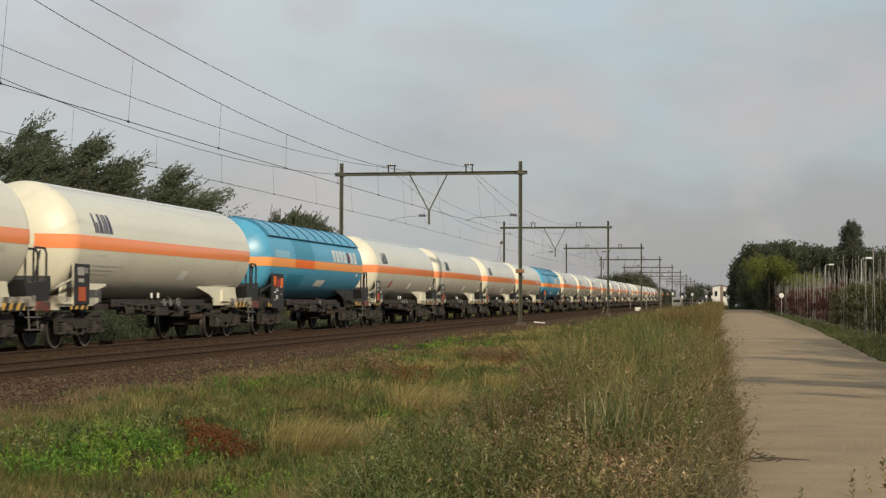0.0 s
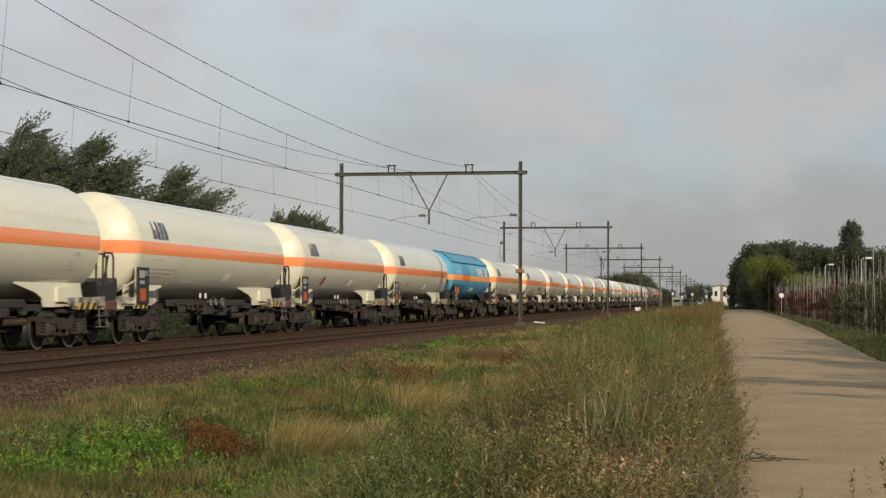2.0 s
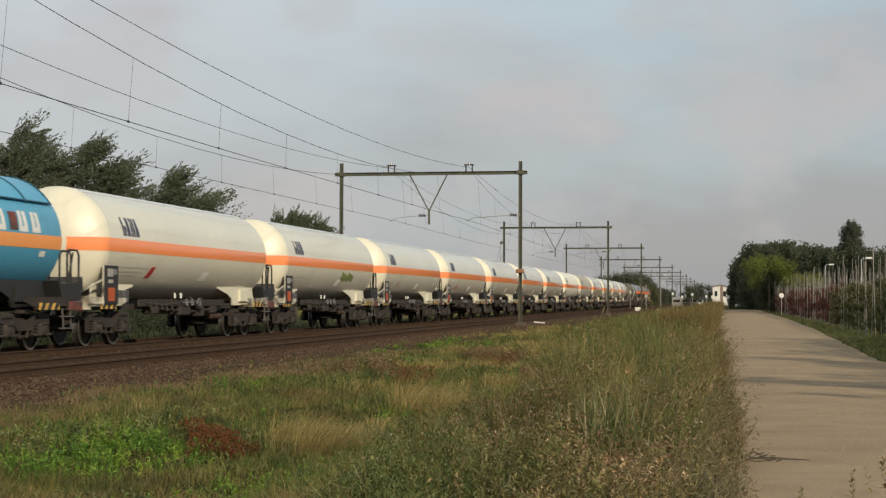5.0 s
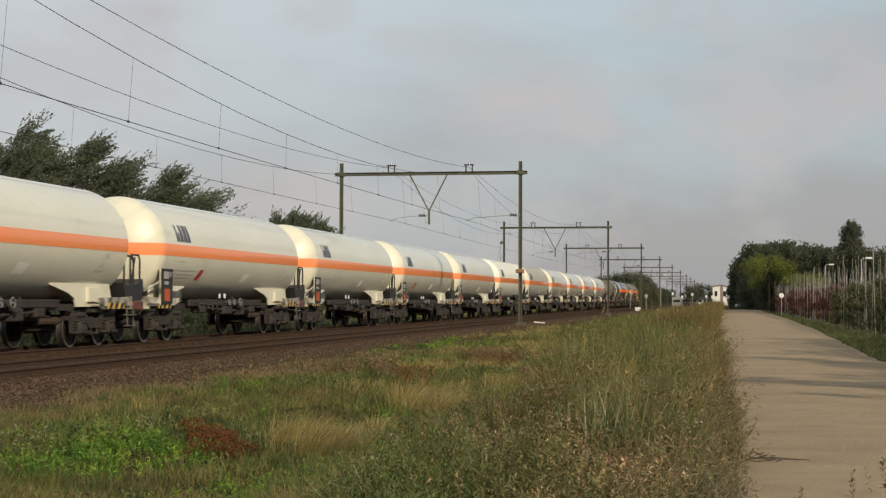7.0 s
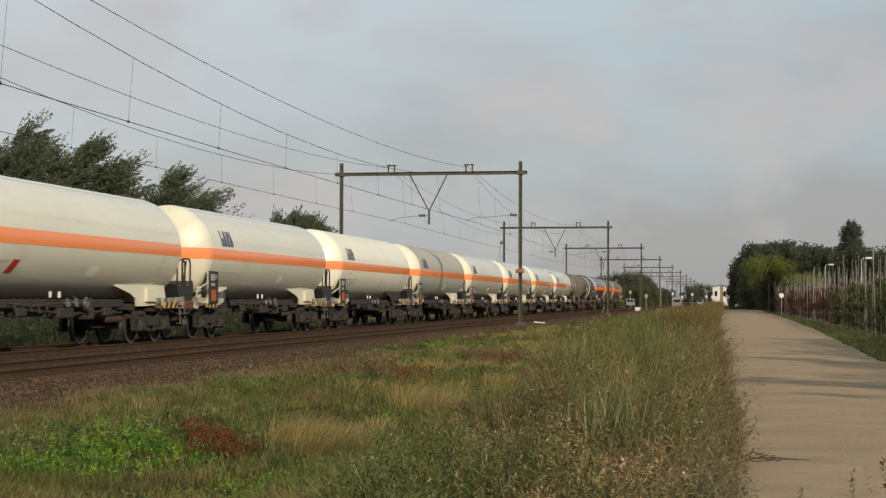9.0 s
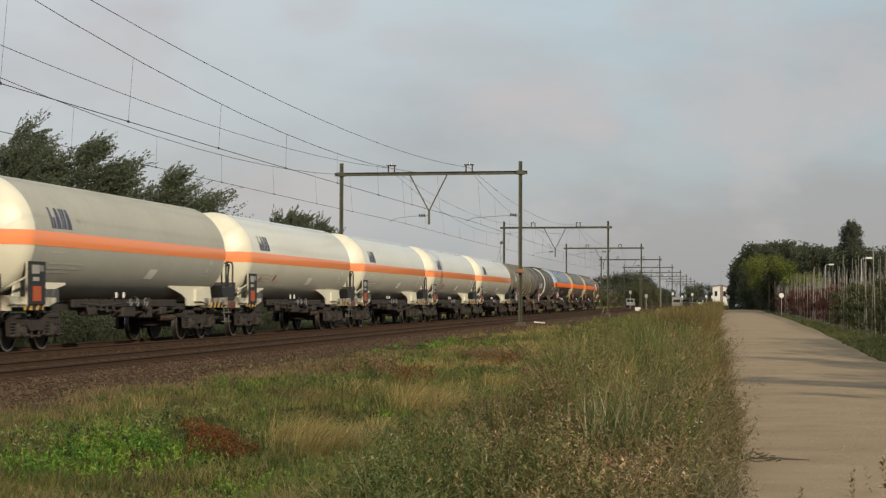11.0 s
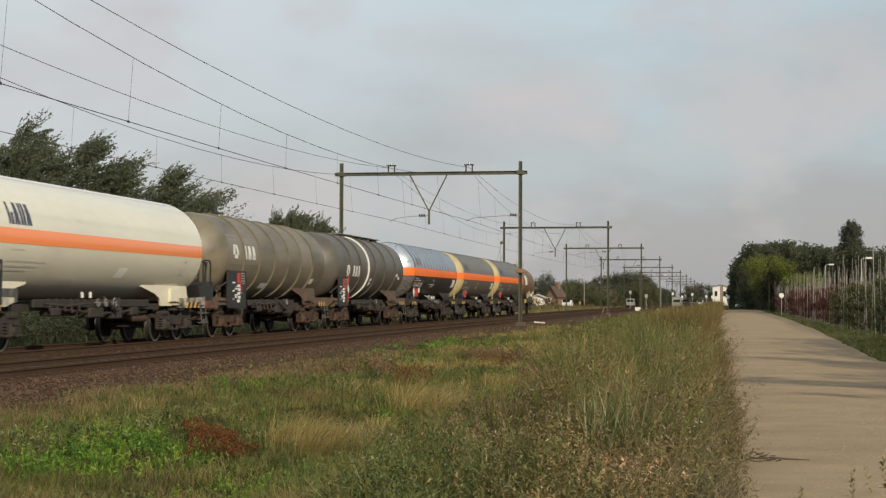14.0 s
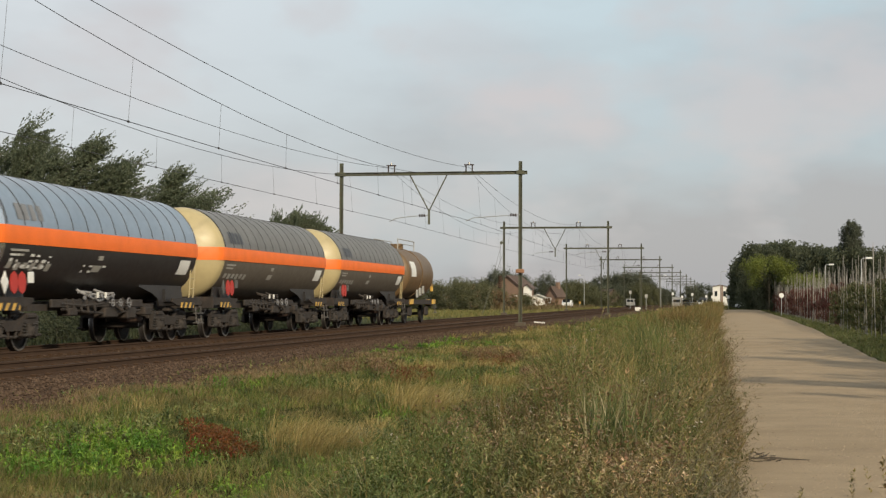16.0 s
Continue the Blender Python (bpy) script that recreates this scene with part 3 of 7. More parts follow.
def build_track(x, label):
    track = tagged(empty("railway_track", pose(x, 0, 0)), label, "railway track", "railway tracks", "structure")
    for side in (-1, 1):
        bm = bmesh.new()
        c = side * 0.7535
        prof = [(-0.07, 0.0), (0.07, 0.0), (0.07, 0.012), (0.012, 0.03), (0.012, 0.11), (0.036, 0.12), (0.036, 0.15), (-0.036, 0.15), (-0.036, 0.12), (-0.012, 0.11), (-0.012, 0.03), (-0.07, 0.012)]
        slab(bm, [(c + p, RAIL - 0.155 + q) for p, q in prof], 1, -400.0, 1400.0)
        rail = part("rail", bm, RUST, track)
        bm = bmesh.new()
        slab(bm, [(c - 0.03, RAIL - 0.004), (c + 0.03, RAIL - 0.004), (c + 0.024, RAIL + 0.001), (c - 0.024, RAIL + 0.001)], 1, -400.0, 1400.0)
        part("railhead", bm, RAILHEAD, rail, "worn running surface")
    bm = bmesh.new()
    slab(bm, [(-1.28, 0.06), (1.28, 0.06), (1.28, 0.19), (1.2, 0.215), (0.5, 0.2), (-0.5, 0.2), (-1.2, 0.215), (-1.28, 0.19)], 1, -0.13, 0.13)
    for c in (-0.7535, 0.7535):
        for e in (-0.13, 0.13):
            box(bm, (c + e, 0, 0.222), (0.1, 0.14, 0.04), bevel=0.012)
    first = part("sleeper", bm, CONCRETE, track)
    first.matrix_basis = pose(0, 16.0, 0)
    for i in range(1, 150):
        share(first, "sleeper", track, pose(0, 16.0 + 0.6 * i, 0))
    bm = bmesh.new()
    for i in range(150, 560):
        box(bm, (0, 16.0 + 0.6 * i, 0.137), (2.56, 0.26, 0.15))
    tagged(part("far_sleepers", bm, CONCRETE, track), kind="stuff")


# ---- overhead line ----
def build_portal():
    p = tagged(empty("catenary_portal", pose(0, PORTALS[0], 0)), "green painted steel portal over two tracks", "catenary portal", "catenary portals")
    xc = (MASTS[0] + MASTS[1]) / 2
    top, beam = 6.94 + 1.55, 6.37 + 1.55
    for x in MASTS:
        bm = bmesh.new()
        for dx in (-0.075, 0.075):
            box(bm, (x + dx, 0, (0.2 + top) / 2), (0.02, 0.16, top - 0.2))
        box(bm, (x, 0, (0.2 + top) / 2), (0.15, 0.014, top - 0.2))
        mast = part("mast", bm, MAST, p)
        bm = bmesh.new()
        box(bm, (x, 0, 0.25), (0.5, 0.5, 0.34), bevel=0.03)
        part("footing", bm, FOOTING, mast, "grimy concrete footing")
        bm = bmesh.new()
        box(bm, (x, 0, beam), (0.42, 0.24, 0.2), bevel=0.02)
        part("clamp", bm, MAST, mast)
    bm = bmesh.new()
    for dz in (-0.075, 0.075):
        box(bm, (xc, 0, beam + dz), (MASTS[1] - MASTS[0] + 0.7, 0.16, 0.02))
    box(bm, (xc, 0, beam), (MASTS[1] - MASTS[0] + 0.7, 0.014, 0.14))
    part("crossbeam", bm, MAST, p)
    for x in (FAR_TRACK, NEAR_TRACK):
        bm = bmesh.new()
        for dx in (-0.16, 0.16):
            rod(bm, (x + dx, 0, beam + 0.08), (x + dx, 0, beam + 0.4), 0.035, 6)
        box(bm, (x, 0, beam + 0.42), (0.5, 0.07, 0.06))
        ins = part("insulator", bm, CERAMIC, p, "brown ceramic insulators")
        bm = bmesh.new()
        rod(bm, (x, 0, beam + 0.44), (x, 0, beam + 0.56), 0.06, 8, 0.03)
        part("wire_clamp", bm, CERAMIC, ins)
    # hanging v-frame between the tracks and the arms that hold the contact wires
    low = 3.95 + 1.55
    bm = bmesh.new()
    xm = xc - 0.05
    rod(bm, (xm - 0.98, 0, beam - 0.08), (xm, 0, beam - 1.9), 0.035, 6)
    rod(bm, (xm + 0.92, 0, beam - 0.08), (xm, 0, beam - 1.9), 0.035, 6)
    box(bm, (xm, 0, beam - 2.2), (0.1, 0.08, 0.75))
    part("hanging_frame", bm, MAST, p)
    for x0, x1 in ((xm, FAR_TRACK - 0.1), (MASTS[1], NEAR_TRACK - 0.15)):
        bm = bmesh.new()
        path(bm, [(x0, 0, low + 0.3), (x0 - 0.9, 0, low + 0.26), (x1 + 0.35, 0, low + 0.16), (x1, 0, low)], 0.022)
        arm = part("registration_arm", bm, GALV, p)
        bm = bmesh.new()
        for i in range(3):
            rod(bm, (x0 - 0.2 - 0.12 * i, 0, low + 0.3), (x0 - 0.27 - 0.12 * i, 0, low + 0.295), 0.07, 8)
        part("insulator", bm, CERAMIC, arm, "brown ceramic insulator")
    for y in PORTALS[1:]:
        q = copy_thing(p, pose(0, y, 0))
        if y == 78.0:
            bm = bmesh.new()
            box(bm, (MASTS[1], -0.12, 2.98), (0.42, 0.2, 0.2), bevel=0.03)
            part("switch_box", bm, BOX_BROWN, q, "orange-brown box on the mast")
    t = tagged(empty("tensioning_gear", pose(MASTS[0], PORTALS[3], 0)), "wire tensioning gear with weights on the mast", "tensioning gear")
    bm = bmesh.new()
    for k in range(7):
        rod(bm, (-0.32, -0.2, 2.6 + 0.16 * k), (-0.32, -0.2, 2.73 + 0.16 * k), 0.16, 12)
    part("weight_stack", bm, RUST, t, "stack of rusty iron weights")
    bm = bmesh.new()
    rod(bm, (-0.32, -0.2, 3.7), (-0.32, -0.2, 6.6), 0.015, 5)
    rod(bm, (-0.1, -0.1, 6.9), (-1.5, -3.0, 0.2), 0.014, 5)
    rod(bm, (-0.1, -0.1, 5.6), (-1.5, -3.0, 0.2), 0.014, 5)
    part("stay", bm, MAST, t, "slanting stays")
    bm = bmesh.new()
    rod(bm, (-0.2, -0.25, 6.6), (-0.2, -0.1, 6.6), 0.13, 14)
    part("pulley", bm, MAST, t)


def hang(y, low, high, drop=0.0):
    """Height of a wire that is held at the portals and sags to low between them."""
    for a, b in zip(PORTALS, PORTALS[1:]):
        if a <= y <= b:
            k = (y - (a + b) / 2) / ((b - a) / 2)
            return low + (high - low) * k * k
    return high


def zigzag(y):
    """Sideways stagger of the contact wire, to one side and the other at every second portal."""
    for i, (a, b) in enumerate(zip(PORTALS, PORTALS[1:])):
        if a <= y <= b:
            k = (y - a) / (b - a)
            return 0.28 * (1 - 2 * k) * (1 if i % 2 == 0 else -1)
    return 0.0


def build_wires():
    n_end = 13
    for x, shift in ((NEAR_TRACK, 0.0), (FAR_TRACK, 0.07)):
        for name, low, high, r, label in (("contact_wire", 3.85, 3.9, 0.009, "taut copper contact wire over the track"), ("messenger_wire", 4.82, 6.45, 0.009, "sagging messenger wire with droppers"), ("feeder_wire", 5.72, 6.66, 0.009, "sagging feeder wire on the portals")):
            bm = bmesh.new()
            pts = []
            for a, b in zip(PORTALS[:n_end], PORTALS[1:n_end]):
                pts += [a + (b - a) * i / 16 for i in range(16)]
            line = []
            for y in pts:
                stag = zigzag(y) if name == "contact_wire" else 0.3 * zigzag(y) if name == "messenger_wire" else 0.0
                line.append((x + stag, y, hang(y, low, high) + 1.55 + (shift if name == "contact_wire" else 0.0)))
            path(bm, line, r, 4)
            wire = tagged(part(name, bm, WIRE, None), label, "overhead wire", "overhead wires")
            if name == "messenger_wire":
                for a, b in zip(PORTALS[1:8], PORTALS[2:9]):
                    for i in range(int((b - a) / 6.05)):
                        y = a + 2.35 + 6.05 * i
                        bm = bmesh.new()
                        rod(bm, (x + zigzag(y), y, hang(y, 3.85, 3.9) + 1.55 + shift), (x + 0.3 * zigzag(y), y, hang(y, low, high) + 1.55), 0.0038, 4)
                        box(bm, (x + zigzag(y), y, hang(y, 3.85, 3.9) + 1.55 + shift), (0.03, 0.07, 0.05))
                        part("dropper", bm, WIRE, wire)


build_ground()
build_road()
build_trackbed()
build_track(FAR_TRACK, "rusty running rails on concrete sleepers under the train")
build_track(NEAR_TRACK, "empty rusty rails on concrete sleepers in brown ballast")
build_portal()
build_wires()


# ---- the train ----
AXIS, R = 2.6, 1.45              # tank axis above the rail, tank radius


def dome_profile(y, way, R, depth, n=9):
    """A dished tank end: a shallow crown with a tight knuckle, from the seam at y outwards."""
    k, c = 0.2 * R, 1.8 * R
    phi = math.asin((R - k) / (c - k))
    h = c - math.sqrt((c - k) ** 2 - (R - k) ** 2)
    s = depth / h
    pts = [(y + way * s * k * math.sin(t), R - k + k * math.cos(t)) for t in [(math.pi / 2 - phi) * i / 5 for i in range(6)]]
    pts += [(y + way * s * (h - c * (1 - math.cos(a))), c * math.sin(a)) for a in [phi * (1 - i / 7) for i in range(1, 8)]]
    return pts


def tank_profile(y0, y1, R, depth=0.62):
    return dome_profile(y0, -1, R, depth)[::-1] + dome_profile(y1, 1, R, depth)


def build_bogie(parent, y, paint=None):
    """A cast bogie: arched side frames, guide horns, coil springs and axle boxes outside the wheels."""
    box_paint = paint or AXLE_GREY
    paint = paint or GRIME
    bm = bmesh.new()
    for s in (-1, 1):
        x = s * 1.02
        half = [(0.36, 0.47), (0.5, 0.6), (1.3, 0.64), (1.32, 0.79), (1.16, 0.87), (0.64, 0.87), (0.5, 0.79), (0.4, 0.71)]
        slab(bm, [(y - a, b) for a, b in half] + [(y + a, b) for a, b in half[::-1]], 0, x - 0.06, x + 0.06)
        for d in (-0.9, 0.9):
            for w in (-1, 1):
                o = [(y + d + w * 0.47, 0.66), (y + d + w * 0.44, 0.36), (y + d + w * 0.36, 0.3), (y + d + w * 0.22, 0.29), (y + d + w * 0.19, 0.66)]
                slab(bm, o, 0, x - 0.05, x + 0.035)
            box(bm, (x + s * 0.07, y + d, 0.8), (0.06, 0.5, 0.1), bevel=0.02)
        box(bm, (x, y, 0.9), (0.22, 0.44, 0.1), bevel=0.02)
        for w in (-1, 1):
            rod(bm, (x + s * 0.04, y + w * 0.3, 0.68), (x + s * 0.02, y + w * 0.16, 0.3), 0.03, 6)
        rod(bm, (x, y - 0.34, 0.34), (x, y + 0.34, 0.34), 0.03, 6)
    box(bm, (0, y, 0.62), (2.0, 0.42, 0.26), bevel=0.03)
    for w in (-1.28, 1.28):
        box(bm, (0, y + w, 0.72), (1.9, 0.1, 0.12), bevel=0.02)
    frame_part = part("bogie_frame", bm, paint, parent, "grimy cast bogie frame")
    for w in (-0.36, 0.36):
        for s in (-1, 1):
            bm = bmesh.new()
            slab(bm, [(y + w - 0.06, 0.32), (y + w + 0.06, 0.32), (y + w + 0.08, 0.62), (y + w - 0.08, 0.62)], 0, s * 0.8 - 0.06, s * 0.8 + 0.06)
            rod(bm, (s * 0.8, y + w, 0.6), (s * 0.86, y + w * 0.7, 0.86), 0.03, 6)
            part("brake_block", bm, RUST, frame_part, "rusty brake block")
    first = coil = None
    for d in (-0.9, 0.9):
        for s in (-1, 1):
            if first is None:
                bm = bmesh.new()
                lathe(bm, [(0.0, 0.0), (0.0, 0.12), (0.03, 0.16), (0.04, 0.38), (0.0, 0.39), (0.0, 0.455), (0.1, 0.46), (0.135, 0.485), (0.135, 0.36), (0.09, 0.16), (0.13, 0.12), (0.13, 0.0)], 0.0, seg=28)
                bmesh.ops.rotate(bm, matrix=Matrix.Rotation(radians(90), 3, "Z"), verts=bm.verts)
                first = part("wheel", bm, STEEL, frame_part, "worn steel wheel", True)
                first.matrix_basis = pose(s * 0.8, y + d, 0.462, 0, 0, 180 if s < 0 else 0)
                bm = bmesh.new()
                lathe(bm, [(0.13, 0.486), (0.142, 0.484), (0.142, 0.455), (0.13, 0.45)], 0.0, seg=28)
                lathe(bm, [(0.004, 0.458), (-0.01, 0.457), (-0.01, 0.425), (-0.002, 0.42)], 0.0, seg=28)
                bmesh.ops.rotate(bm, matrix=Matrix.Rotation(radians(90), 3, "Z"), verts=bm.verts)
                rim = part("wheel_rim", bm, TREAD, frame_part, "bright worn wheel rim", True)
                rim.matrix_basis = first.matrix_basis
            else:
                other = share(first, "wheel", frame_part, pose(s * 0.8, y + d, 0.462, 0, 0, 180 if s < 0 else 0))
                other["label"] = "worn steel wheel"
                share(rim, "wheel_rim", frame_part, other.matrix_basis)["label"] = "bright worn wheel rim"
            bm = bmesh.new()
            box(bm, (s * 1.07, y + d, 0.47), (0.2, 0.36, 0.34), bevel=0.07)
            for e in (-0.31, 0.31):
                box(bm, (s * 1.06, y + d + e, 0.37), (0.2, 0.24, 0.07), bevel=0.02)
            rod(bm, (s * 1.16, y + d, 0.46), (s * 1.21, y + d, 0.46), 0.135, 14, 0.12)
            rod(bm, (s * 1.21, y + d, 0.46), (s * 1.225, y + d, 0.46), 0.06, 8)
            rod(bm, (s * 1.17, y + d - 0.12, 0.62), (s * 1.17, y + d + 0.12, 0.62), 0.035, 6)
            part("axle_box", bm, box_paint, frame_part)
            for e in (-0.31, 0.31):
                if coil is None:
                    bm = bmesh.new()
                    for q in range(4):
                        lathe(bm, [(0.0, 0.08), (0.02, 0.1), (0.04, 0.08)], 0.0, seg=8)
                        vs = list(bm.verts)[-24:]
                        bmesh.ops.rotate(bm, matrix=Matrix.Rotation(radians(90), 3, "X"), verts=vs)
                        bmesh.ops.translate(bm, vec=(0, 0, 0.07 * q), verts=vs)
                    coil = part("spring", bm, SPRING, frame_part, "dusty coil spring")
                    coil.matrix_basis = pose(s * 1.03, y + d + e, 0.43)
                else:
                    share(coil, "spring", frame_part, pose(s * 1.03, y + d + e, 0.43))["label"] = "dusty coil spring"
    for d in (-0.9, 0.9):
        bm = bmesh.new()
        rod(bm, (-0.75, y + d, 0.46), (0.75, y + d, 0.46), 0.08, 8)
        part("axle", bm, GRIME, frame_part)
    return frame_part


def build_buffers(parent, L):
    for y, way in ((0.62, -1), (L - 0.62, 1)):
        for s in (-1, 1):
            bm = bmesh.new()
            rod(bm, (s * 0.875, y, 1.05), (s * 0.875, y + way * 0.42, 1.05), 0.1, 10)
            rod(bm, (s * 0.875, y + way * 0.42, 1.05), (s * 0.875, y + way * 0.58, 1.05), 0.07, 10)
            rod(bm, (s * 0.875, y + way * 0.56, 1.05), (s * 0.875, y + way * 0.61, 1.05), 0.23, 14)
            part("buffer", bm, GRIME, parent, "greasy round buffer")
        bm = bmesh.new()
        path(bm, [(0, y, 1.0), (0, y + way * 0.3, 0.96), (0, y + way * 0.6, 0.92)], 0.05)
        box(bm, (0, y + way * 0.1, 1.0), (0.3, 0.2, 0.2))
        part("coupling", bm, GRIME, parent, "screw coupling")
    # steps under the ends
    for y in (L - 0.75,):
        bm = bmesh.new()
        for dy in (-0.22, 0.22):
            rod(bm, (1.3, y + dy, 0.98), (1.34, y + dy, 0.5), 0.018, 6)
        for z in (0.5, 0.78):
            box(bm, (1.32, y, z), (0.16, 0.5, 0.03))
        part("step", bm, DUSTY_GREY, parent, "dusty grey steel step")


def hazard_plate(parent, y0, y1, z0=0.94, z1=1.1, x=1.335):
    bm = bmesh.new()
    box(bm, (x, (y0 + y1) / 2, (z0 + z1) / 2), (0.012, y1 - y0, z1 - z0))
    plate = part("hazard_plate", bm, YELLOW, parent, "yellow and black hazard plate")
    n = max(2, int((y1 - y0) / 0.3))
    step = (y1 - y0) / n
    for i in range(n):
        a = y0 + step * (i + 0.15)
        bm = bmesh.new()
        slab(bm, [(a, z0), (a + step * 0.5, z0), (min(y1, a + step * 0.85), z1), (min(y1, a + step * 0.35), z1)], 0, x + 0.007, x + 0.012)
        part("black_bar", bm, BLACK, plate)


def underframe(parent, L, frame_mat, hazards=True, tags=True):
    for k, flip in ((0.0, 1), (L, -1)):
        bm = bmesh.new()
        for s in (-1, 1):
            o = [(k + flip * 0.62, 1.02), (k + flip * 2.6, 1.02), (k + flip * 3.0, 1.12), (k + flip * 3.0, 1.22), (k + flip * 0.62, 1.25)]
            slab(bm, o if flip > 0 else o[::-1], 0, s * 1.33 - 0.05 * (s > 0), s * 1.33 + 0.05 * (s < 0))
        box(bm, (0, k + flip * 0.66, 1.1), (2.62, 0.09, 0.34))
        part("end_frame", bm, frame_mat, parent, "stained steel end frame")
    bm = bmesh.new()
    box(bm, (0, L / 2, 1.02), (0.56, L - 1.4, 0.24))
    for s in (-1, 1):
        box(bm, (s * 0.9, L / 2, 0.99), (0.1, L - 7.0, 0.16))
    part("centre_sill", bm, GRIME, parent, "sooty centre sill")
    # brake gear, valves and pipes slung amidships
    bm = bmesh.new()
    box(bm, (0.8, 6.7, 0.98), (0.4, 0.9, 0.4), bevel=0.05)
    box(bm, (0.85, 9.3, 0.9), (0.3, 0.6, 0.32), bevel=0.05)
    for k in range(5):
        rod(bm, (1.12, 5.2 + 0.42 * k, 1.2), (1.16, 5.25 + 0.42 * k, 0.9 - 0.04 * (k % 2)), 0.035, 6)
    path(bm, [(1.12, 4.9, 1.08), (1.14, 6.2, 1.02), (1.1, 8.2, 1.1)], 0.04)
    rod(bm, (0.7, L / 2 + 1.9, 0.86), (0.7, L / 2 + 3.0, 0.86), 0.2, 10)
    path(bm, [(1.1, L / 2 - 2.5, 0.95), (1.1, L / 2 + 0.2, 0.82), (1.1, L / 2 + 2.6, 0.9)], 0.035)
    path(bm, [(1.05, L / 2 + 0.4, 1.25), (1.3, L / 2 + 0.8, 0.9), (1.05, L / 2 + 1.5, 1.2)], 0.04)
    part("brake_gear", bm, GRIME, parent, "dark brake gear and pipes")
    for y in (6.9, 7.4) if tags else ():
        bm = bmesh.new()
        box(bm, (1.24, y, 1.29), (0.04, 0.1, 0.15), bevel=0.01)
        part("valve_tag", bm, WHITE, parent, "white valve tag")
    for y, r in ((7.9, 0.09), (8.4, 0.09), (9.0, 0.12)) if tags else ((8.6, 0.1),):
        bm = bmesh.new()
        rim_pts = [(1.24, y + r * math.cos(k * math.pi / 7), 1.1 + r * math.sin(k * math.pi / 7)) for k in range(15)]
        path(bm, rim_pts, 0.018, 5)
        rod(bm, (1.1, y, 1.1), (1.25, y, 1.1), 0.025, 6)
        rod(bm, (1.24, y - r, 1.1), (1.24, y + r, 1.1), 0.012, 5)
        part("hand_wheel", bm, FADED, parent, "grey spoked hand wheel")
    bm = bmesh.new()
    rod(bm, (0.75, L - 5.2, 0.66), (0.75, L - 4.1, 0.66), 0.1, 10)
    rod(bm, (0.75, L - 4.1, 0.66), (0.75, L - 3.6, 0.66), 0.03, 6)
    part("brake_cylinder", bm, RUSTY, parent, "rusty brake cylinder")
    # solid sill and equipment between the bogies
    bm = bmesh.new()
    box(bm, (1.1, L / 2 - 0.2, 1.08), (0.08, L - 9.2, 0.2), bevel=0.02)
    for y, w, h in ((5.6, 0.5, 0.2), (8.0, 0.9, 0.26), (9.4, 0.6, 0.3), (10.6, 0.5, 0.22)):
        box(bm, (1.0, y, 0.98 - h / 2), (0.34, w, h), bevel=0.03)
    part("side_sill", bm, GRIME, parent, "sooty side sill with brake equipment")
    if hazards:
        hazard_plate(parent, L - 2.3, L - 1.2)
        hazard_plate(parent, 1.3, 2.3)


def saddles(parent, L, mat, R=R, rear=5.1, front=3.4):
    for k, flip, tip in ((0, 1, front), (L, -1, rear)):
        o = [(1.2, 1.0), (tip - 1.55, 1.0), (tip - 1.45, 1.2), (tip - 1.05, 1.34), (tip - 0.5, 1.44), (tip, 1.53), (tip, 1.62), (1.5, 1.62), (1.4, 1.35)]
        o = [(k + flip * y, z) for y, z in o]
        if flip < 0:
            o = o[::-1]
        bm = bmesh.new()
        for s in (-1, 1):
            a, b = sorted((s * 0.98, s * 1.03))
            slab(bm, o, 0, a, b)
        box(bm, (0, k + flip * 2.5, 1.3), (2.2, 0.9, 0.35))
        part("saddle", bm, mat, parent, "tank saddle skirt over the bogie")


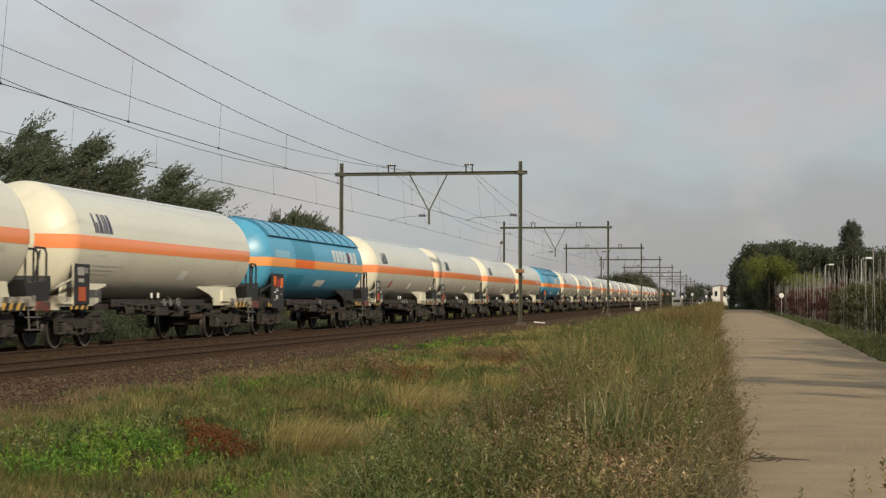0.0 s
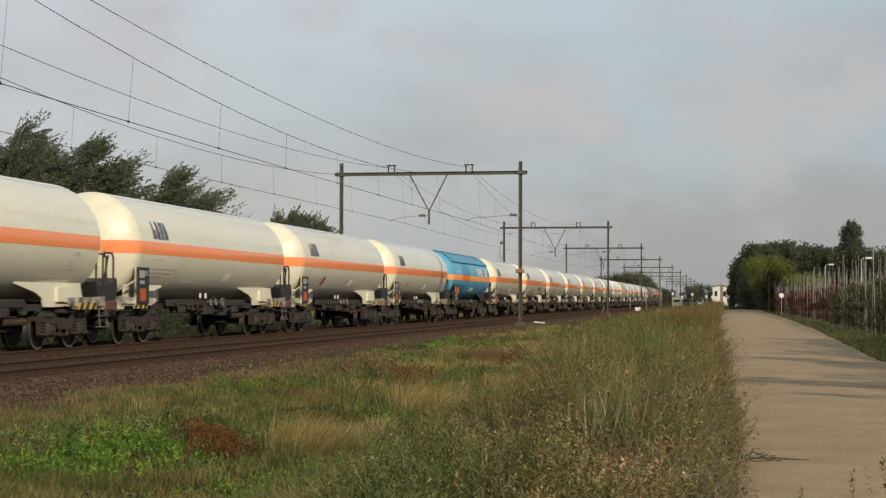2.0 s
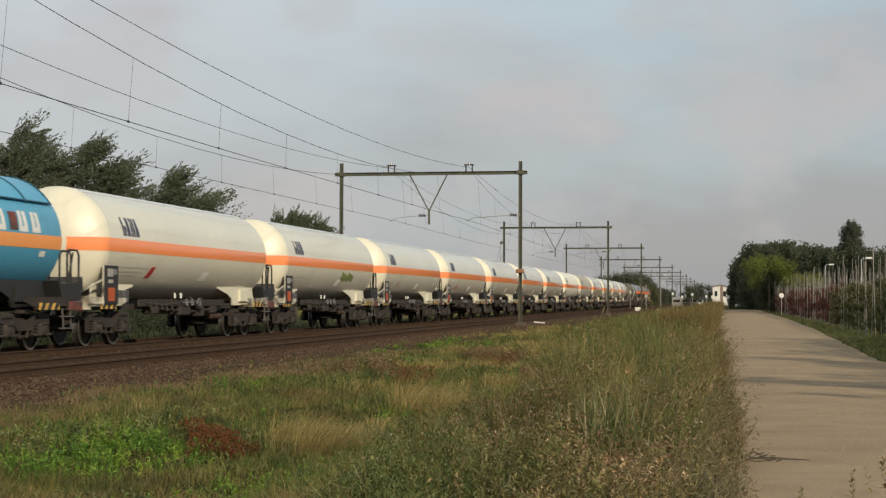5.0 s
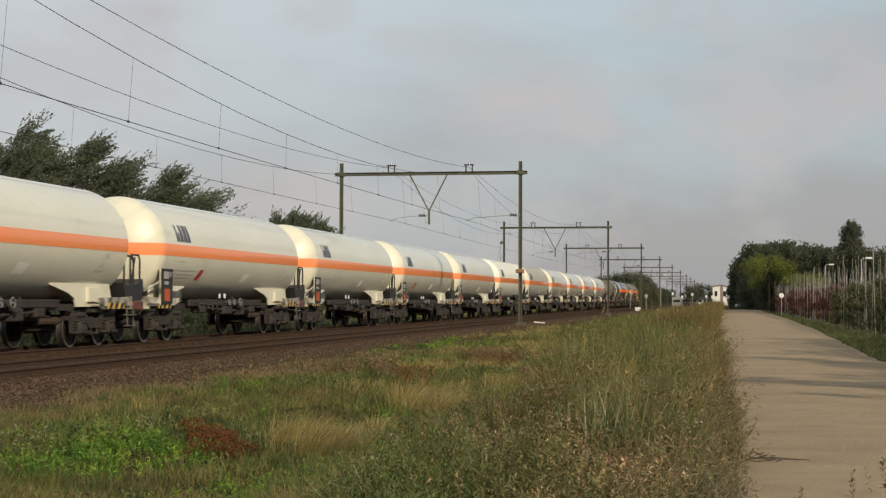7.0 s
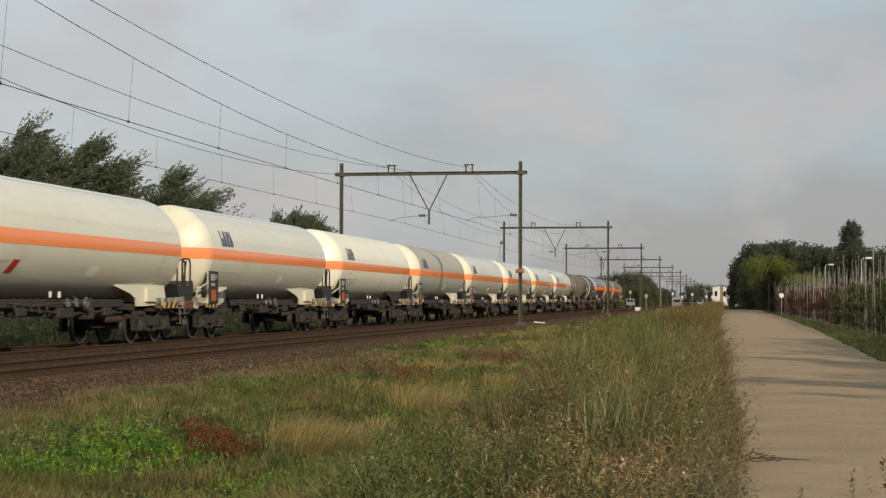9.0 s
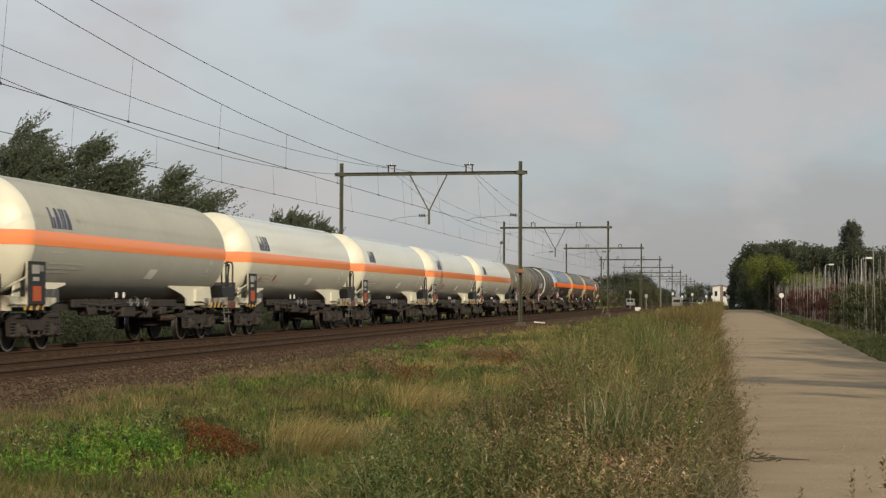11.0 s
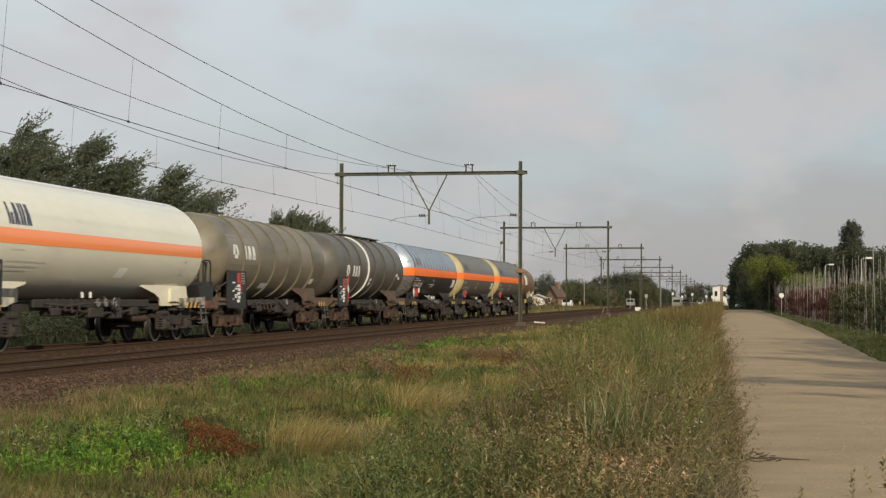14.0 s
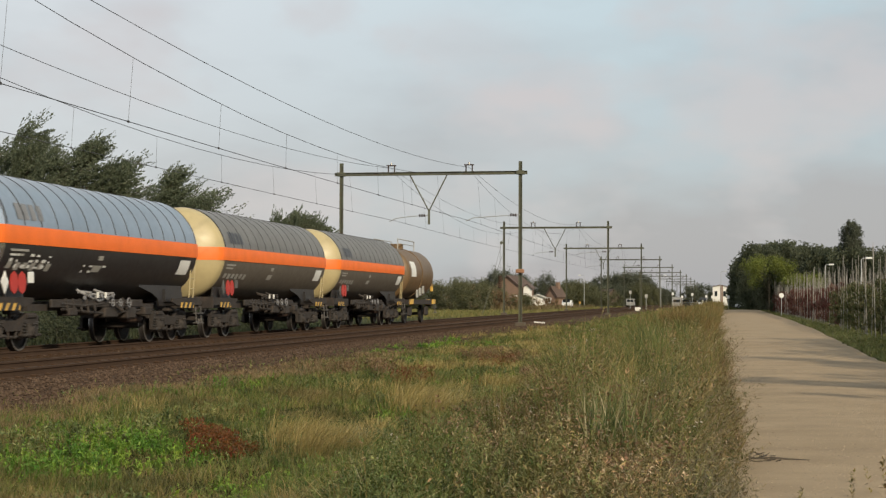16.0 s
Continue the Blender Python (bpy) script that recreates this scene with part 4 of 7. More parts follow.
def data_board(parent, y, big=False, long=1.35, plates=True, bracket=None, base=1.28):
    """The dark label board on the flank, with its plates."""
    h = 0.98
    bm = bmesh.new()
    w = long if big else 0.9
    box(bm, (1.36, y, base + h / 2 - (0.1 if big else 0)), (0.05, w, h + (0.2 if big else 0)), bevel=0.008)
    board = part("label_board", bm, BLACK, parent, "black label board with hazard plates")
    if big:
        items = [(PLATE, -0.42, 0.72, 0.26, 0.34), (PLATE, 0.42, 0.66, 0.24, 0.34), (RED, 0.02, 0.66, 0.2, 0.26)]
        if not plates:
            items = [(RED, 0.1, 0.75, 0.3, 0.32), (RED, 0.35, 0.5, 0.24, 0.26)] + [(GREY_PLATE, 0.55, 0.9 - 0.08 * i, 0.4, 0.03) for i in range(5)] + [(WHITE, 0.1 + 0.06 * (i % 2), 0.5 - 0.12 * i, 0.26, 0.09) for i in range(5)]
        for i in range(9):
            items.append((WHITE if i % 3 else GREY_PLATE, -0.42 + 0.13 * (i % 4) * (1 + i % 2), 0.08 + 0.065 * i, 0.16 + 0.04 * (i % 3), 0.045))
    else:
        items = [(GREY_PLATE, -0.1, 0.8, 0.36, 0.2), (FADED, 0.22, 0.82, 0.2, 0.14), (GREY_PLATE, -0.08, 0.58, 0.3, 0.09), (DULL_PLATE, -0.02, 0.25, 0.42, 0.34)]
    for mat, dy, z, sy, sz in items:
        bm = bmesh.new()
        box(bm, (1.392, y + dy, base + z), (0.012, sy, sz))
        part("plate", bm, mat, board)
    bm = bmesh.new()
    path(bm, [(1.36, y - w / 2 - 0.06, base - 0.02), (1.36, y - w / 2 - 0.06, base + h)], 0.03)
    path(bm, [(1.36, y - w / 2 - 0.06, base + 0.02), (1.34, y - w / 2 - 0.85, base + 0.02)], 0.025)
    path(bm, [(1.36, y - w / 2 - 0.06, base + 0.62), (1.2, y - w / 2 - 0.9, base + 0.34)], 0.03)
    part("board_bracket", bm, bracket or CREAM_FRAME, parent, "steel bracket of the label board")


def end_platform(parent, L):
    bm = bmesh.new()
    slab(bm, [(L - 1.2, 1.62), (L - 0.9, 1.55), (L - 0.1, 1.6), (L + 0.2, 1.73), (L + 0.24, 1.45), (L + 0.1, 1.15), (L - 0.95, 1.15)], 0, -1.25, 1.3)
    plat = part("end_platform", bm, BLACK, parent, "black brakeman's platform")
    for x in (1.26, 0.5):
        for a, b, top in ((L - 1.05, L - 0.4, 2.32), (L - 0.62, L + 0.06, 2.36)):
            bm = bmesh.new()
            path(bm, [(x, a, 1.4), (x, a, top - 0.12), (x, a + 0.08, top), (x, b - 0.1, top), (x, b, top - 0.12), (x, b, 1.5)], 0.028)
            if a > L - 0.8:
                path(bm, [(x, a, 1.5), (x, a + 0.34, top - 0.06)], 0.026)
            part("handrail", bm, BLACK, plat, "bent tube handrail")
    bm = bmesh.new()
    box(bm, (1.29, L - 0.22, 1.02), (0.1, 0.76, 0.23), bevel=0.02)
    part("red_panel", bm, DULL_RED, parent, "dull red panel")


def stripe(parent, y0, y1, R, mat, half=0.185, depth=0.8, drop=0.0):
    prof = dome_profile(y0, -1, R, depth)[:10][::-1] + dome_profile(y1, 1, R, depth)[:10]
    for s in (1, -1):
        bm = bmesh.new()
        rings = []
        for y, r in prof:
            way = -1 if y < (y0 + y1) / 2 else 1
            aa = math.asin(half / max(r, half * 1.3))
            off = math.asin(max(-0.5, drop / r))
            rings.append([bm.verts.new((s * (r + 0.005) * math.cos(off + aa * k / 3), y + way * 0.004, AXIS + (r + 0.005) * math.sin(off + aa * k / 3))) for k in range(-3, 4)])
        for r0, r1 in zip(rings, rings[1:]):
            for k in range(6):
                bm.faces.new((r0[k], r0[k + 1], r1[k + 1], r1[k]))
        part("stripe", bm, mat, parent, "painted stripe along the flank", True)


def block_mark(parent, name, mat, label, blocks, R, z=AXIS, lift=0.006):
    """Flat marks on the flank, a part each: (y0, y1, low, high, slant)."""
    for y0, y1, a, b, sl in blocks:
        bm = bmesh.new()
        patch(bm, y0, y1, a, b, R, z, lift, sl)
        part(name, bm, mat, parent, label)


def gas_wagon(L, tank_mat, dome_mat, label, variant=0):
    w = tagged(empty("gas_tank_wagon", pose(FAR_TRACK, 0, RAIL)), label, "tank wagon", "wagons of the train")
    y0, y1 = 1.6, L - 1.35
    bm = bmesh.new()
    lathe(bm, [(y0, R), (y0 + 0.02, R)] + [(y0 + (y1 - y0) * i / 6, R) for i in range(1, 6)] + [(y1 - 0.02, R), (y1, R)], AXIS, seg=56)
    part("tank_barrel", bm, tank_mat, w, smooth=True)
    for y, way in ((y0, -1), (y1, 1)):
        bm = bmesh.new()
        lathe(bm, dome_profile(y, way, R, 0.8), AXIS, seg=56)
        bmesh.ops.remove_doubles(bm, verts=bm.verts, dist=0.002)
        part("tank_end", bm, dome_mat, w, "dished end of the tank", True)
    stripe(w, y0, y1, R, ORANGE, half=0.168, drop=-0.03)
    # sun shield over the crown
    bm = bmesh.new()
    lathe(bm, [(y0 + 0.1, R), (y0 + 0.1, R + 0.004), (y1 - 0.1, R + 0.004), (y1 - 0.1, R)], AXIS, 64, 116, 14)
    part("sun_shield", bm, tank_mat, w, "thin sheet sun shield", True)
    for y in (y0 + 0.02, y1 - 0.02):
        bm = bmesh.new()
        lathe(bm, [(y - 0.03, R), (y - 0.012, R + 0.003), (y + 0.012, R + 0.003), (y + 0.03, R)], AXIS, seg=56)
        part("weld_seam", bm, tank_mat, w, smooth=True)
    saddles(w, L, dome_mat if variant != 3 else GRIME, front=4.2)
    underframe(w, L, CREAM_FRAME)
    build_bogie(w, 2.5)
    build_bogie(w, L - 2.5)
    build_buffers(w, L)
    data_board(w, 1.85, base=1.06)
    for a, b in ((2.42, 2.78), (2.84, 3.2)):
        bm = bmesh.new()
        slab(bm, [(a, 1.1), (b, 1.1), (b, 1.42), (a + 0.1, 1.42), (a, 1.28)], 0, 1.12, 1.32)
        bmesh.ops.bevel(bm, geom=bm.edges[:], offset=0.015, segments=1, affect="EDGES")
        part("equipment_box", bm, TOOL_GREY, w, "grey equipment box beside the label board")
    end_platform(w, L)
    # owner's mark drawn as plain slanted blocks
    bl = []
    for i in range(4):
        a = 2.5 + 0.3 * i
        bl += [(a, a + 0.1, 0.22, 0.7, 0.12 if i % 2 else 0.02), (a + 0.13, a + 0.25, 0.22, 0.7 if i else 0.48, -0.12 if i % 2 else 0.06)]
    block_mark(w, "owner_mark", NAVY, "dark blue owner's mark as plain blocks", bl, R)
    block_mark(w, "small_label", PALE_LABEL, "small white label", [(8.95, 9.55, -0.86, -0.6, 0.5)], R)
    block_mark(w, "faint_lettering", FAINT, "faint grey lettering as bars", [(y1 - 1.3, y1 - 1.05, -0.38, -0.26, 0), (y1 - 1.5, y1 - 1.28, -0.62, -0.5, 0), (y1 - 1.7, y1 - 1.1, -0.72, -0.69, 0), (y0 + 1.0, y0 + 1.7, -0.34, -0.31, 0), (y0 + 1.0, y0 + 3.0, -0.6, -0.56, 0), (y0 + 1.0, y0 + 2.7, -0.71, -0.67, 0), (y0 + 1.0, y0 + 2.2, -0.8, -0.77, 0)], R, lift=0.005)
    if variant == 1:
        block_mark(w, "red_diamond", RED, "small red diamond sign", [(y0 + 2.95, y0 + 3.3, -0.84, -0.54, 0.7)], R)
    if variant == 2:
        block_mark(w, "red_diamond", RED, "small red diamond sign", [(y0 + 1.3, y0 + 1.42, -0.8, -0.64, 0.7), (y0 + 2.9, y0 + 3.08, -0.78, -0.56, 0.7)], R)
    if variant == 4:
        block_mark(w, "spray_paint", FRESH, "green spray paint scrawl", [(y0 + 8.0 + 0.35 * i, y0 + 8.28 + 0.35 * i, -0.62 - 0.05 * (i % 2), -0.3 - 0.06 * (i % 3), 0.2) for i in range(6)], R)
    return w


def blue_wagon(L):
    w = tagged(empty("blue_tank_wagon", pose(FAR_TRACK, 0, RAIL)), "glossy blue tank wagon with an amber stripe and ribbed sun shield", "tank wagon", "wagons of the train")
    R = 1.39
    y0, y1 = 1.6, L - 1.35
    bm = bmesh.new()
    lathe(bm, tank_profile(y0, y1, R, 0.8), AXIS, seg=56)
    bmesh.ops.remove_doubles(bm, verts=bm.verts, dist=0.002)
    part("tank_barrel", bm, BLUE, w, smooth=True)
    stripe(w, y0, y1, R, AMBER, half=0.155, drop=-0.11)
    bm = bmesh.new()
    lathe(bm, [(y0 + 0.1, R + 0.02), (y0 + 0.1, R + 0.05), (y1 - 0.1, R + 0.05), (y1 - 0.1, R + 0.02)], AXIS, 34, 146, 24)
    shield = part("sun_shield", bm, BLUE, w, "blue sheet sun shield", True)
    for i in range(11):
        y = y0 + 0.15 + (y1 - y0 - 0.3) * i / 10
        bm = bmesh.new()
        lathe(bm, [(y - 0.025, R + 0.05), (y - 0.025, R + 0.075), (y + 0.025, R + 0.075), (y + 0.025, R + 0.05)], AXIS, 32, 148, 24)
        part("shield_rib", bm, RIB_BLUE, shield)
    for a in (34, 146):
        bm = bmesh.new()
        c, s = math.cos(radians(a)), math.sin(radians(a))
        rod(bm, ((R + 0.05) * c, y0 + 0.1, AXIS + (R + 0.05) * s), ((R + 0.05) * c, y1 - 0.1, AXIS + (R + 0.05) * s), 0.025, 6)
        part("shield_rail", bm, RIB_BLUE, shield)
    block_mark(w, "darker_panel", DEEP_BLUE, "darker repainted panel", [(y0 + 2.9, y0 + 5.6, 0.05, 0.74, 0)], R, lift=0.004)
    block_mark(w, "stripe_panel", PLATE, "darker orange piece of stripe", [(y0 + 2.9, y0 + 5.6, -0.265, 0.045, 0)], R, lift=0.008)
    block_mark(w, "darker_panel", DEEP_BLUE, "darker repainted panel", [(y0 + 2.2, y0 + 4.4, -0.95, -0.5, 0.3)], R, lift=0.004)
    block_mark(w, "pale_panel", PALE_BLUE, "pale weathered panel", [(y0 + 0.3, y0 + 2.2, 0.06, 0.32, 0)], R, lift=0.004)
    block_mark(w, "small_label", PALE_LABEL, "small pale label", [(y0 + 6.4, y0 + 7.7, -0.9, -0.66, 0.3)], R)
    bl = []
    a = y0 + 8.5
    for i, hh in enumerate((0.34, 0.34, 0.34, 0.34)):
        bl += [(a, a + 0.17, 0.08, 0.2 + hh, 0.06), (a + 0.27, a + 0.44, 0.08, 0.2 + hh, -0.05), (a, a + 0.44, 0.08 if i % 2 else 0.42, 0.2 if i % 2 else 0.54, 0)]
        a += 0.6
    a += 0.5
    for i in range(2):
        bl += [(a, a + 0.17, 0.08, 0.54, 0.06), (a + 0.27, a + 0.44, 0.08, 0.54, -0.05), (a, a + 0.44, 0.08, 0.2, 0)]
        a += 0.65
    block_mark(w, "owner_mark", WHITE, "white owner's mark as plain blocks", bl, R)
    block_mark(w, "owner_mark", DULL_RED, "reddish round piece of the owner's mark", [(y0 + 10.95, y0 + 11.35, 0.1, 0.5, 0.0)], R)
    block_mark(w, "small_label", PALE_LABEL, "small pale label", [(y1 - 1.0, y1 - 0.7, -0.45, -0.32, 0)], R)
    saddles(w, L, BLACK, rear=4.6)
    underframe(w, L, GRIME, tags=False)
    build_bogie(w, 2.5)
    build_bogie(w, L - 2.5)
    build_buffers(w, L)
    data_board(w, 2.3, big=True, base=1.1, bracket=BLACK)
    end_platform(w, L)
    return w


def brown_wagon(L, mat, dark):
    w = tagged(empty("brown_tank_wagon", pose(FAR_TRACK, 0, RAIL)), "sooty grey-brown tank wagon with a white ring and top walkway" if dark else "grimy brown-grey tank wagon with stiffening rings", "tank wagon", "wagons of the train")
    R, Z = 1.37, 2.57
    y0, y1 = 1.5, L - 1.3
    bm = bmesh.new()
    lathe(bm, tank_profile(y0, y1, R, 1.0), Z, seg=56)
    bmesh.ops.remove_doubles(bm, verts=bm.verts, dist=0.002)
    part("tank_barrel", bm, mat, w, smooth=True)
    for y in (3.1, 4.9, 6.44, 7.8, 9.8, 12.0) if dark else (3.1, 4.87, 6.6, 8.33, 10.0, 11.63):
        bm = bmesh.new()
        white = dark and y == 6.44
        t = 0.06 if white else 0.035
        lathe(bm, [(y - t, R), (y - t, R + 0.055), (y + t, R + 0.055), (y + t, R)], Z, seg=48)
        part("stiffening_ring", bm, WHITE if white else mat, w, "white painted ring" if white else "")
    a, h = (2.45, -0.4) if dark else (1.95, -0.08)
    if not dark:
        block_mark(w, "cleaned_panel", TAUPE_CLEAN, "cleaner panel behind the mark", [(1.62, 3.05, -0.25, 0.68, 0), (3.15, 4.8, -0.25, 0.62, 0)], R, Z, 0.003)
        block_mark(w, "cleaned_panel", TAUPE_CLEAN, "cleaner panel on the flank", [(10.05, 11.58, -0.18, 0.67, 0)], R, Z, 0.003)
    # owner's mark drawn as plain blocks
    bl = [(a, a + 0.2, h + 0.12, h + 0.44, 0.35), (a + 0.42, a + 0.62, h + 0.12, h + 0.44, -0.35), (a + 0.16, a + 0.48, h, h + 0.13, 0)]
    b = a + 1.15
    for i in range(3):
        bl += [(b, b + 0.13, h, h + 0.44, 0.12), (b + 0.2, b + 0.33, h, h + 0.44, -0.12)]
        b += 0.46
    block_mark(w, "owner_mark", WHITE, "white owner's mark as plain blocks", bl, R, Z, 0.007)
    block_mark(w, "small_label", PALE_LABEL, "small pale label", [(7.0, 7.4, -0.75, -0.6, 0), (7.0, 7.4, -0.56, -0.45, 0), (12.3, 12.7, -0.3, -0.18, 0), (12.8, 13.2, -0.42, -0.3, 0)] if dark else [(5.8, 6.6, -1.0, -0.82, 0.25), (11.8, 12.3, -0.8, -0.6, 0.1)], R, Z)
    if dark:
        bm = bmesh.new()
        box(bm, (0.1, 9.2, Z + R + 0.09), (0.6, 7.6, 0.03))
        for k in range(5):
            box(bm, (0.1, 5.8 + 1.7 * k, Z + R + 0.03), (0.5, 0.06, 0.12))
        rod(bm, (0, 7.8, Z + R - 0.1), (0, 7.8, Z + R + 0.14), 0.3, 16)
        part("top_walkway", bm, FADED, w, "steel grating walkway on the crown")
        for z, c in ((1.95, RED), (1.62, WHITE), (1.3, RED)):
            bm = bmesh.new()
            slab(bm, [(2.85, z - 0.2), (3.0, z), (2.85, z + 0.2), (2.7, z)], 0, 1.33, 1.345)
            part("placard", bm, c, w, "diamond hazard placard")
    saddles(w, L, RUST_FRAME, rear=4.6, front=3.8)
    underframe(w, L, RUST_FRAME, hazards=False, tags=False)
    hazard_plate(w, L - 1.9, L - 0.85)
    build_bogie(w, 2.5, RUSTY)
    build_bogie(w, L - 2.5, RUSTY)
    build_buffers(w, L)
    data_board(w, 1.75 if dark else 2.38, big=True, long=1.3 if dark else 1.85, plates=False, bracket=BLACK, base=1.12)
    return w


def clad_wagon(L, upper, dome, label, under):
    w = tagged(empty("clad_tank_wagon", pose(FAR_TRACK, 0, RAIL)), label, "tank wagon", "wagons of the train")
    y0, y1 = 1.35, L - 1.35
    bm = bmesh.new()
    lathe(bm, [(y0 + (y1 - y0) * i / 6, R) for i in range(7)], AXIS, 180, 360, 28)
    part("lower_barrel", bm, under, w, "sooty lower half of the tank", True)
    bm = bmesh.new()
    lathe(bm, [(y0 + (y1 - y0) * i / 6, R + 0.012) for i in range(7)], AXIS, 0, 180, 32)
    clad = part("cladding", bm, upper, w, "aluminium cladding over the crown", True)
    n = 14
    for i in range(n + 1):
        y = y0 + 0.05 + (y1 - y0 - 0.1) * i / n
        bm = bmesh.new()
        lathe(bm, [(y - 0.014, R + 0.012), (y - 0.012, R + 0.022), (y + 0.012, R + 0.022), (y + 0.014, R + 0.012)], AXIS, 8.5, 171.5, 32)
        part("cladding_band", bm, UNDER, clad)
    for y, way in ((y0, -1), (y1, 1)):
        bm = bmesh.new()
        lathe(bm, dome_profile(y, way, R, 0.8), AXIS, seg=56)
        bmesh.ops.remove_doubles(bm, verts=bm.verts, dist=0.002)
        part("tank_end", bm, dome, w, "dished end of the tank", True)
    if under == UNDER:
        prof = dome_profile(y0, -1, R, 0.8)
        for i in range(8):
            bm = bmesh.new()
            a = radians(22.5 + 45 * i)
            path(bm, [(q * math.cos(a), y - 0.004, AXIS + q * math.sin(a)) for y, q in prof[2:-1]], 0.012, 4)
            part("dome_seam", bm, UNDER_TAN, w, "seam in the dome's sheet metal")
    stripe(w, y0, y1, R + 0.014, PLATE, half=0.2)
    bl = []
    for i in range(4):
        bl.append((y0 + 0.6 + 0.36 * i, y0 + 0.86 + 0.36 * i, 0.34, 0.7, 0.05))
    block_mark(w, "faded_mark", FADED if under == UNDER else UNDER, "faded grey owner's mark as blocks", bl, R + 0.014)
    block_mark(w, "white_label", WHITE, "white label on the flank", [(y1 - 1.3, y1 - 0.45, -0.7, -0.3, 0.12)], R)
    block_mark(w, "lettering", GREY_PLATE, "small lettering as grey bars", [(y0 + 0.3 + 0.4 * i, y0 + 0.55 + 0.4 * i, -0.74 - 0.03 * (i % 2), -0.6, 0.2) for i in range(6)] + [(y0 + 0.3, y0 + 1.2, -0.36, -0.31, 0), (y0 + 0.3, y0 + 1.0, -0.46, -0.41, 0), (y0 + 5.2, y0 + 5.5, -0.45, -0.34, 0), (y0 + 5.0, y0 + 5.5, -0.74, -0.58, 0.3)], R)
    if under == UNDER:
        rnd = random.Random(8)
        rows = [(y0 + 0.35 + 0.33 * (k % 7), -0.46 - 0.13 * (k // 7)) for k in range(21)] + [(y0 + 4.4 + 0.4 * (k % 4), -0.62 - 0.14 * (k // 4)) for k in range(8)]
        block_mark(w, "lettering", WHITE, "small white lettering as bars", [(a, a + rnd.uniform(0.08, 0.28), h, h + rnd.uniform(0.035, 0.08), 0.1) for a, h in rows if rnd.random() < 0.75], R, lift=0.008)
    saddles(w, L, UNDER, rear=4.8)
    underframe(w, L, GRIME)
    build_bogie(w, 2.5)
    build_bogie(w, L - 2.5)
    build_buffers(w, L)
    for k, mat in ((1.5, WHITE), (1.95, RED), (2.35, RED), (2.8, WHITE)):
        bm = bmesh.new()
        o = [(k - 0.17, 1.55), (k, 1.3), (k + 0.17, 1.55), (k, 1.8)] if k < 1.6 else [(k + 0.2 * math.cos(t * 0.7854), 1.55 + 0.25 * math.sin(t * 0.7854)) for t in range(8)] if k < 2.6 else [(k - 0.14, 1.55), (k + 0.14, 1.55), (k + 0.14, 1.8), (k - 0.14, 1.8)]
        slab(bm, o, 0, 1.34, 1.36)
        part("placard", bm, mat if under == UNDER or mat != WHITE else DUSTY_GREY, w, "hazard placard")
    bm = bmesh.new()
    for dy in (0.0, 0.35):
        rod(bm, (1.28, L - 1.5 + dy, 1.2), (1.34, L - 1.5 + dy, 2.3), 0.022, 6)
    for z in (1.5, 1.8, 2.1):
        rod(bm, (1.31, L - 1.5, z), (1.31, L - 1.15, z), 0.016, 6)
    part("ladder", bm, YELLOWED, w, "pale end ladder")
    bm = bmesh.new()
    for i in range(6):
        y = L / 2 - 1.4 + 0.36 * i
        rod(bm, (1.0, y, 1.42 - 0.05 * (i % 3)), (1.22, y + 0.06, 1.3 + 0.04 * (i % 2)), 0.035, 8)
        rod(bm, (1.2, y, 1.22 + 0.05 * (i % 2)), (1.24, y, 1.22 + 0.05 * (i % 2)), 0.055, 10)
    path(bm, [(1.1, L / 2 - 1.5, 1.36), (1.16, L / 2 - 0.4, 1.14), (1.1, L / 2 + 0.8, 1.3)], 0.03)
    part("valve_gear", bm, FADED if under == UNDER else GRIME, w, "valves and pipes under the tank")
    return w


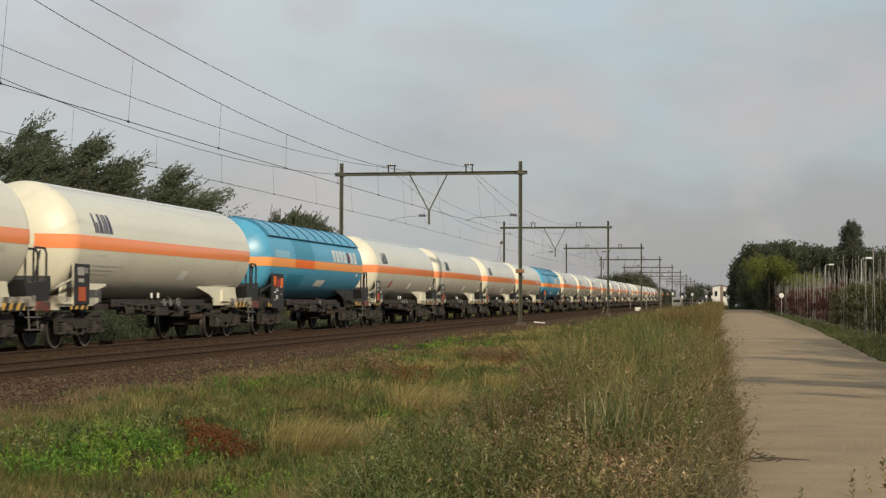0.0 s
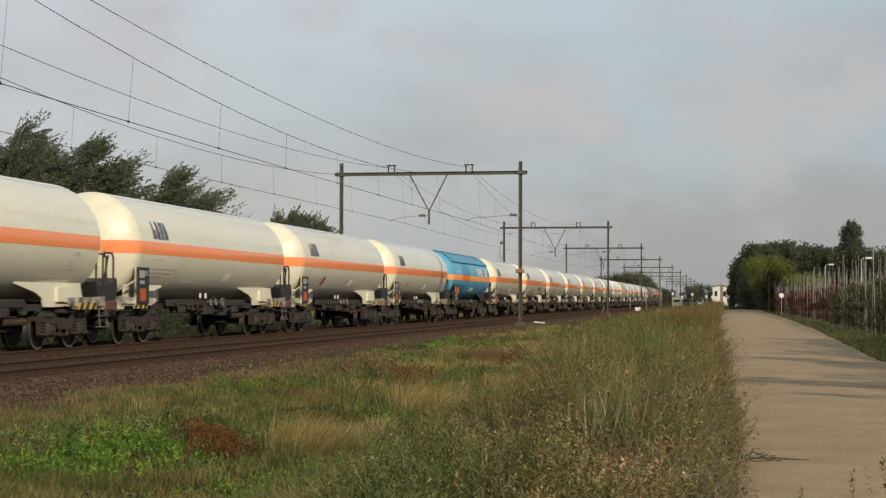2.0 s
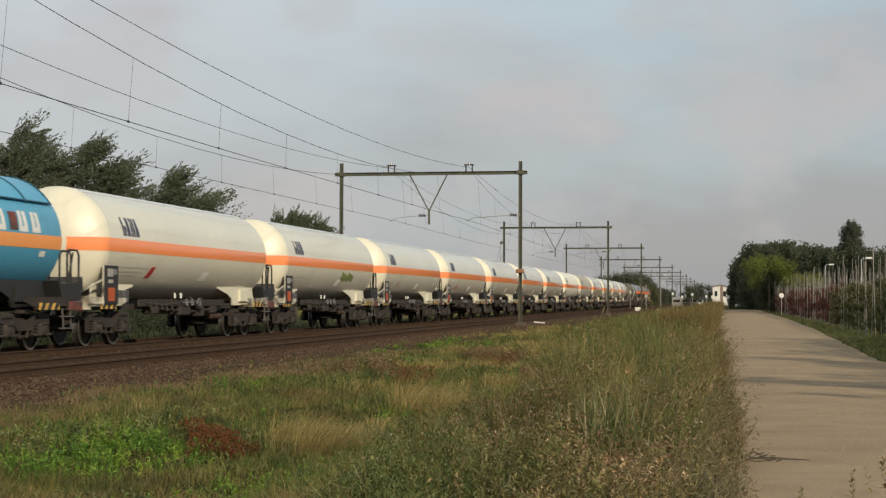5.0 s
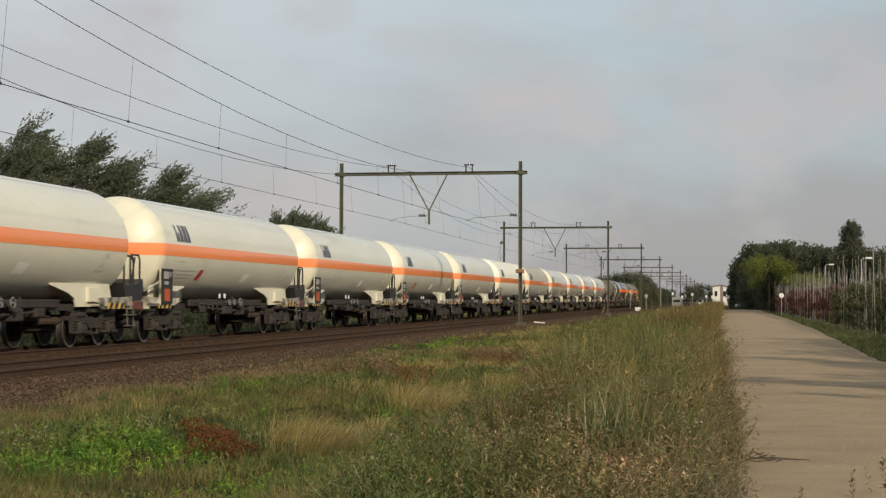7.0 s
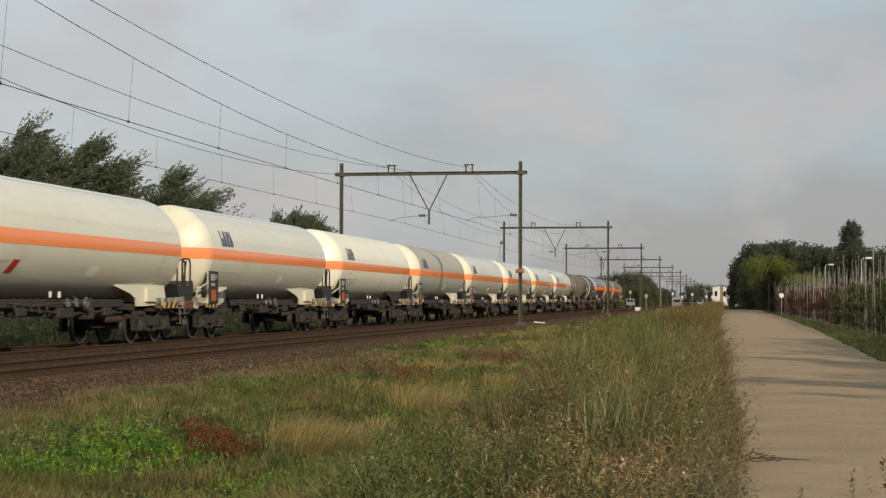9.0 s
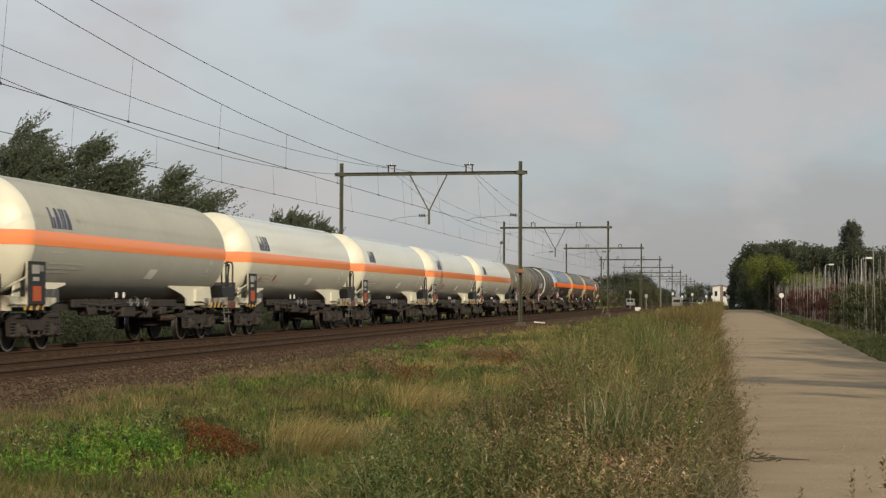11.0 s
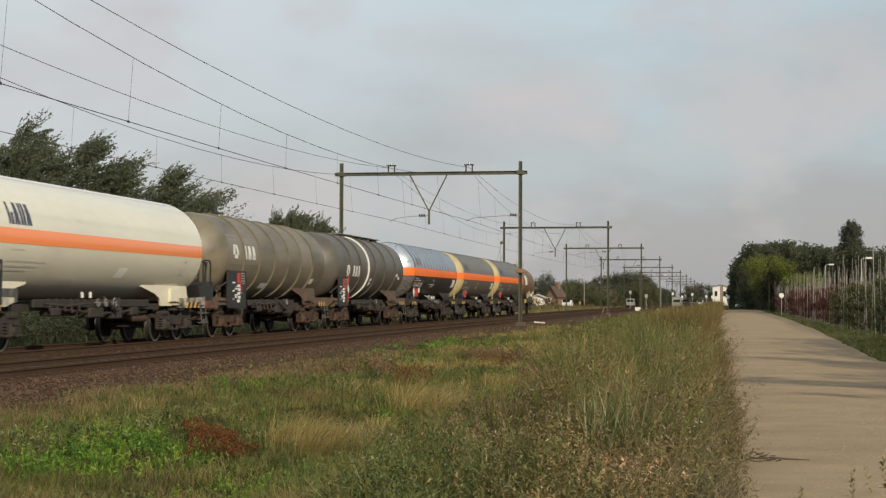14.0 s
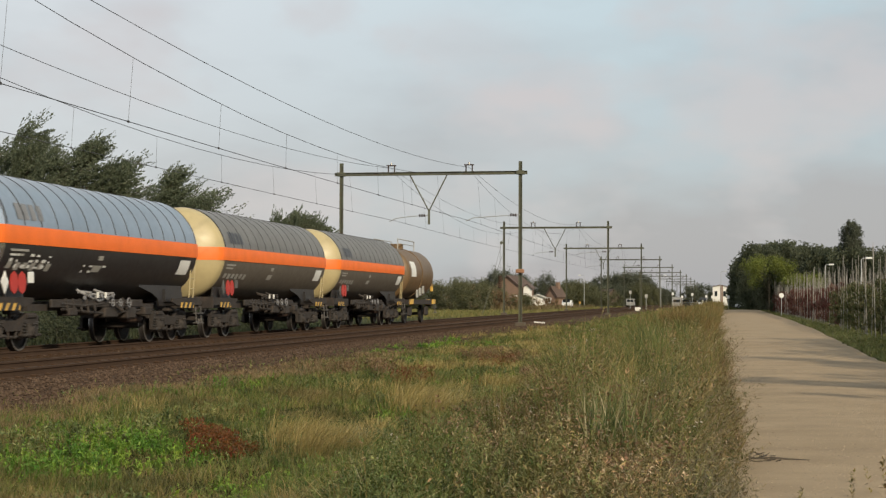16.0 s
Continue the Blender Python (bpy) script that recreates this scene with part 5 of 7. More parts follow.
def tail_wagon(L):
    w = tagged(empty("short_tank_wagon", pose(FAR_TRACK, 0, RAIL)), "short ochre-brown tank wagon with yellow buffers at the tail", "tank wagon", "wagons of the train")
    r, z = 1.3, AXIS - 0.1
    bm = bmesh.new()
    lathe(bm, [(y, q) for y, q in tank_profile(1.0, L - 1.15, r, 0.6)], z, seg=48)
    bmesh.ops.remove_doubles(bm, verts=bm.verts, dist=0.002)
    part("tank_barrel", bm, OCHRE_TANK, w, smooth=True)
    bm = bmesh.new()
    lathe(bm, [(L / 2 - 0.06, r), (L / 2 - 0.06, r + 0.04), (L / 2 + 0.06, r + 0.04), (L / 2 + 0.06, r)], z, seg=40)
    part("stiffening_ring", bm, OCHRE_TANK, w)
    bm = bmesh.new()
    patch(bm, 1.3, 2.5, -0.15, 0.6, r, z, 0.008)
    part("white_label", bm, WHITE, w, "large white label")
    bm = bmesh.new()
    rod(bm, (0, L / 2 - 0.4, z + r - 0.1), (0, L / 2 - 0.4, z + r + 0.25), 0.35, 16)
    part("hatch", bm, OCHRE_TANK, w)
    for s in (-1, 1):
        bm = bmesh.new()
        path(bm, [(s * 0.6, 1.2, z + r - 0.1), (s * 0.6, 1.2, z + r + 0.42), (s * 0.6, L / 2 + 1.2, z + r + 0.42), (s * 0.6, L / 2 + 1.2, z + r - 0.1)], 0.025)
        path(bm, [(s * 0.6, 1.2, z + r + 0.2), (s * 0.6, L / 2 + 1.2, z + r + 0.2)], 0.02)
        part("top_railing", bm, GREY_PLATE, w, "steel railing round the hatch")
    bm = bmesh.new()
    box(bm, (0, L / 2, 1.08), (2.5, L - 1.4, 0.24))
    part("centre_sill", bm, GRIME, w)
    build_buffers(w, L)
    for y in (1.9, L - 2.0):
        bm = bmesh.new()
        for s in (-1, 1):
            box(bm, (s * 1.05, y, 0.62), (0.12, 0.9, 0.5), bevel=0.06)
        rod(bm, (-0.8, y, 0.46), (0.8, y, 0.46), 0.08, 8)
        axle = part("wheelset", bm, GRIME, w)
        for s in (-1, 1):
            bm = bmesh.new()
            rod(bm, (s * 0.72, y, 0.462), (s * 0.85, y, 0.462), 0.46, 28)
            part("wheel", bm, STEEL, axle, "worn steel wheel")
    for y in (1.4, L - 0.9):
        bm = bmesh.new()
        box(bm, (1.28, y, 1.1), (0.05, 0.8, 0.26))
        part("yellow_panel", bm, YELLOW, w, "yellow end panel")
    for s in (-1, 1):
        bm = bmesh.new()
        rod(bm, (s * 0.875, L - 0.6, 1.06), (s * 0.875, L - 0.03, 1.06), 0.16, 12)
        part("yellow_buffer_sleeve", bm, YELLOW, w, "yellow buffer sleeve")
    bm = bmesh.new()
    box(bm, (1.1, L - 0.55, 1.85), (0.14, 0.12, 0.42), bevel=0.02)
    part("tail_sign", bm, YELLOW, w, "yellow tail sign")
    bm = bmesh.new()
    for k in range(3):
        box(bm, (1.2, 3.2 + 0.8 * k, 1.5 + 0.1 * k), (0.06, 0.45, 0.4), bevel=0.02)
    part("side_plates", bm, GREY_PLATE, w, "pale plates on the flank")
    return w


WAGON = 16.478
FIRST = 32.645 + 1.35            # front coupling of the first whole wagon at 0 s


def build_train():
    """The wagons with the places of their front couplings at 0 s."""
    plain = [gas_wagon(WAGON, CREAM, CREAM_DOME, "cream gas tank wagon with an orange stripe", v) for v in (0, 1, 2, 4)]
    white = gas_wagon(WAGON, WHITE_TANK, WHITE_TANK, "bright white gas tank wagon with an orange stripe", 3)
    grey = gas_wagon(WAGON, GREY_TANK, CREAM_DOME, "grey gas tank wagon with an orange stripe and cream ends", 0)
    blue = blue_wagon(WAGON)
    order = {-1: 0, 0: 0, 2: 1, 3: 0, 4: 1, 5: 2, 7: 1, 8: 3, 9: 2, 10: 1, 11: 0, 12: 1, 13: 0, 16: 2, 17: 0, 18: 1, 19: 0}
    placed, used = [], set()
    for n in range(-1, 20):
        y = FIRST + WAGON * n
        src = blue if n in (1, 6) else white if n == 14 else grey if n == 15 else plain[order[n]]
        if src.name in used:
            src = copy_thing(src, pose(FAR_TRACK, y, RAIL))
        used.add(src.name)
        placed.append((src, y))
    y = FIRST + WAGON * 20
    for src, length in ((brown_wagon(14.7, TAUPE, False), 14.7), (brown_wagon(15.2, TAUPE_DARK, True), 15.2),
                        (clad_wagon(15.05, SILVER, SILVER_DOME, "bright aluminium-clad gas tank wagon with an orange stripe", UNDER), 15.05),
                        (clad_wagon(15.05, DULL_SILVER, YELLOWED, "dull aluminium-clad gas tank wagon with yellowed ends", UNDER_TAN), 15.05),
                        (clad_wagon(15.2, DULL_SILVER, YELLOWED, "dull grey-clad gas tank wagon with yellowed ends", UNDER_TAN), 15.2),
                        (tail_wagon(8.3), 8.3)):
        placed.append((src, y))
        y += length
    return placed


TRAIN = build_train()


def motions():
    """The train runs towards the camera at a steady speed; the willows' crowns sway in the wind."""
    for wagon, y in TRAIN:
        walk(wagon, [(t, pose(FAR_TRACK, y - SPEED * t, RAIL)) for t in (0.0, 4.0, 8.0, 12.0, 16.0)])
    for i, tree in enumerate(SWAYING):
        crown = [c for c in tree.children if c.name.startswith("crown")][0]
        walk(crown, [(0.5 * k, pose(0, 0, 0, 0.25 * math.sin(1.1 * k + i), 0.75 * math.sin(0.95 * k + 1.7 * i) + 0.35 * math.sin(2.1 * k + i), 0)) for k in range(33)])


# ---- trees ----
def leaf_quads(c, size, rs, droop=0.0, along=None):
    """Pointed leaves at the places c, of about that size."""
    n = len(c)
    d = rs.normal(size=(n, 3))
    if along is not None:
        d = 0.7 * d + 1.6 * along
    d[:, 2] -= droop
    d /= np.linalg.norm(d, axis=1)[:, None]
    e = np.cross(d, rs.normal(size=(n, 3)))
    e /= np.linalg.norm(e, axis=1)[:, None] + 1e-9
    s = size * rs.uniform(0.6, 1.4, (n, 1))
    return np.stack([c - d * s, c + e * s * 0.42, c + d * s, c - e * s * 0.42], 1)


def build_tree(name, label, height, crown, leaf, count, mat, seed, lean=(0.0, 0.0), low=0.25, clumps=26, ragged=0.35, group="", slim=1.0, trunk_r=None, tuft=0.0, spread=1.0):
    """A tapered trunk with limbs; leaves gather in clumps round the twig ends."""
    rs = np.random.RandomState(seed)
    t = tagged(empty(name), label, "tree" if "hedge" not in name and "shrub" not in name else "shrub", group)
    r = trunk_r or height * 0.018
    bm = bmesh.new()
    pts = [Vector((lean[0] * height * k * k, lean[1] * height * k * k, height * 0.72 * k)) for k in (0, 0.25, 0.5, 0.75, 1.0)]
    pts[0].z = -0.15
    for i in range(4):
        rod(bm, pts[i], pts[i + 1], r * (1 - 0.2 * i), 7, r * (0.8 - 0.2 * i))
    centres, ways = [], []
    for i in range(clumps):
        z = height * (low + (0.97 - low) * (i + rs.rand()) / clumps)
        k = z / height
        shape = math.sqrt(max(0.04, 1 - ((k - (low + 1) * 0.47) / (0.58 * (1.05 - low) + 0.08)) ** 2))
        a = rs.rand() * 6.283
        rad = crown * shape * (0.45 + 0.6 * rs.rand() ** 0.6)
        p = np.array([lean[0] * height * k * k + rad * math.cos(a) * slim, lean[1] * height * k * k + rad * math.sin(a), z])
        centres.append(p)
        ways.append(np.array([math.cos(a) * 0.4 + lean[0] * 5, math.sin(a) * 0.4 + lean[1] * 5, 0.8]))
        s = min(0.95, max(0.12, k - 0.22))
        start = Vector((lean[0] * height * s * s, lean[1] * height * s * s, height * 0.72 * min(1.0, s)))
        if i % 2 == 0:
            rod(bm, start, Vector(p), r * 0.32 * (1.1 - k), 5, r * 0.08)
    part("trunk", bm, BARK, t, "grey-brown bark", True)
    centres, ways = np.array(centres), np.array(ways)
    pick = rs.randint(0, clumps, count)
    size = spread * crown * (0.2 + 0.22 * rs.rand(clumps))
    off = rs.normal(size=(count, 3)) * np.array([1, 1, 0.8])
    off *= (np.minimum(1.9 if tuft else 1.25, np.abs(rs.normal(size=count))) / (np.linalg.norm(off, axis=1) + 1e-9))[:, None]
    c = centres[pick] + off * size[pick][:, None]
    if tuft:
        k = rs.rand(count) ** 1.5
        c = c + ways[pick] * (k * tuft)[:, None] + (rs.rand(clumps, 3)[pick] - 0.5) * tuft * 0.5
    c[:, 2] = np.maximum(c[:, 2], 0.15 + 0.3 * rs.rand(count))
    quads_mesh("crown", leaf_quads(c, leaf, rs, 0.0, ways[pick] * (1.0 if tuft else 0.0) if tuft else None), mat, t)
    return t


def set_tree(t, x, y, z=0.0, turn=0.0, s=1.0):
    t.matrix_basis = pose(x, y, z, 0, 0, turn) @ Matrix.Diagonal((s, s, s, 1))
    return t


SWAYING = []


def build_willow(label, height, crown, sprays, seed, wind=1.0, low=0.05):
    """A wind-bent willow: trunk, limbs, and sprays of long leafy shoots that stream to one side."""
    rs = np.random.RandomState(seed)
    t = tagged(empty("willow_tree"), label, "tree", "willows beside the railway")
    bm = bmesh.new()
    r = 0.02 * height
    top = Vector((0.5 * wind, 0, height * 0.6))
    rod(bm, (0, 0, -0.15), (0.2 * wind, 0, height * 0.3), r, 8, r * 0.8)
    rod(bm, (0.2 * wind, 0, height * 0.3), top, r * 0.8, 8, r * 0.45)
    a = rs.rand(sprays) * 6.283
    k = rs.rand(sprays)
    rad = crown * np.sqrt(np.maximum(0.05, 1 - (np.abs(k - 0.36) / 0.68) ** 2)) * (0.2 + 0.65 * np.sqrt(rs.rand(sprays)))
    root = np.stack([rad * np.cos(a) + 0.35 * k * wind, rad * np.sin(a), height * (low + (0.91 - low) * k)], 1)
    way = np.stack([1.0 * wind + 0.3 * np.cos(a), 0.25 * np.sin(a), 0.42 + 0.3 * k + 0.3 * (1 - wind)], 1) + rs.normal(size=(sprays, 3)) * 0.12
    way /= np.linalg.norm(way, axis=1)[:, None]
    reach = (rs.uniform(1.0, 1.7, sprays) + 1.0 * (rs.rand(sprays) < 0.25)) * (0.55 + 0.45 * wind)
    for q in range(0, sprays, max(1, sprays // 30)):
        rod(bm, top * float(0.35 + 0.6 * k[q]), Vector(root[q]), r * 0.25, 5, r * 0.06)
        rod(bm, Vector(root[q]), Vector(root[q] + way[q] * reach[q]), r * 0.06, 4, 0.006)
    part("trunk", bm, BARK, t, "grey-brown bark", True)
    each, per = 6, 44
    n = sprays * each
    base = np.repeat(root, each, 0) + rs.normal(size=(n, 3)) * 0.14
    d = np.repeat(way, each, 0) + rs.normal(size=(n, 3)) * 0.11
    d /= np.linalg.norm(d, axis=1)[:, None]
    long = np.repeat(reach, each) * rs.uniform(0.45, 1.1, n)
    u = rs.rand(n, per) ** 0.9
    c = base[:, None] + d[:, None] * (u * long[:, None])[..., None]
    c = c + rs.normal(size=c.shape) * (0.02 + 0.075 * (1 - u) ** 0.8)[..., None]
    c[..., 2] -= 0.12 * u ** 2
    c = c.reshape(-1, 3)
    c[:, 2] = np.maximum(c[:, 2], 0.1)
    quads_mesh("crown", leaf_quads(c, 0.066, rs, 0.0, np.repeat(d, per, 0) * 1.0), WILLOW, t)
    return t


def build_left_trees():
    """Wind-bent willows beyond the far track."""
    spots = [(-39.3, 80, 10.5, 1.9, 11), (-37.4, 79, 11.2, 1.4, 12), (-35.8, 78.5, 9.9, 1.6, 13), (-33.9, 79, 10.4, 1.2, 14), (-32.2, 79, 9.2, 1.4, 15), (-30.7, 81, 7.6, 1.6, 16), (-29.2, 79, 8.7, 1.1, 19), (-27.8, 78.5, 7.1, 1.2, 21), (-27.0, 78, 5.6, 0.9, 22)]
    for x, y, h, c, seed in spots:
        t = build_willow("wind-bent grey-green willow behind the railway", h * 0.995, c * 1.05, 180, seed)
        set_tree(t, x - 0.1, y)
        SWAYING.append(t)
    for x, y, h, c, seed in ((-31.0, 112, 8.0, 1.4, 17), (-32.6, 113, 7.6, 1.3, 18), (-29.7, 113, 7.3, 1.3, 23)):
        t = build_willow("small bushy willow behind the railway", h, c, 140, seed, 0.35, 0.3)
        set_tree(t, x - 0.1, y)
        SWAYING.append(t)
    hedge = build_tree("bramble_shrub", "dark bramble thicket behind the railway", 1.7, 1.5, 0.045, 10000, BRAMBLE, 20, low=0.02, clumps=40, group="bramble thickets")
    set_tree(hedge, -24.5, 42)
    rng = random.Random(3)
    for i in range(22):
        s = rng.uniform(0.75, 1.1)
        copy_thing(hedge, pose(-23.4 - rng.uniform(0, 3.0), 34 + 2.2 * i + rng.uniform(-0.6, 0.6), 0, 0, 0, rng.uniform(0, 360)) @ Matrix.Diagonal((s, s, s * 0.9, 1)))


def build_far_trees():
    broad = build_tree("broadleaf_tree", "dark green broadleaf tree in the distance", 7.4, 3.3, 0.14, 15000, FAR_LEAF, 31, low=0.06, clumps=60, group="distant trees")
    round_ = build_tree("broadleaf_tree", "rounded dark green tree in the distance", 6.8, 3.6, 0.14, 15000, FAR_LEAF, 32, low=0.04, clumps=60, group="distant trees")
    shrub = build_tree("shrub", "low olive shrub at the field's edge", 3.6, 2.6, 0.105, 11000, SHRUB_LEAF, 33, low=0.02, clumps=36, group="distant shrubs")
    belt = build_tree("broadleaf_tree", "dark green tree of the far tree belt", 7.2, 3.5, 0.26, 5000, FAR_LEAF, 35, low=0.05, clumps=40, group="far tree belt")
    set_tree(belt, -8.0, 600)
    set_tree(broad, -39.6, 300, 0, 0, 0.85)
    set_tree(round_, -48.5, 330, 0, 40, 0.8)
    set_tree(shrub, -33.0, 205, 0, 0, 1.0)
    rng = random.Random(9)
    rows = [(round_, -35.6, 318, 0.56, 1.2), (round_, -46.4, 300, 0.7, 0.85), (round_, -50, 290, 0.62, 0.62), (round_, -42.6, 300, 0.8, 1.3), (broad, -44.0, 302, 0.7, 1.05), (shrub, -31.5, 330, 1.1, 1.35), (shrub, -29.0, 336, 1.1, 1.3), (shrub, -37, 212, 1.1, 0.95), (shrub, -42, 218, 1.1, 0.75), (shrub, -29.5, 230, 0.55, 0.55), (shrub, -47, 225, 1.4, 1.2), (shrub, -53, 235, 1.5, 1.4),
            (shrub, -33.4, 255, 0.7, 0.6), (shrub, -38.6, 258, 1.0, 1.0), (shrub, -36.4, 230, 0.8, 1.1), (shrub, -25.6, 325, 0.8, 0.8), (shrub, -23.5, 330, 0.9, 0.9), (shrub, -39.2, 240, 1.1, 1.15), (shrub, -33.0, 322, 0.9, 1.3), (shrub, -38.0, 322, 0.9, 1.4),
            (round_, -34, 360, 0.8, 0.8), (broad, -31.0, 362, 0.75, 0.86), (round_, -42, 390, 1.0, 1.0), (broad, -36.5, 372, 0.8, 0.95), (broad, -28.6, 360, 0.75, 0.8),
            (broad, -29.2, 386, 0.95, 1.12), (round_, -26.8, 385, 1.1, 1.36), (broad, -24.6, 384, 1.0, 1.26), (round_, -22.6, 388, 1.0, 1.36), (broad, -31.6, 395, 0.9, 0.95), (round_, -25.6, 398, 1.1, 1.38), (round_, -23.4, 400, 1.1, 1.4), (broad, -21.2, 402, 1.0, 1.3), (broad, -20.6, 388, 0.95, 1.2), (round_, -18.6, 394, 0.8, 1.08), (round_, -19.2, 404, 0.8, 1.1), (broad, -16.2, 400, 0.7, 0.72), (broad, -14.0, 404, 0.55, 0.45), (round_, -27.9, 376, 0.8, 0.9), (broad, -25.4, 374, 0.75, 0.8), (round_, -22.8, 376, 0.8, 0.85), (shrub, -20.4, 376, 1.0, 1.4), (shrub, -18.0, 380, 1.0, 1.3)]
    for src, x, y, s, sz in rows:
        copy_thing(src, pose(x, y, 0, 0, 0, rng.uniform(0, 360)) @ Matrix.Diagonal((s, s, sz, 1)))
    reed = build_tree("russet_shrub", "russet and straw-coloured shrub by the farmhouse", 2.3, 1.7, 0.09, 3500, SEED, 34, low=0.02, clumps=22, group="russet shrubs")
    set_tree(reed, -33.5, 225, 0, 0, 1.25)
    for x, y, s in ((-31.0, 224, 0.9), (-36.5, 222, 1.1), (-29.0, 236, 0.7), (-39.5, 228, 1.1), (-27.5, 252, 0.6)):
        copy_thing(reed, pose(x, y, 0, 0, 0, rng.uniform(0, 360)) @ Matrix.Diagonal((s, s, s, 1)))
    for i in range(26):
        x, y, s = rng.uniform(-55, 20), rng.uniform(560, 900), rng.uniform(0.55, 0.95)
        copy_thing(belt, pose(x, y, 0, 0, 0, rng.uniform(0, 360)) @ Matrix.Diagonal((s, s, s, 1)))
    for i in range(40):
        x, y, s = -60 - 14 * i * rng.uniform(0.8, 1.2), rng.uniform(420, 620), rng.uniform(0.7, 1.2)
        copy_thing(belt, pose(x, y, 0, 0, 0, rng.uniform(0, 360)) @ Matrix.Diagonal((s, s, s, 1)))


def build_right_trees():
    """The dark wood beside the road, with lighter saplings before it."""
    a = build_tree("wood_tree", "tall dark green tree of the roadside wood", 8.6, 3.3, 0.17, 15000, POPLAR, 41, low=0.06, clumps=40, group="roadside wood")
    b = build_tree("wood_tree", "broad dark green tree of the roadside wood", 7.7, 3.7, 0.17, 15000, POPLAR, 42, low=0.05, clumps=40, group="roadside wood")
    c = build_tree("wood_tree", "dense dark green tree of the roadside wood", 8.2, 3.3, 0.21, 24000, POPLAR, 45, low=0.02, clumps=90, group="roadside wood", spread=0.85)
    set_tree(c, 12.6, 236)
    set_tree(a, 7.6, 205)
    set_tree(b, 4.4 + 4.5, 225)
    rng = random.Random(5)
    rows = [(c, 7.6, 300, 1.42), (c, 9.6, 304, 1.45), (c, 11.6, 296, 1.42), (c, 13.9, 292, 1.33), (c, 16.2, 290, 1.22), (c, 18.4, 286, 1.28), (c, 5.2, 318, 1.15), (c, 3.9, 326, 0.9), (c, 2.9, 338, 0.62), (b, 5.4, 262, 0.8), (c, 7.6, 252, 0.86), (c, 10.2, 248, 0.9), (b, 9.8, 212, 1.0), (a, 11.0, 200, 0.92), (b, 12.5, 195, 0.98), (a, 14.2, 190, 0.86), (b, 15.8, 188, 0.9), (a, 17.5, 185, 0.84), (b, 19.4, 182, 0.85), (a, 21.5, 178, 0.8), (b, 12, 240, 1.05), (a, 16, 240, 1.05), (b, 21, 236, 1.0), (b, 5.6, 285, 0.7), (a, 8.5, 275, 1.0)]
    for src, x, y, s in rows:
        copy_thing(src, pose(x, y, 0, 0, 0, rng.uniform(0, 360)) @ Matrix.Diagonal((s, s, s, 1)))
    tall = build_tree("poplar_tree", "tall slim poplar above the wood", 10.6, 1.25, 0.11, 20000, FAR_LEAF, 47, low=0.1, clumps=110, group="roadside wood", spread=1.05)
    set_tree(tall, 14.75, 192)
    copy_thing(tall, pose(13.9, 194, 0, 0, 0, 40) @ Matrix.Diagonal((0.6, 0.6, 0.82, 1)))
    copy_thing(tall, pose(15.7, 196, 0, 0, 0, 120) @ Matrix.Diagonal((0.6, 0.6, 0.84, 1)))
    copy_thing(tall, pose(14.75, 190.5, 0, 0, 0, 200) @ Matrix.Diagonal((0.55, 0.55, 1.05, 1)))
    light = build_tree("sapling_tree", "light green young tree beside the road", 6.4, 2.45, 0.09, 9000, LIGHT_LEAF, 44, low=0.75, clumps=13, group="light green saplings", trunk_r=0.05)
    set_tree(light, 5.1, 188)
    copy_thing(light, pose(5.3, 205, 0, 0, 0, 77) @ Matrix.Diagonal((0.8, 0.8, 0.75, 1)))
    copy_thing(light, pose(8.2, 170, 0, 0, 0, 200) @ Matrix.Diagonal((0.7, 0.7, 0.66, 1)))


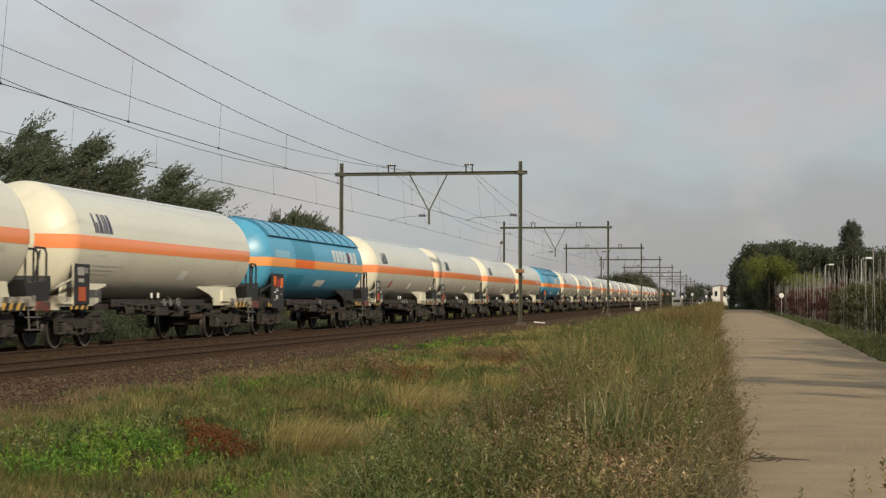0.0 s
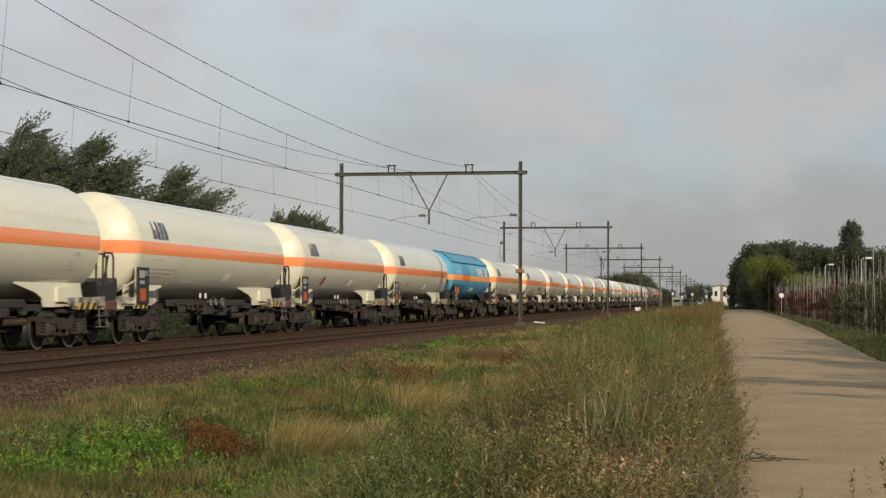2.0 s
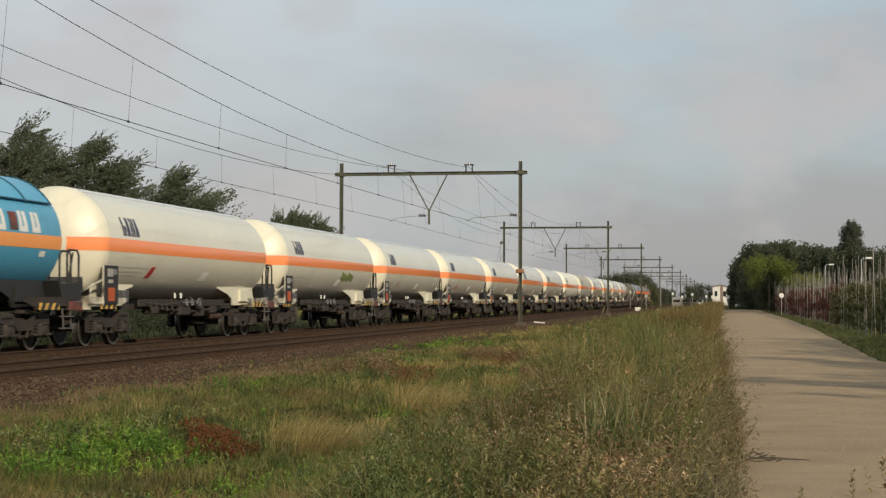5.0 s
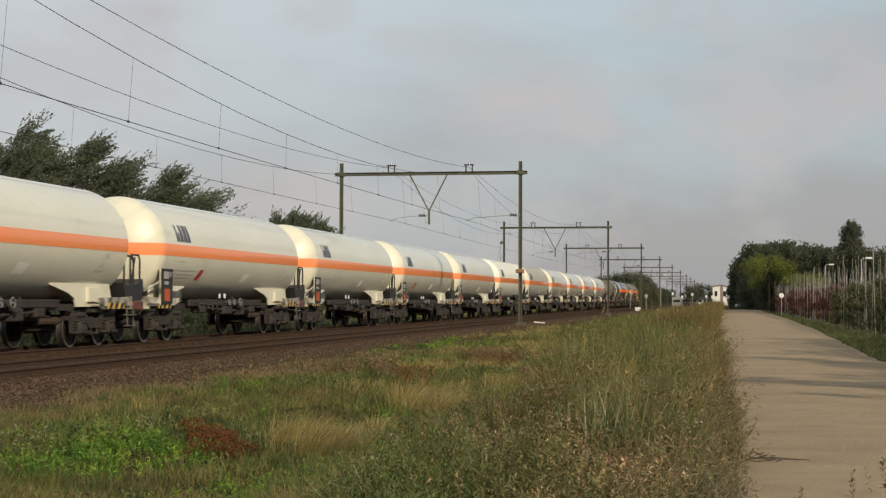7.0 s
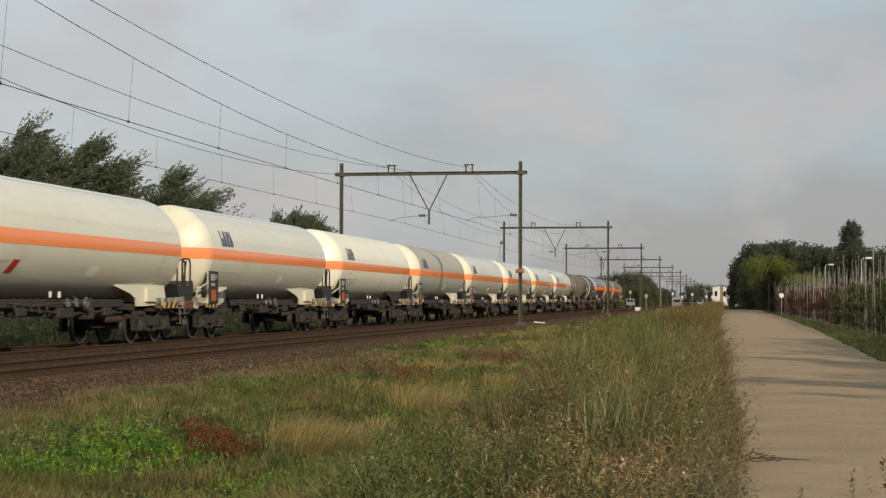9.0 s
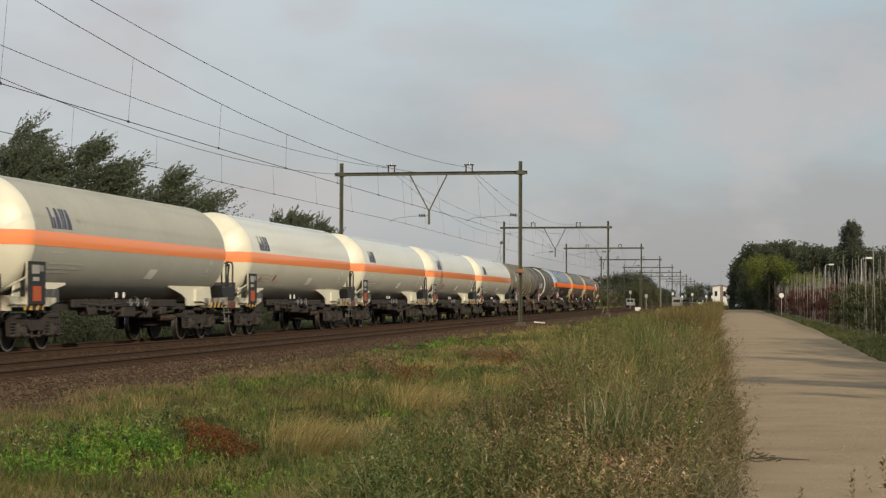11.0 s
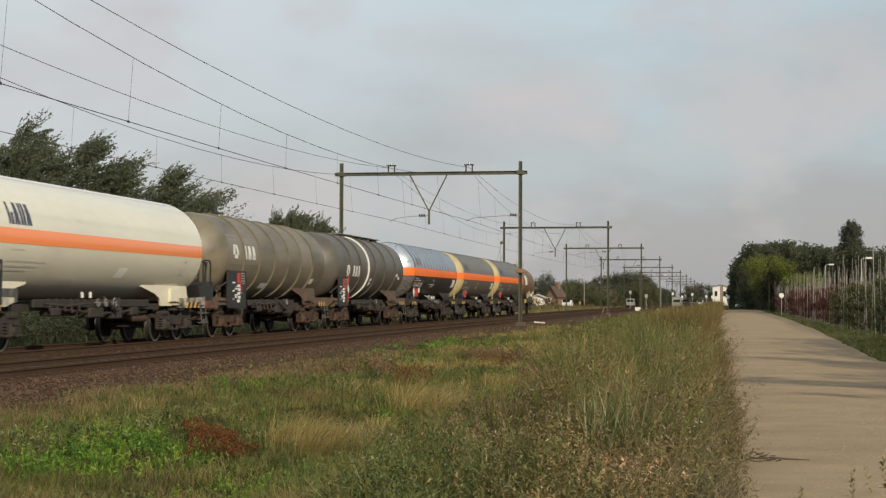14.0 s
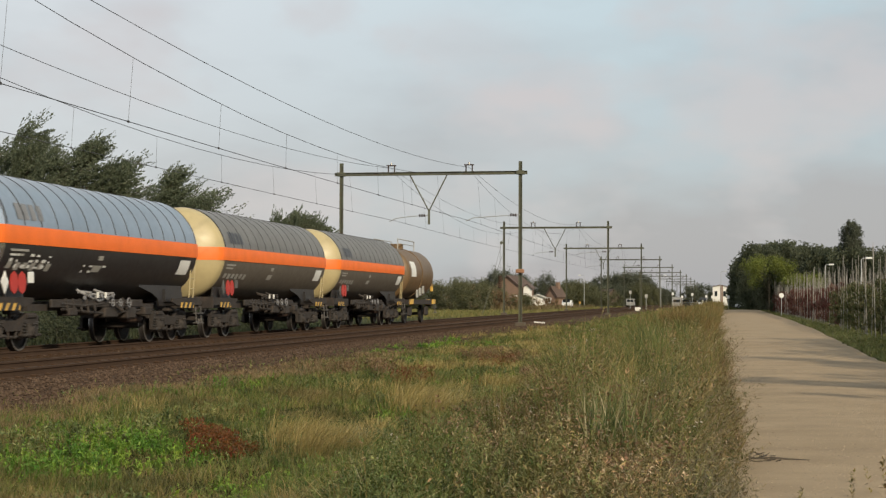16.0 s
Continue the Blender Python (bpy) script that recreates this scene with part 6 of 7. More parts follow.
def build_orchard():
    """Rows of stakes with young fruit trees."""
    rng = random.Random(12)
    bm = bmesh.new()
    rod(bm, (0, 0, -0.1), (0, 0, 3.9), 0.015, 7, 0.01)
    pole = tagged(part("orchard_stake", bm, POLE, None), "weathered pale wooden orchard stake", "stake", "orchard stakes")
    first = True
    rest_bm = bmesh.new()
    for row in range(8):
        x = 6.3 + 2.2 * row
        y = 4.0 if row < 3 else 45.0
        while y < 222:
            m = pose(x + rng.uniform(-0.2, 0.2), y, 0, rng.uniform(-2, 2), rng.uniform(-2.2, 2.2), 0) @ Matrix.Diagonal((1, 1, rng.uniform(0.75, 1.03), 1))
            if row < 2 and 40 < y < 185:
                if first:
                    pole.matrix_basis, first = pose(x, y, 0, 1, 1, 0), False
                else:
                    copy_thing(pole, m)
            else:
                rod(rest_bm, m @ Vector((0, 0, -0.1)), m @ Vector((0, 0, 3.9)), 0.019, 5, 0.013)
            y += (1.25 if row < 2 else 1.9) * rng.uniform(0.6, 1.4)
    slim_tree = build_tree("slim_tree", "slim young tree at the orchard's edge", 5.0, 0.8, 0.07, 6000, ORCHARD_LEAF, 53, low=0.12, clumps=30, group="slim young trees", trunk_r=0.06)
    set_tree(slim_tree, 6.2, 23.6)
    copy_thing(slim_tree, pose(6.2, 35.0, 0, 0, 0, 140) @ Matrix.Diagonal((1.0, 1.0, 0.98, 1)))
    for y, s in ((41.5, 0.72), (45.0, 0.66), (49.5, 0.8), (53.0, 0.7), (57.5, 0.76)):
        copy_thing(slim_tree, pose(6.3, y, 0, 0, 0, 50 * y) @ Matrix.Diagonal((0.45, 0.45, s, 1)))
    tagged(part("orchard_stakes", rest_bm, POLE, None), "further rows of pale wooden orchard stakes", "stake", kind="stuff")
    red = build_tree("fruit_tree", "young fruit tree with reddish leaves tied to stakes", 2.3, 0.6, 0.06, 1900, RED_LEAF, 51, low=0.1, clumps=20, group="young fruit trees", trunk_r=0.03, tuft=0.3, spread=0.8)
    green = build_tree("fruit_tree", "young fruit tree with dull green leaves", 2.15, 0.7, 0.065, 1700, ORCHARD_DARK, 52, low=0.08, clumps=22, group="young fruit trees", trunk_r=0.03, tuft=0.3, spread=0.8)
    set_tree(red, 6.75, 100)
    set_tree(green, 6.75, 61)
    for i in range(38):
        s = rng.uniform(1.1, 1.8)
        copy_thing(green, pose(6.5 + rng.uniform(-0.3, 0.5), 11.0 + 1.3 * i, 0, 0, 0, rng.uniform(0, 360)) @ Matrix.Diagonal((0.9, 0.9, s, 1)))
    for row in range(4):
        y = 60.0 if row == 0 else 52.0 + 6 * row
        while y < 220:
            src = green if y < 92 + rng.uniform(-6, 6) else red
            if not (row == 0 and abs(y - 61) < 0.8):
                s = rng.uniform(0.75, 1.15)
                copy_thing(src, pose(6.75 + 2.2 * row + rng.uniform(-0.2, 0.2), y, 0, 0, 0, rng.uniform(0, 360)) @ Matrix.Diagonal((s, s, s, 1)))
            y += (2.0 if y < 92 else 1.5) if row == 0 else 2.6


# ---- grass ----
def scatter(n, y_range, x_range, power, rs):
    y = y_range[0] + (y_range[1] - y_range[0]) * rs.rand(n) ** power
    x = rs.uniform(x_range[0], x_range[1], n)
    if -0.6 < x_range[1] < 0.5:
        x = x - 0.55 * np.clip((y - 16.0) / 34.0, 0, 1)
    return x, y


def rest(x, y):
    return np.stack([x, y, ground_height(x, y) - 0.02], 1)


def clump_noise(x, y, f, seed):
    rs = np.random.RandomState(seed)
    v = np.zeros(len(x))
    for i in range(5):
        a = rs.rand() * 6.28
        g = f * (0.6 + 0.9 * rs.rand())
        v += np.sin((x * math.cos(a) + y * 0.55 * math.sin(a)) * g + rs.rand() * 6.28)
    return v / 5


def in_view(x, y, border=True):
    """The verge that lies before the camera; growth thins out towards the ballast."""
    ok = x > -0.52 * y - 1.0
    if border:
        thin = (x > -10.0) & (x < -7.85 + 0.45 * clump_noise(x, y, 1.9, 95))
        ok &= ~thin | (np.mod(np.sin(x * 127.1 + y * 311.7) * 43758.5, 1.0) < 0.1)
    return ok


def plants(name, label, x, y, h, per, length, mat, rs, wind, droop=0.15, width=0.16, stem=None):
    """Upright herbs: thin stems with lance leaves all the way up."""
    n = len(x)
    base = rest(x, y)
    lean = rs.normal(size=(n, 2)) * 0.16 + wind
    tagged(blades_mesh(name + "_stems", base, h, np.maximum(0.006, 0.0004 * y), lean, stem or mat), "thin stems of " + label, "weeds", kind="stuff")
    t = rs.uniform(0.12, 1.0, (n, per))
    p = np.stack([base[:, None, 0] + lean[:, None, 0] * h[:, None] * t ** 1.5, base[:, None, 1] + lean[:, None, 1] * h[:, None] * t ** 1.5, base[:, None, 2] + h[:, None] * t * 0.97], -1).reshape(-1, 3)
    m = len(p)
    a = rs.rand(m) * 6.283
    up = rs.uniform(0.2, 2.3, m) - droop
    d = np.stack([np.cos(a), np.sin(a), up], 1)
    d /= np.linalg.norm(d, axis=1)[:, None]
    e = np.stack([-np.sin(a), np.cos(a), rs.normal(size=m) * 0.5], 1)
    s = (length * rs.uniform(0.55, 1.35, m) * (1.25 - 0.6 * t.reshape(-1)) * np.maximum(1.0, p[:, 1] / 26.0) ** 0.7)[:, None]
    q = np.stack([p, p + 0.45 * d * s + width * e * s, p + d * s - np.array([0, 0, 0.18]) * s, p + 0.45 * d * s - width * e * s], 1)
    tagged(quads_mesh(name, q, mat), label, "weeds", kind="stuff")
    return base + np.stack([lean[:, 0] * h, lean[:, 1] * h, h], 1)


def build_grass():
    rs = np.random.RandomState(21)
    wind = np.array([0.04, 0.06])

    def grow(name, n, yr, xr, power, h, hv, w, mat, label, lean=0.35, keep=None, min_w=0.0004, bend=0.0):
        x, y = scatter(n, yr, xr, power, rs)
        ok = in_view(x, y, name != "dry_border_grass")
        if keep is not None:
            ok &= keep(x, y)
        x, y = x[ok], y[ok]
        m = len(x)
        d = np.hypot(x, y)
        hh = h(x, y) * rs.uniform(1 - hv, 1 + hv, m)
        ww = np.maximum(w, d * min_w) * rs.uniform(0.7, 1.3, m)
        ln = rs.normal(size=(m, 2)) * lean + wind + np.array([bend, 0.0])
        tagged(blades_mesh(name, rest(x, y), hh, ww, ln, mat), label, "grass", kind="stuff")

    def low_h(x, y):
        return np.maximum(0.03, 0.09 + 0.06 * clump_noise(x, y, 2.6, 3) + 0.07 * clump_noise(x, y, 8.0, 4) + 0.05 * clump_noise(x, y, 17.0, 44)) + 0.16 * np.clip((x + 4.0) / 1.4, 0, 1)

    def tall_h(x, y):
        h = np.interp(y, [8, 11, 15, 22, 60, 260], [0.62, 0.77, 0.92, 1.02, 1.04, 1.08])
        edge = np.clip((x + 3.3) / 1.25, 0.22, 1) * np.clip((0.35 - x) / 0.6, 0.55, 1)
        return h * edge * np.maximum(0.4, 0.8 + 0.42 * clump_noise(x, y, 1.7, 5) + 0.45 * clump_noise(x, y, 5.0, 6))

    # short sward
    grow("meadow_grass", 225000, (10.5, 60), (-9.9, -2.2), 1.7, low_h, 0.6, 0.0055, GRASS_LOW, "rough short green and straw-coloured meadow grass", 0.75)
    grow("meadow_grass", 50000, (50, 270), (-9.9, -2.0), 1.4, lambda x, y: low_h(x, y) + 0.06, 0.5, 0.006, GRASS_LOW, "rough meadow grass further along the verge", 0.6)

    grow("dry_border_grass", 42000, (14, 70), (-8.8, -6.9), 1.5, lambda x, y: 0.08 + 0 * x, 0.6, 0.006, DRY_GRASS, "thin dry brown grass at the foot of the ballast", 0.7, keep=lambda x, y: clump_noise(x, y, 1.4, 91) > (-x - 9.6) * -0.5 - 0.3)
    grow("dry_border_grass", 26000, (14, 40), (-8.75, -7.35), 1.5, lambda x, y: 0.1 + 0 * x, 0.6, 0.005, STRAW_BROWN, "pale brown dead grass along the foot of the ballast", 0.7, keep=lambda x, y: clump_noise(x, y, 1.7, 92) > -0.35 + 0.9 * np.clip(-x - 8.2, 0, 1))
    # arching tufts
    def tufts(name, n, yr, xr, blades, h, spread, mat, label, keep, bend=0.25):
        x, y = scatter(n, yr, xr, 1.5, rs)
        ok = in_view(x, y) & keep(x, y)
        x, y = np.repeat(x[ok], blades), np.repeat(y[ok], blades)
        m = len(x)
        a, q = rs.rand(m) * 6.283, np.abs(rs.normal(size=m))
        hh = h * rs.uniform(0.5, 1.3, m)
        ln = np.stack([np.cos(a), np.sin(a)], 1) * (0.25 + 0.55 * q[:, None]) + np.array([bend, 0.0])
        tagged(blades_mesh(name, rest(x + np.cos(a) * spread * q, y + np.sin(a) * spread * q), hh, np.maximum(0.0045, y * 0.00033) * rs.uniform(0.7, 1.3, m), ln, mat), label, "grass", kind="stuff")

    tufts("straw_tufts", 2600, (11.3, 75), (-9.0, -2.4), 24, 0.24, 0.05, STRAW, "arching straw-coloured grass tufts", lambda x, y: clump_noise(x, y, 1.2, 8) > 0.2)
    tufts("green_tufts", 2600, (11.3, 80), (-9.4, -2.4), 22, 0.2, 0.05, GRASS_LOW, "arching green grass tufts", lambda x, y: clump_noise(x, y, 1.5, 9) > 0.05)
    for sx, sy, r, n in ((-4.3, 22.0, 0.55, 60), (-3.8, 20.6, 0.5, 36), (-4.3, 15.8, 0.42, 55), (-3.9, 15.2, 0.4, 40), (-3.6, 26.5, 0.6, 26)):
        tufts("straw_mat", int(1.5 * n), (sy - 1.6 * r, sy + 1.6 * r), (sx - r, sx + r), 34, 0.36, 0.12, STRAW, "pale mat of lodged straw grass", lambda x, y: ((x - sx) / r) ** 2 + ((y - sy) / (1.6 * r)) ** 2 < rs.uniform(0.3, 1.1, len(x)), 0.85)
    # tall growth along the road: herbs, withered stalks, grasses
    def clumped(n, yr, xr, power, per, sigma):
        cx, cy = scatter(n, yr, xr, power, rs)
        f = rs.uniform(0.55, 1.25, n)
        x, y = np.repeat(cx, per) + rs.normal(size=n * per) * sigma, np.repeat(cy, per) + rs.normal(size=n * per) * sigma * 1.3
        ox, oy = x - np.repeat(cx, per), y - np.repeat(cy, per)
        f = np.repeat(f, per) * (1.0 - 0.4 * np.minimum(1.0, (ox ** 2 + oy ** 2) / (2.0 * sigma) ** 2))
        return np.minimum(x, xr[1] + 0.05), y, f, np.stack([ox, oy], 1)

    def stand(name, label, n, per_clump, leaves, length, width, mat, low, high, xr=(-3.0, 0.0), droop=0.15, sigma=0.13, lift=1.0, side=0.0, sel=None, yr=(8.0, 62), splay=1.5):
        x, y, f, out = clumped(n, yr, xr, 1.7, per_clump, sigma)
        zone = 1.3 * clump_noise(x, y, 1.2, 71) + 0.6 * clump_noise(x, y, 3.4, 72) - 0.6 * np.clip((-x - 1.6) / 0.8, 0, 1) + 0.35 * np.clip((14.0 - y) / 3.0, 0, 1) * (x > -1.6) - 0.3 * np.clip((y - 15.0) / 4.0, 0, 1) * np.clip((46.0 - y) / 10.0, 0, 1)
        ok = (zone > low) & (zone < high) & (sel(x, y) if sel else x < 9)
        x, y, f, out = x[ok], y[ok], f[ok], out[ok]
        return plants(name, label, x, y, lift * tall_h(x, y) * f * rs.uniform(0.75, 1.1, len(x)), leaves, length, mat, rs, wind + np.array([side, 0.0]) + out * splay, droop, width, GRASS_TALL)

    def near_mix(x, y):
        return x + 0.85 - 0.45 * clump_noise(x, y, 2.1, 73)

    stand("green_herbs", "leafy grey-green herbs in the tall verge", 400, 13, 42, 0.056, 0.085, HERB, -3, 3, (-2.9, -0.4), 0.2, sel=lambda x, y: (near_mix(x, y) < 0) | (np.mod(np.sin(x * 91.7) * 4375.5, 1.0) < 0.3), yr=(7.6, 15.5))
    stand("dark_herbs", "dark green lance-leaved herbs in the tall verge, self-shade in the colour", 330, 13, 40, 0.062, 0.075, HERB_SHADED, -3, 0.3, (-3.2, -1.3), yr=(8.0, 22))
    stand("browned_herbs", "fading herbs with browned leaves in the tall verge", 270, 12, 38, 0.048, 0.075, WITHERED, -3, 3, (-1.4, -0.3), 0.4, sel=lambda x, y: near_mix(x, y) > -0.12, yr=(7.6, 15.5))
    stand("green_herbs", "leafy grey-green herbs among the long grass", 230, 8, 34, 0.042, 0.08, HERB, -3, 0.2, (-2.9, -0.4), 0.2, yr=(15, 60))
    stand("russet_herbs", "russet withered herbs in the tall verge", 110, 7, 26, 0.045, 0.1, SEED, 0.0, 0.35, droop=0.3)
    stand("russet_edge_herbs", "russet feathery herbs at the road's edge", 120, 16, 28, 0.07, 0.06, SEED, -3, 3, (-0.6, -0.03), 0.3, 0.17, 0.95, 0.1, yr=(15, 60), splay=2.2)

    # long grass in tufts that bend together with the wind
    def sward(name, label, n, blades, yr, xr, lift, mat, spread, out, side=0.0, sel=None, width=0.006, sway=0.6):
        cx, cy = scatter(n, yr, xr, 1.7, rs)
        if sel is not None:
            ok = sel(cx, cy)
            cx, cy = cx[ok], cy[ok]
        n = len(cx)
        tall = lift * np.maximum(0.22, tall_h(cx, cy)) * rs.uniform(0.65, 1.2, n)
        bx = 0.1 + side + sway * clump_noise(cx, cy, 1.9, 51) + rs.normal(size=n) * 0.1
        by = 0.3 * clump_noise(cx, cy, 2.3, 52) + rs.normal(size=n) * 0.1
        x, y = np.repeat(cx, blades), np.repeat(cy, blades)
        m = len(x)
        a, q = rs.rand(m) * 6.283, np.abs(rs.normal(size=m))
        h = np.repeat(tall, blades) * rs.uniform(0.45, 1.15, m)
        ln = np.stack([np.repeat(bx, blades) + np.cos(a) * out * q, np.repeat(by, blades) + np.sin(a) * out * q], 1)
        w = np.maximum(width, y * 0.00036) * rs.uniform(0.6, 1.3, m)
        tagged(blades_mesh(name, rest(x + np.cos(a) * spread * q, y + np.sin(a) * spread * q), h, w, ln, mat), label, "grass", kind="stuff")

    sward("green_verge_grass", "long green grass bending in the tall verge", 1500, 24, (12.5, 62), (-3.0, -0.42), 1.02, GRASS_GREEN, 0.06, 0.2, width=0.0075)
    sward("green_verge_grass", "single tufts of long grass among the herbs", 130, 16, (8, 13), (-2.6, -0.4), 0.95, GRASS_TALL, 0.05, 0.25)
    sward("olive_verge_grass", "long olive and straw grass bending in the tall verge", 700, 24, (14, 62), (-3.1, -0.1), 1.02, GRASS_TALL, 0.07, 0.24)
    sward("lush_low_grass", "dark green grass before the tall verge", 420, 30, (10.5, 17), (-3.6, -1.7), 0.75, GRASS_GREEN, 0.08, 0.3)
    sward("overhanging_grass", "grey-olive grass arching over the road's edge", 340, 11, (8, 45), (-0.75, 0.0), 0.92, FEATHER, 0.06, 0.45, 0.05, width=0.009, sway=0.3)
    sward("russet_overhang", "russet grass arching over the road's edge", 150, 14, (15, 62), (-0.7, 0.0), 0.85, DRY_GRASS, 0.06, 0.3, 0.0, width=0.007, sway=0.2)
    # plumed stalks
    x, y = scatter(380, (13, 50), (-2.9, -0.3), 1.4, rs)
    top_h = tall_h(x, y) * rs.uniform(0.95, 1.3, len(x))
    ln = np.stack([0.18 + 0.3 * clump_noise(x, y, 1.9, 51), rs.normal(size=len(x)) * 0.15], 1)
    tagged(blades_mesh("plume_stalks", rest(x, y), top_h, np.maximum(0.004, y * 0.00026), ln, STRAW), "thin stalks of plumed grass", "grass", kind="stuff")
    tops = rest(x, y) + np.stack([ln[:, 0] * top_h, ln[:, 1] * top_h, top_h * (1 - 0.25 * np.hypot(ln[:, 0], ln[:, 1]))], 1)
    back = np.stack([ln[:, 0] * 1.3, ln[:, 1] * 1.3, np.full(len(x), 0.8)], 1)
    k = 12
    u = rs.rand(len(x) * k, 1)
    c = np.repeat(tops, k, 0) - np.repeat(back, k, 0) * u * 0.2 + rs.normal(size=(len(x) * k, 3)) * 0.012 * (0.3 + u)
    tagged(quads_mesh("plumes", leaf_quads(c, 0.022, rs, 0.0, np.repeat(back, k, 0)), FEATHER), "pale feathery grass plumes", "grass", kind="stuff")
    # dense browned clumps
    for sx, sy, r, mat in ((-1.6, 12.7, 0.22, SEED), (-0.75, 10.0, 0.3, WITHERED), (-1.3, 11.2, 0.2, WITHERED), (-1.9, 14.9, 0.3, SEED), (-2.5, 17.5, 0.35, SEED), (-0.8, 11.6, 0.28, WITHERED), (-1.15, 9.6, 0.25, WITHERED)):
        n = int(620 * r)
        x, y = sx + rs.normal(size=n) * r, sy + rs.normal(size=n) * r * 1.3
        plants("browned_clump", "dense clump of browned herbs in the tall verge", x, y, np.maximum(0.25, tall_h(x, y)) * rs.uniform(0.85, 1.2, n), 36, 0.062, mat, rs, wind, 0.35, 0.085, GRASS_TALL)
    # feathery growth that leans out over the road's edge
    stand("feathery_herbs", "grey-olive feathery herbs leaning over the road's edge", 260, 16, 30, 0.085, 0.06, FEATHER, -3, 3, (-0.7, -0.03), 0.3, 0.17, 0.95, 0.05, splay=2.4)
    x, y = scatter(600, (10.2, 20), (-2.6, -0.2), 1.4, rs)
    tip = plants("withered_herbs", "brown withered stalks in the tall verge", x, y, tall_h(x, y) * rs.uniform(0.7, 1.2, len(x)), 12, 0.06, WITHERED, rs, wind, 0.3, 0.1, GRASS_TALL)
    pick = clump_noise(tip[:, 0], tip[:, 1], 2.0, 36) > 0.0
    tip = tip[pick]
    k = 10
    c = np.repeat(tip, k, 0) + rs.normal(size=(len(tip) * k, 3)) * np.array([0.035, 0.035, 0.055])
    tagged(quads_mesh("seed_heads", leaf_quads(c, 0.017, rs), SEED), "brown feathery seed heads", "weeds", kind="stuff")
    grow("verge_grass", 9000, (14, 55), (-3.2, 0.05), 1.4, lambda x, y: tall_h(x, y) * 0.85, 0.6, 0.007, GRASS_TALL, "tall unmown brownish grass along the road", 0.65)
    grow("verge_grass", 75000, (50, 265), (-3.3, 0.1), 1.5, lambda x, y: tall_h(x, y) * 1.05, 0.4, 0.007, FAR_VERGE, "tall unmown grass further along the road", 0.28)
    tufts("reed_clumps", 50, (12, 54), (-2.8, -0.45), 46, 0.95, 0.07, GRASS_TALL, "clumps of long strap-leaved grass", lambda x, y: x < 9)
    tufts("reed_clumps", 5, (18.6, 20.2), (-1.7, -1.05), 50, 1.0, 0.07, STRAW, "clump of bleached strap-leaved grass", lambda x, y: x < 9)
    x, y = scatter(4500, (55, 260), (-3.3, 0.1), 1.3, rs)
    plants("far_herbs", "olive herbs further along the verge", x, y, tall_h(x, y) * rs.uniform(0.7, 1.2, len(x)), 14, 0.035, FAR_HERB, rs, wind)
    # wiry strands through the herbs
    x, y = scatter(2400, (8, 18), (-3.0, -0.1), 1.3, rs)
    tagged(blades_mesh("wiry_strands", rest(x, y), np.maximum(0.3, tall_h(x, y)) * rs.uniform(0.75, 1.15, len(x)), rs.uniform(0.004, 0.008, len(x)), rs.normal(size=(len(x), 2)) * 0.45, STRAND), "wiry olive strands among the herbs", "grass", kind="stuff")
    # pale single stalks and a few white flower heads
    x, y = scatter(420, (9, 40), (-3.2, 0.0), 1.3, rs)
    tagged(blades_mesh("pale_stalks", rest(x, y), tall_h(x, y) * rs.uniform(0.9, 1.35, len(x)), np.full(len(x), 0.008), rs.normal(size=(len(x), 2)) * 0.25, STRAW), "bleached single stalks above the herbs", "grass", kind="stuff")
    x, y = scatter(34, (11, 32), (-3.2, 0.0), 1.2, rs)
    c = rest(x, y)
    c[:, 2] += tall_h(x, y) * rs.uniform(0.75, 1.0, len(x))
    c = np.repeat(c, 10, 0) + rs.normal(size=(len(x) * 10, 3)) * 0.018
    tagged(quads_mesh("white_flowers", leaf_quads(c, 0.011, rs), PETAL), "small whitish flower heads", "flowers", kind="stuff")
    grow("far_grass", 22000, (25, 120), (-34, -20.3), 1.2, lambda x, y: 0.3 + 0 * x, 0.5, 0.02, DARK_GRASS, "rank grass beyond the far track, shade put into its colour", 0.4)
    grow("field_grass", 30000, (110, 330), (-50, -20.3), 1.2, lambda x, y: 0.35 + 0 * x, 0.5, 0.04, FIELD_GRASS, "yellowing grass by the farmhouse", 0.5)
    grow("bank_grass", 9000, (205, 300), (-38, -24), 1.0, lambda x, y: 0.75 + 0 * x, 0.5, 0.05, DRY_GRASS, "dry tan grass on the bank by the farmhouse", 0.4, keep=lambda x, y: clump_noise(x, y, 0.5, 97) > -0.1)
    grow("roadside_grass", 60000, (35, 250), (3.8, 9.0), 1.6, lambda x, y: 0.13 + 0 * x, 0.6, 0.008, FRESH_DULL, "green grass strip beside the orchard", 0.6, keep=lambda x, y: x > np.interp(y, [40, 56, 81, 127, 233], [3.9, 4.2, 4.7, 5.15, 5.45]))

    # low leafy weeds scattered through the sward
    x, y = scatter(9000, (10, 48), (-9.2, -2.6), 1.6, rs)
    ok = in_view(x, y) & (clump_noise(x, y, 2.2, 61) > 0.12)
    plants("meadow_weeds", "low leafy weeds among the meadow grass", x[ok], y[ok], rs.uniform(0.07, 0.2, ok.sum()), 12, 0.055, HERB, rs, wind, 0.3, 0.16)
    x, y = scatter(5000, (10, 48), (-9.2, -2.6), 1.6, rs)
    ok = in_view(x, y) & (clump_noise(x, y, 1.7, 62) > 0.3)
    plants("green_meadow_weeds", "bright green low weeds among the meadow grass", x[ok], y[ok], rs.uniform(0.06, 0.16, ok.sum()), 12, 0.05, FRESH, rs, wind, 0.3, 0.17)

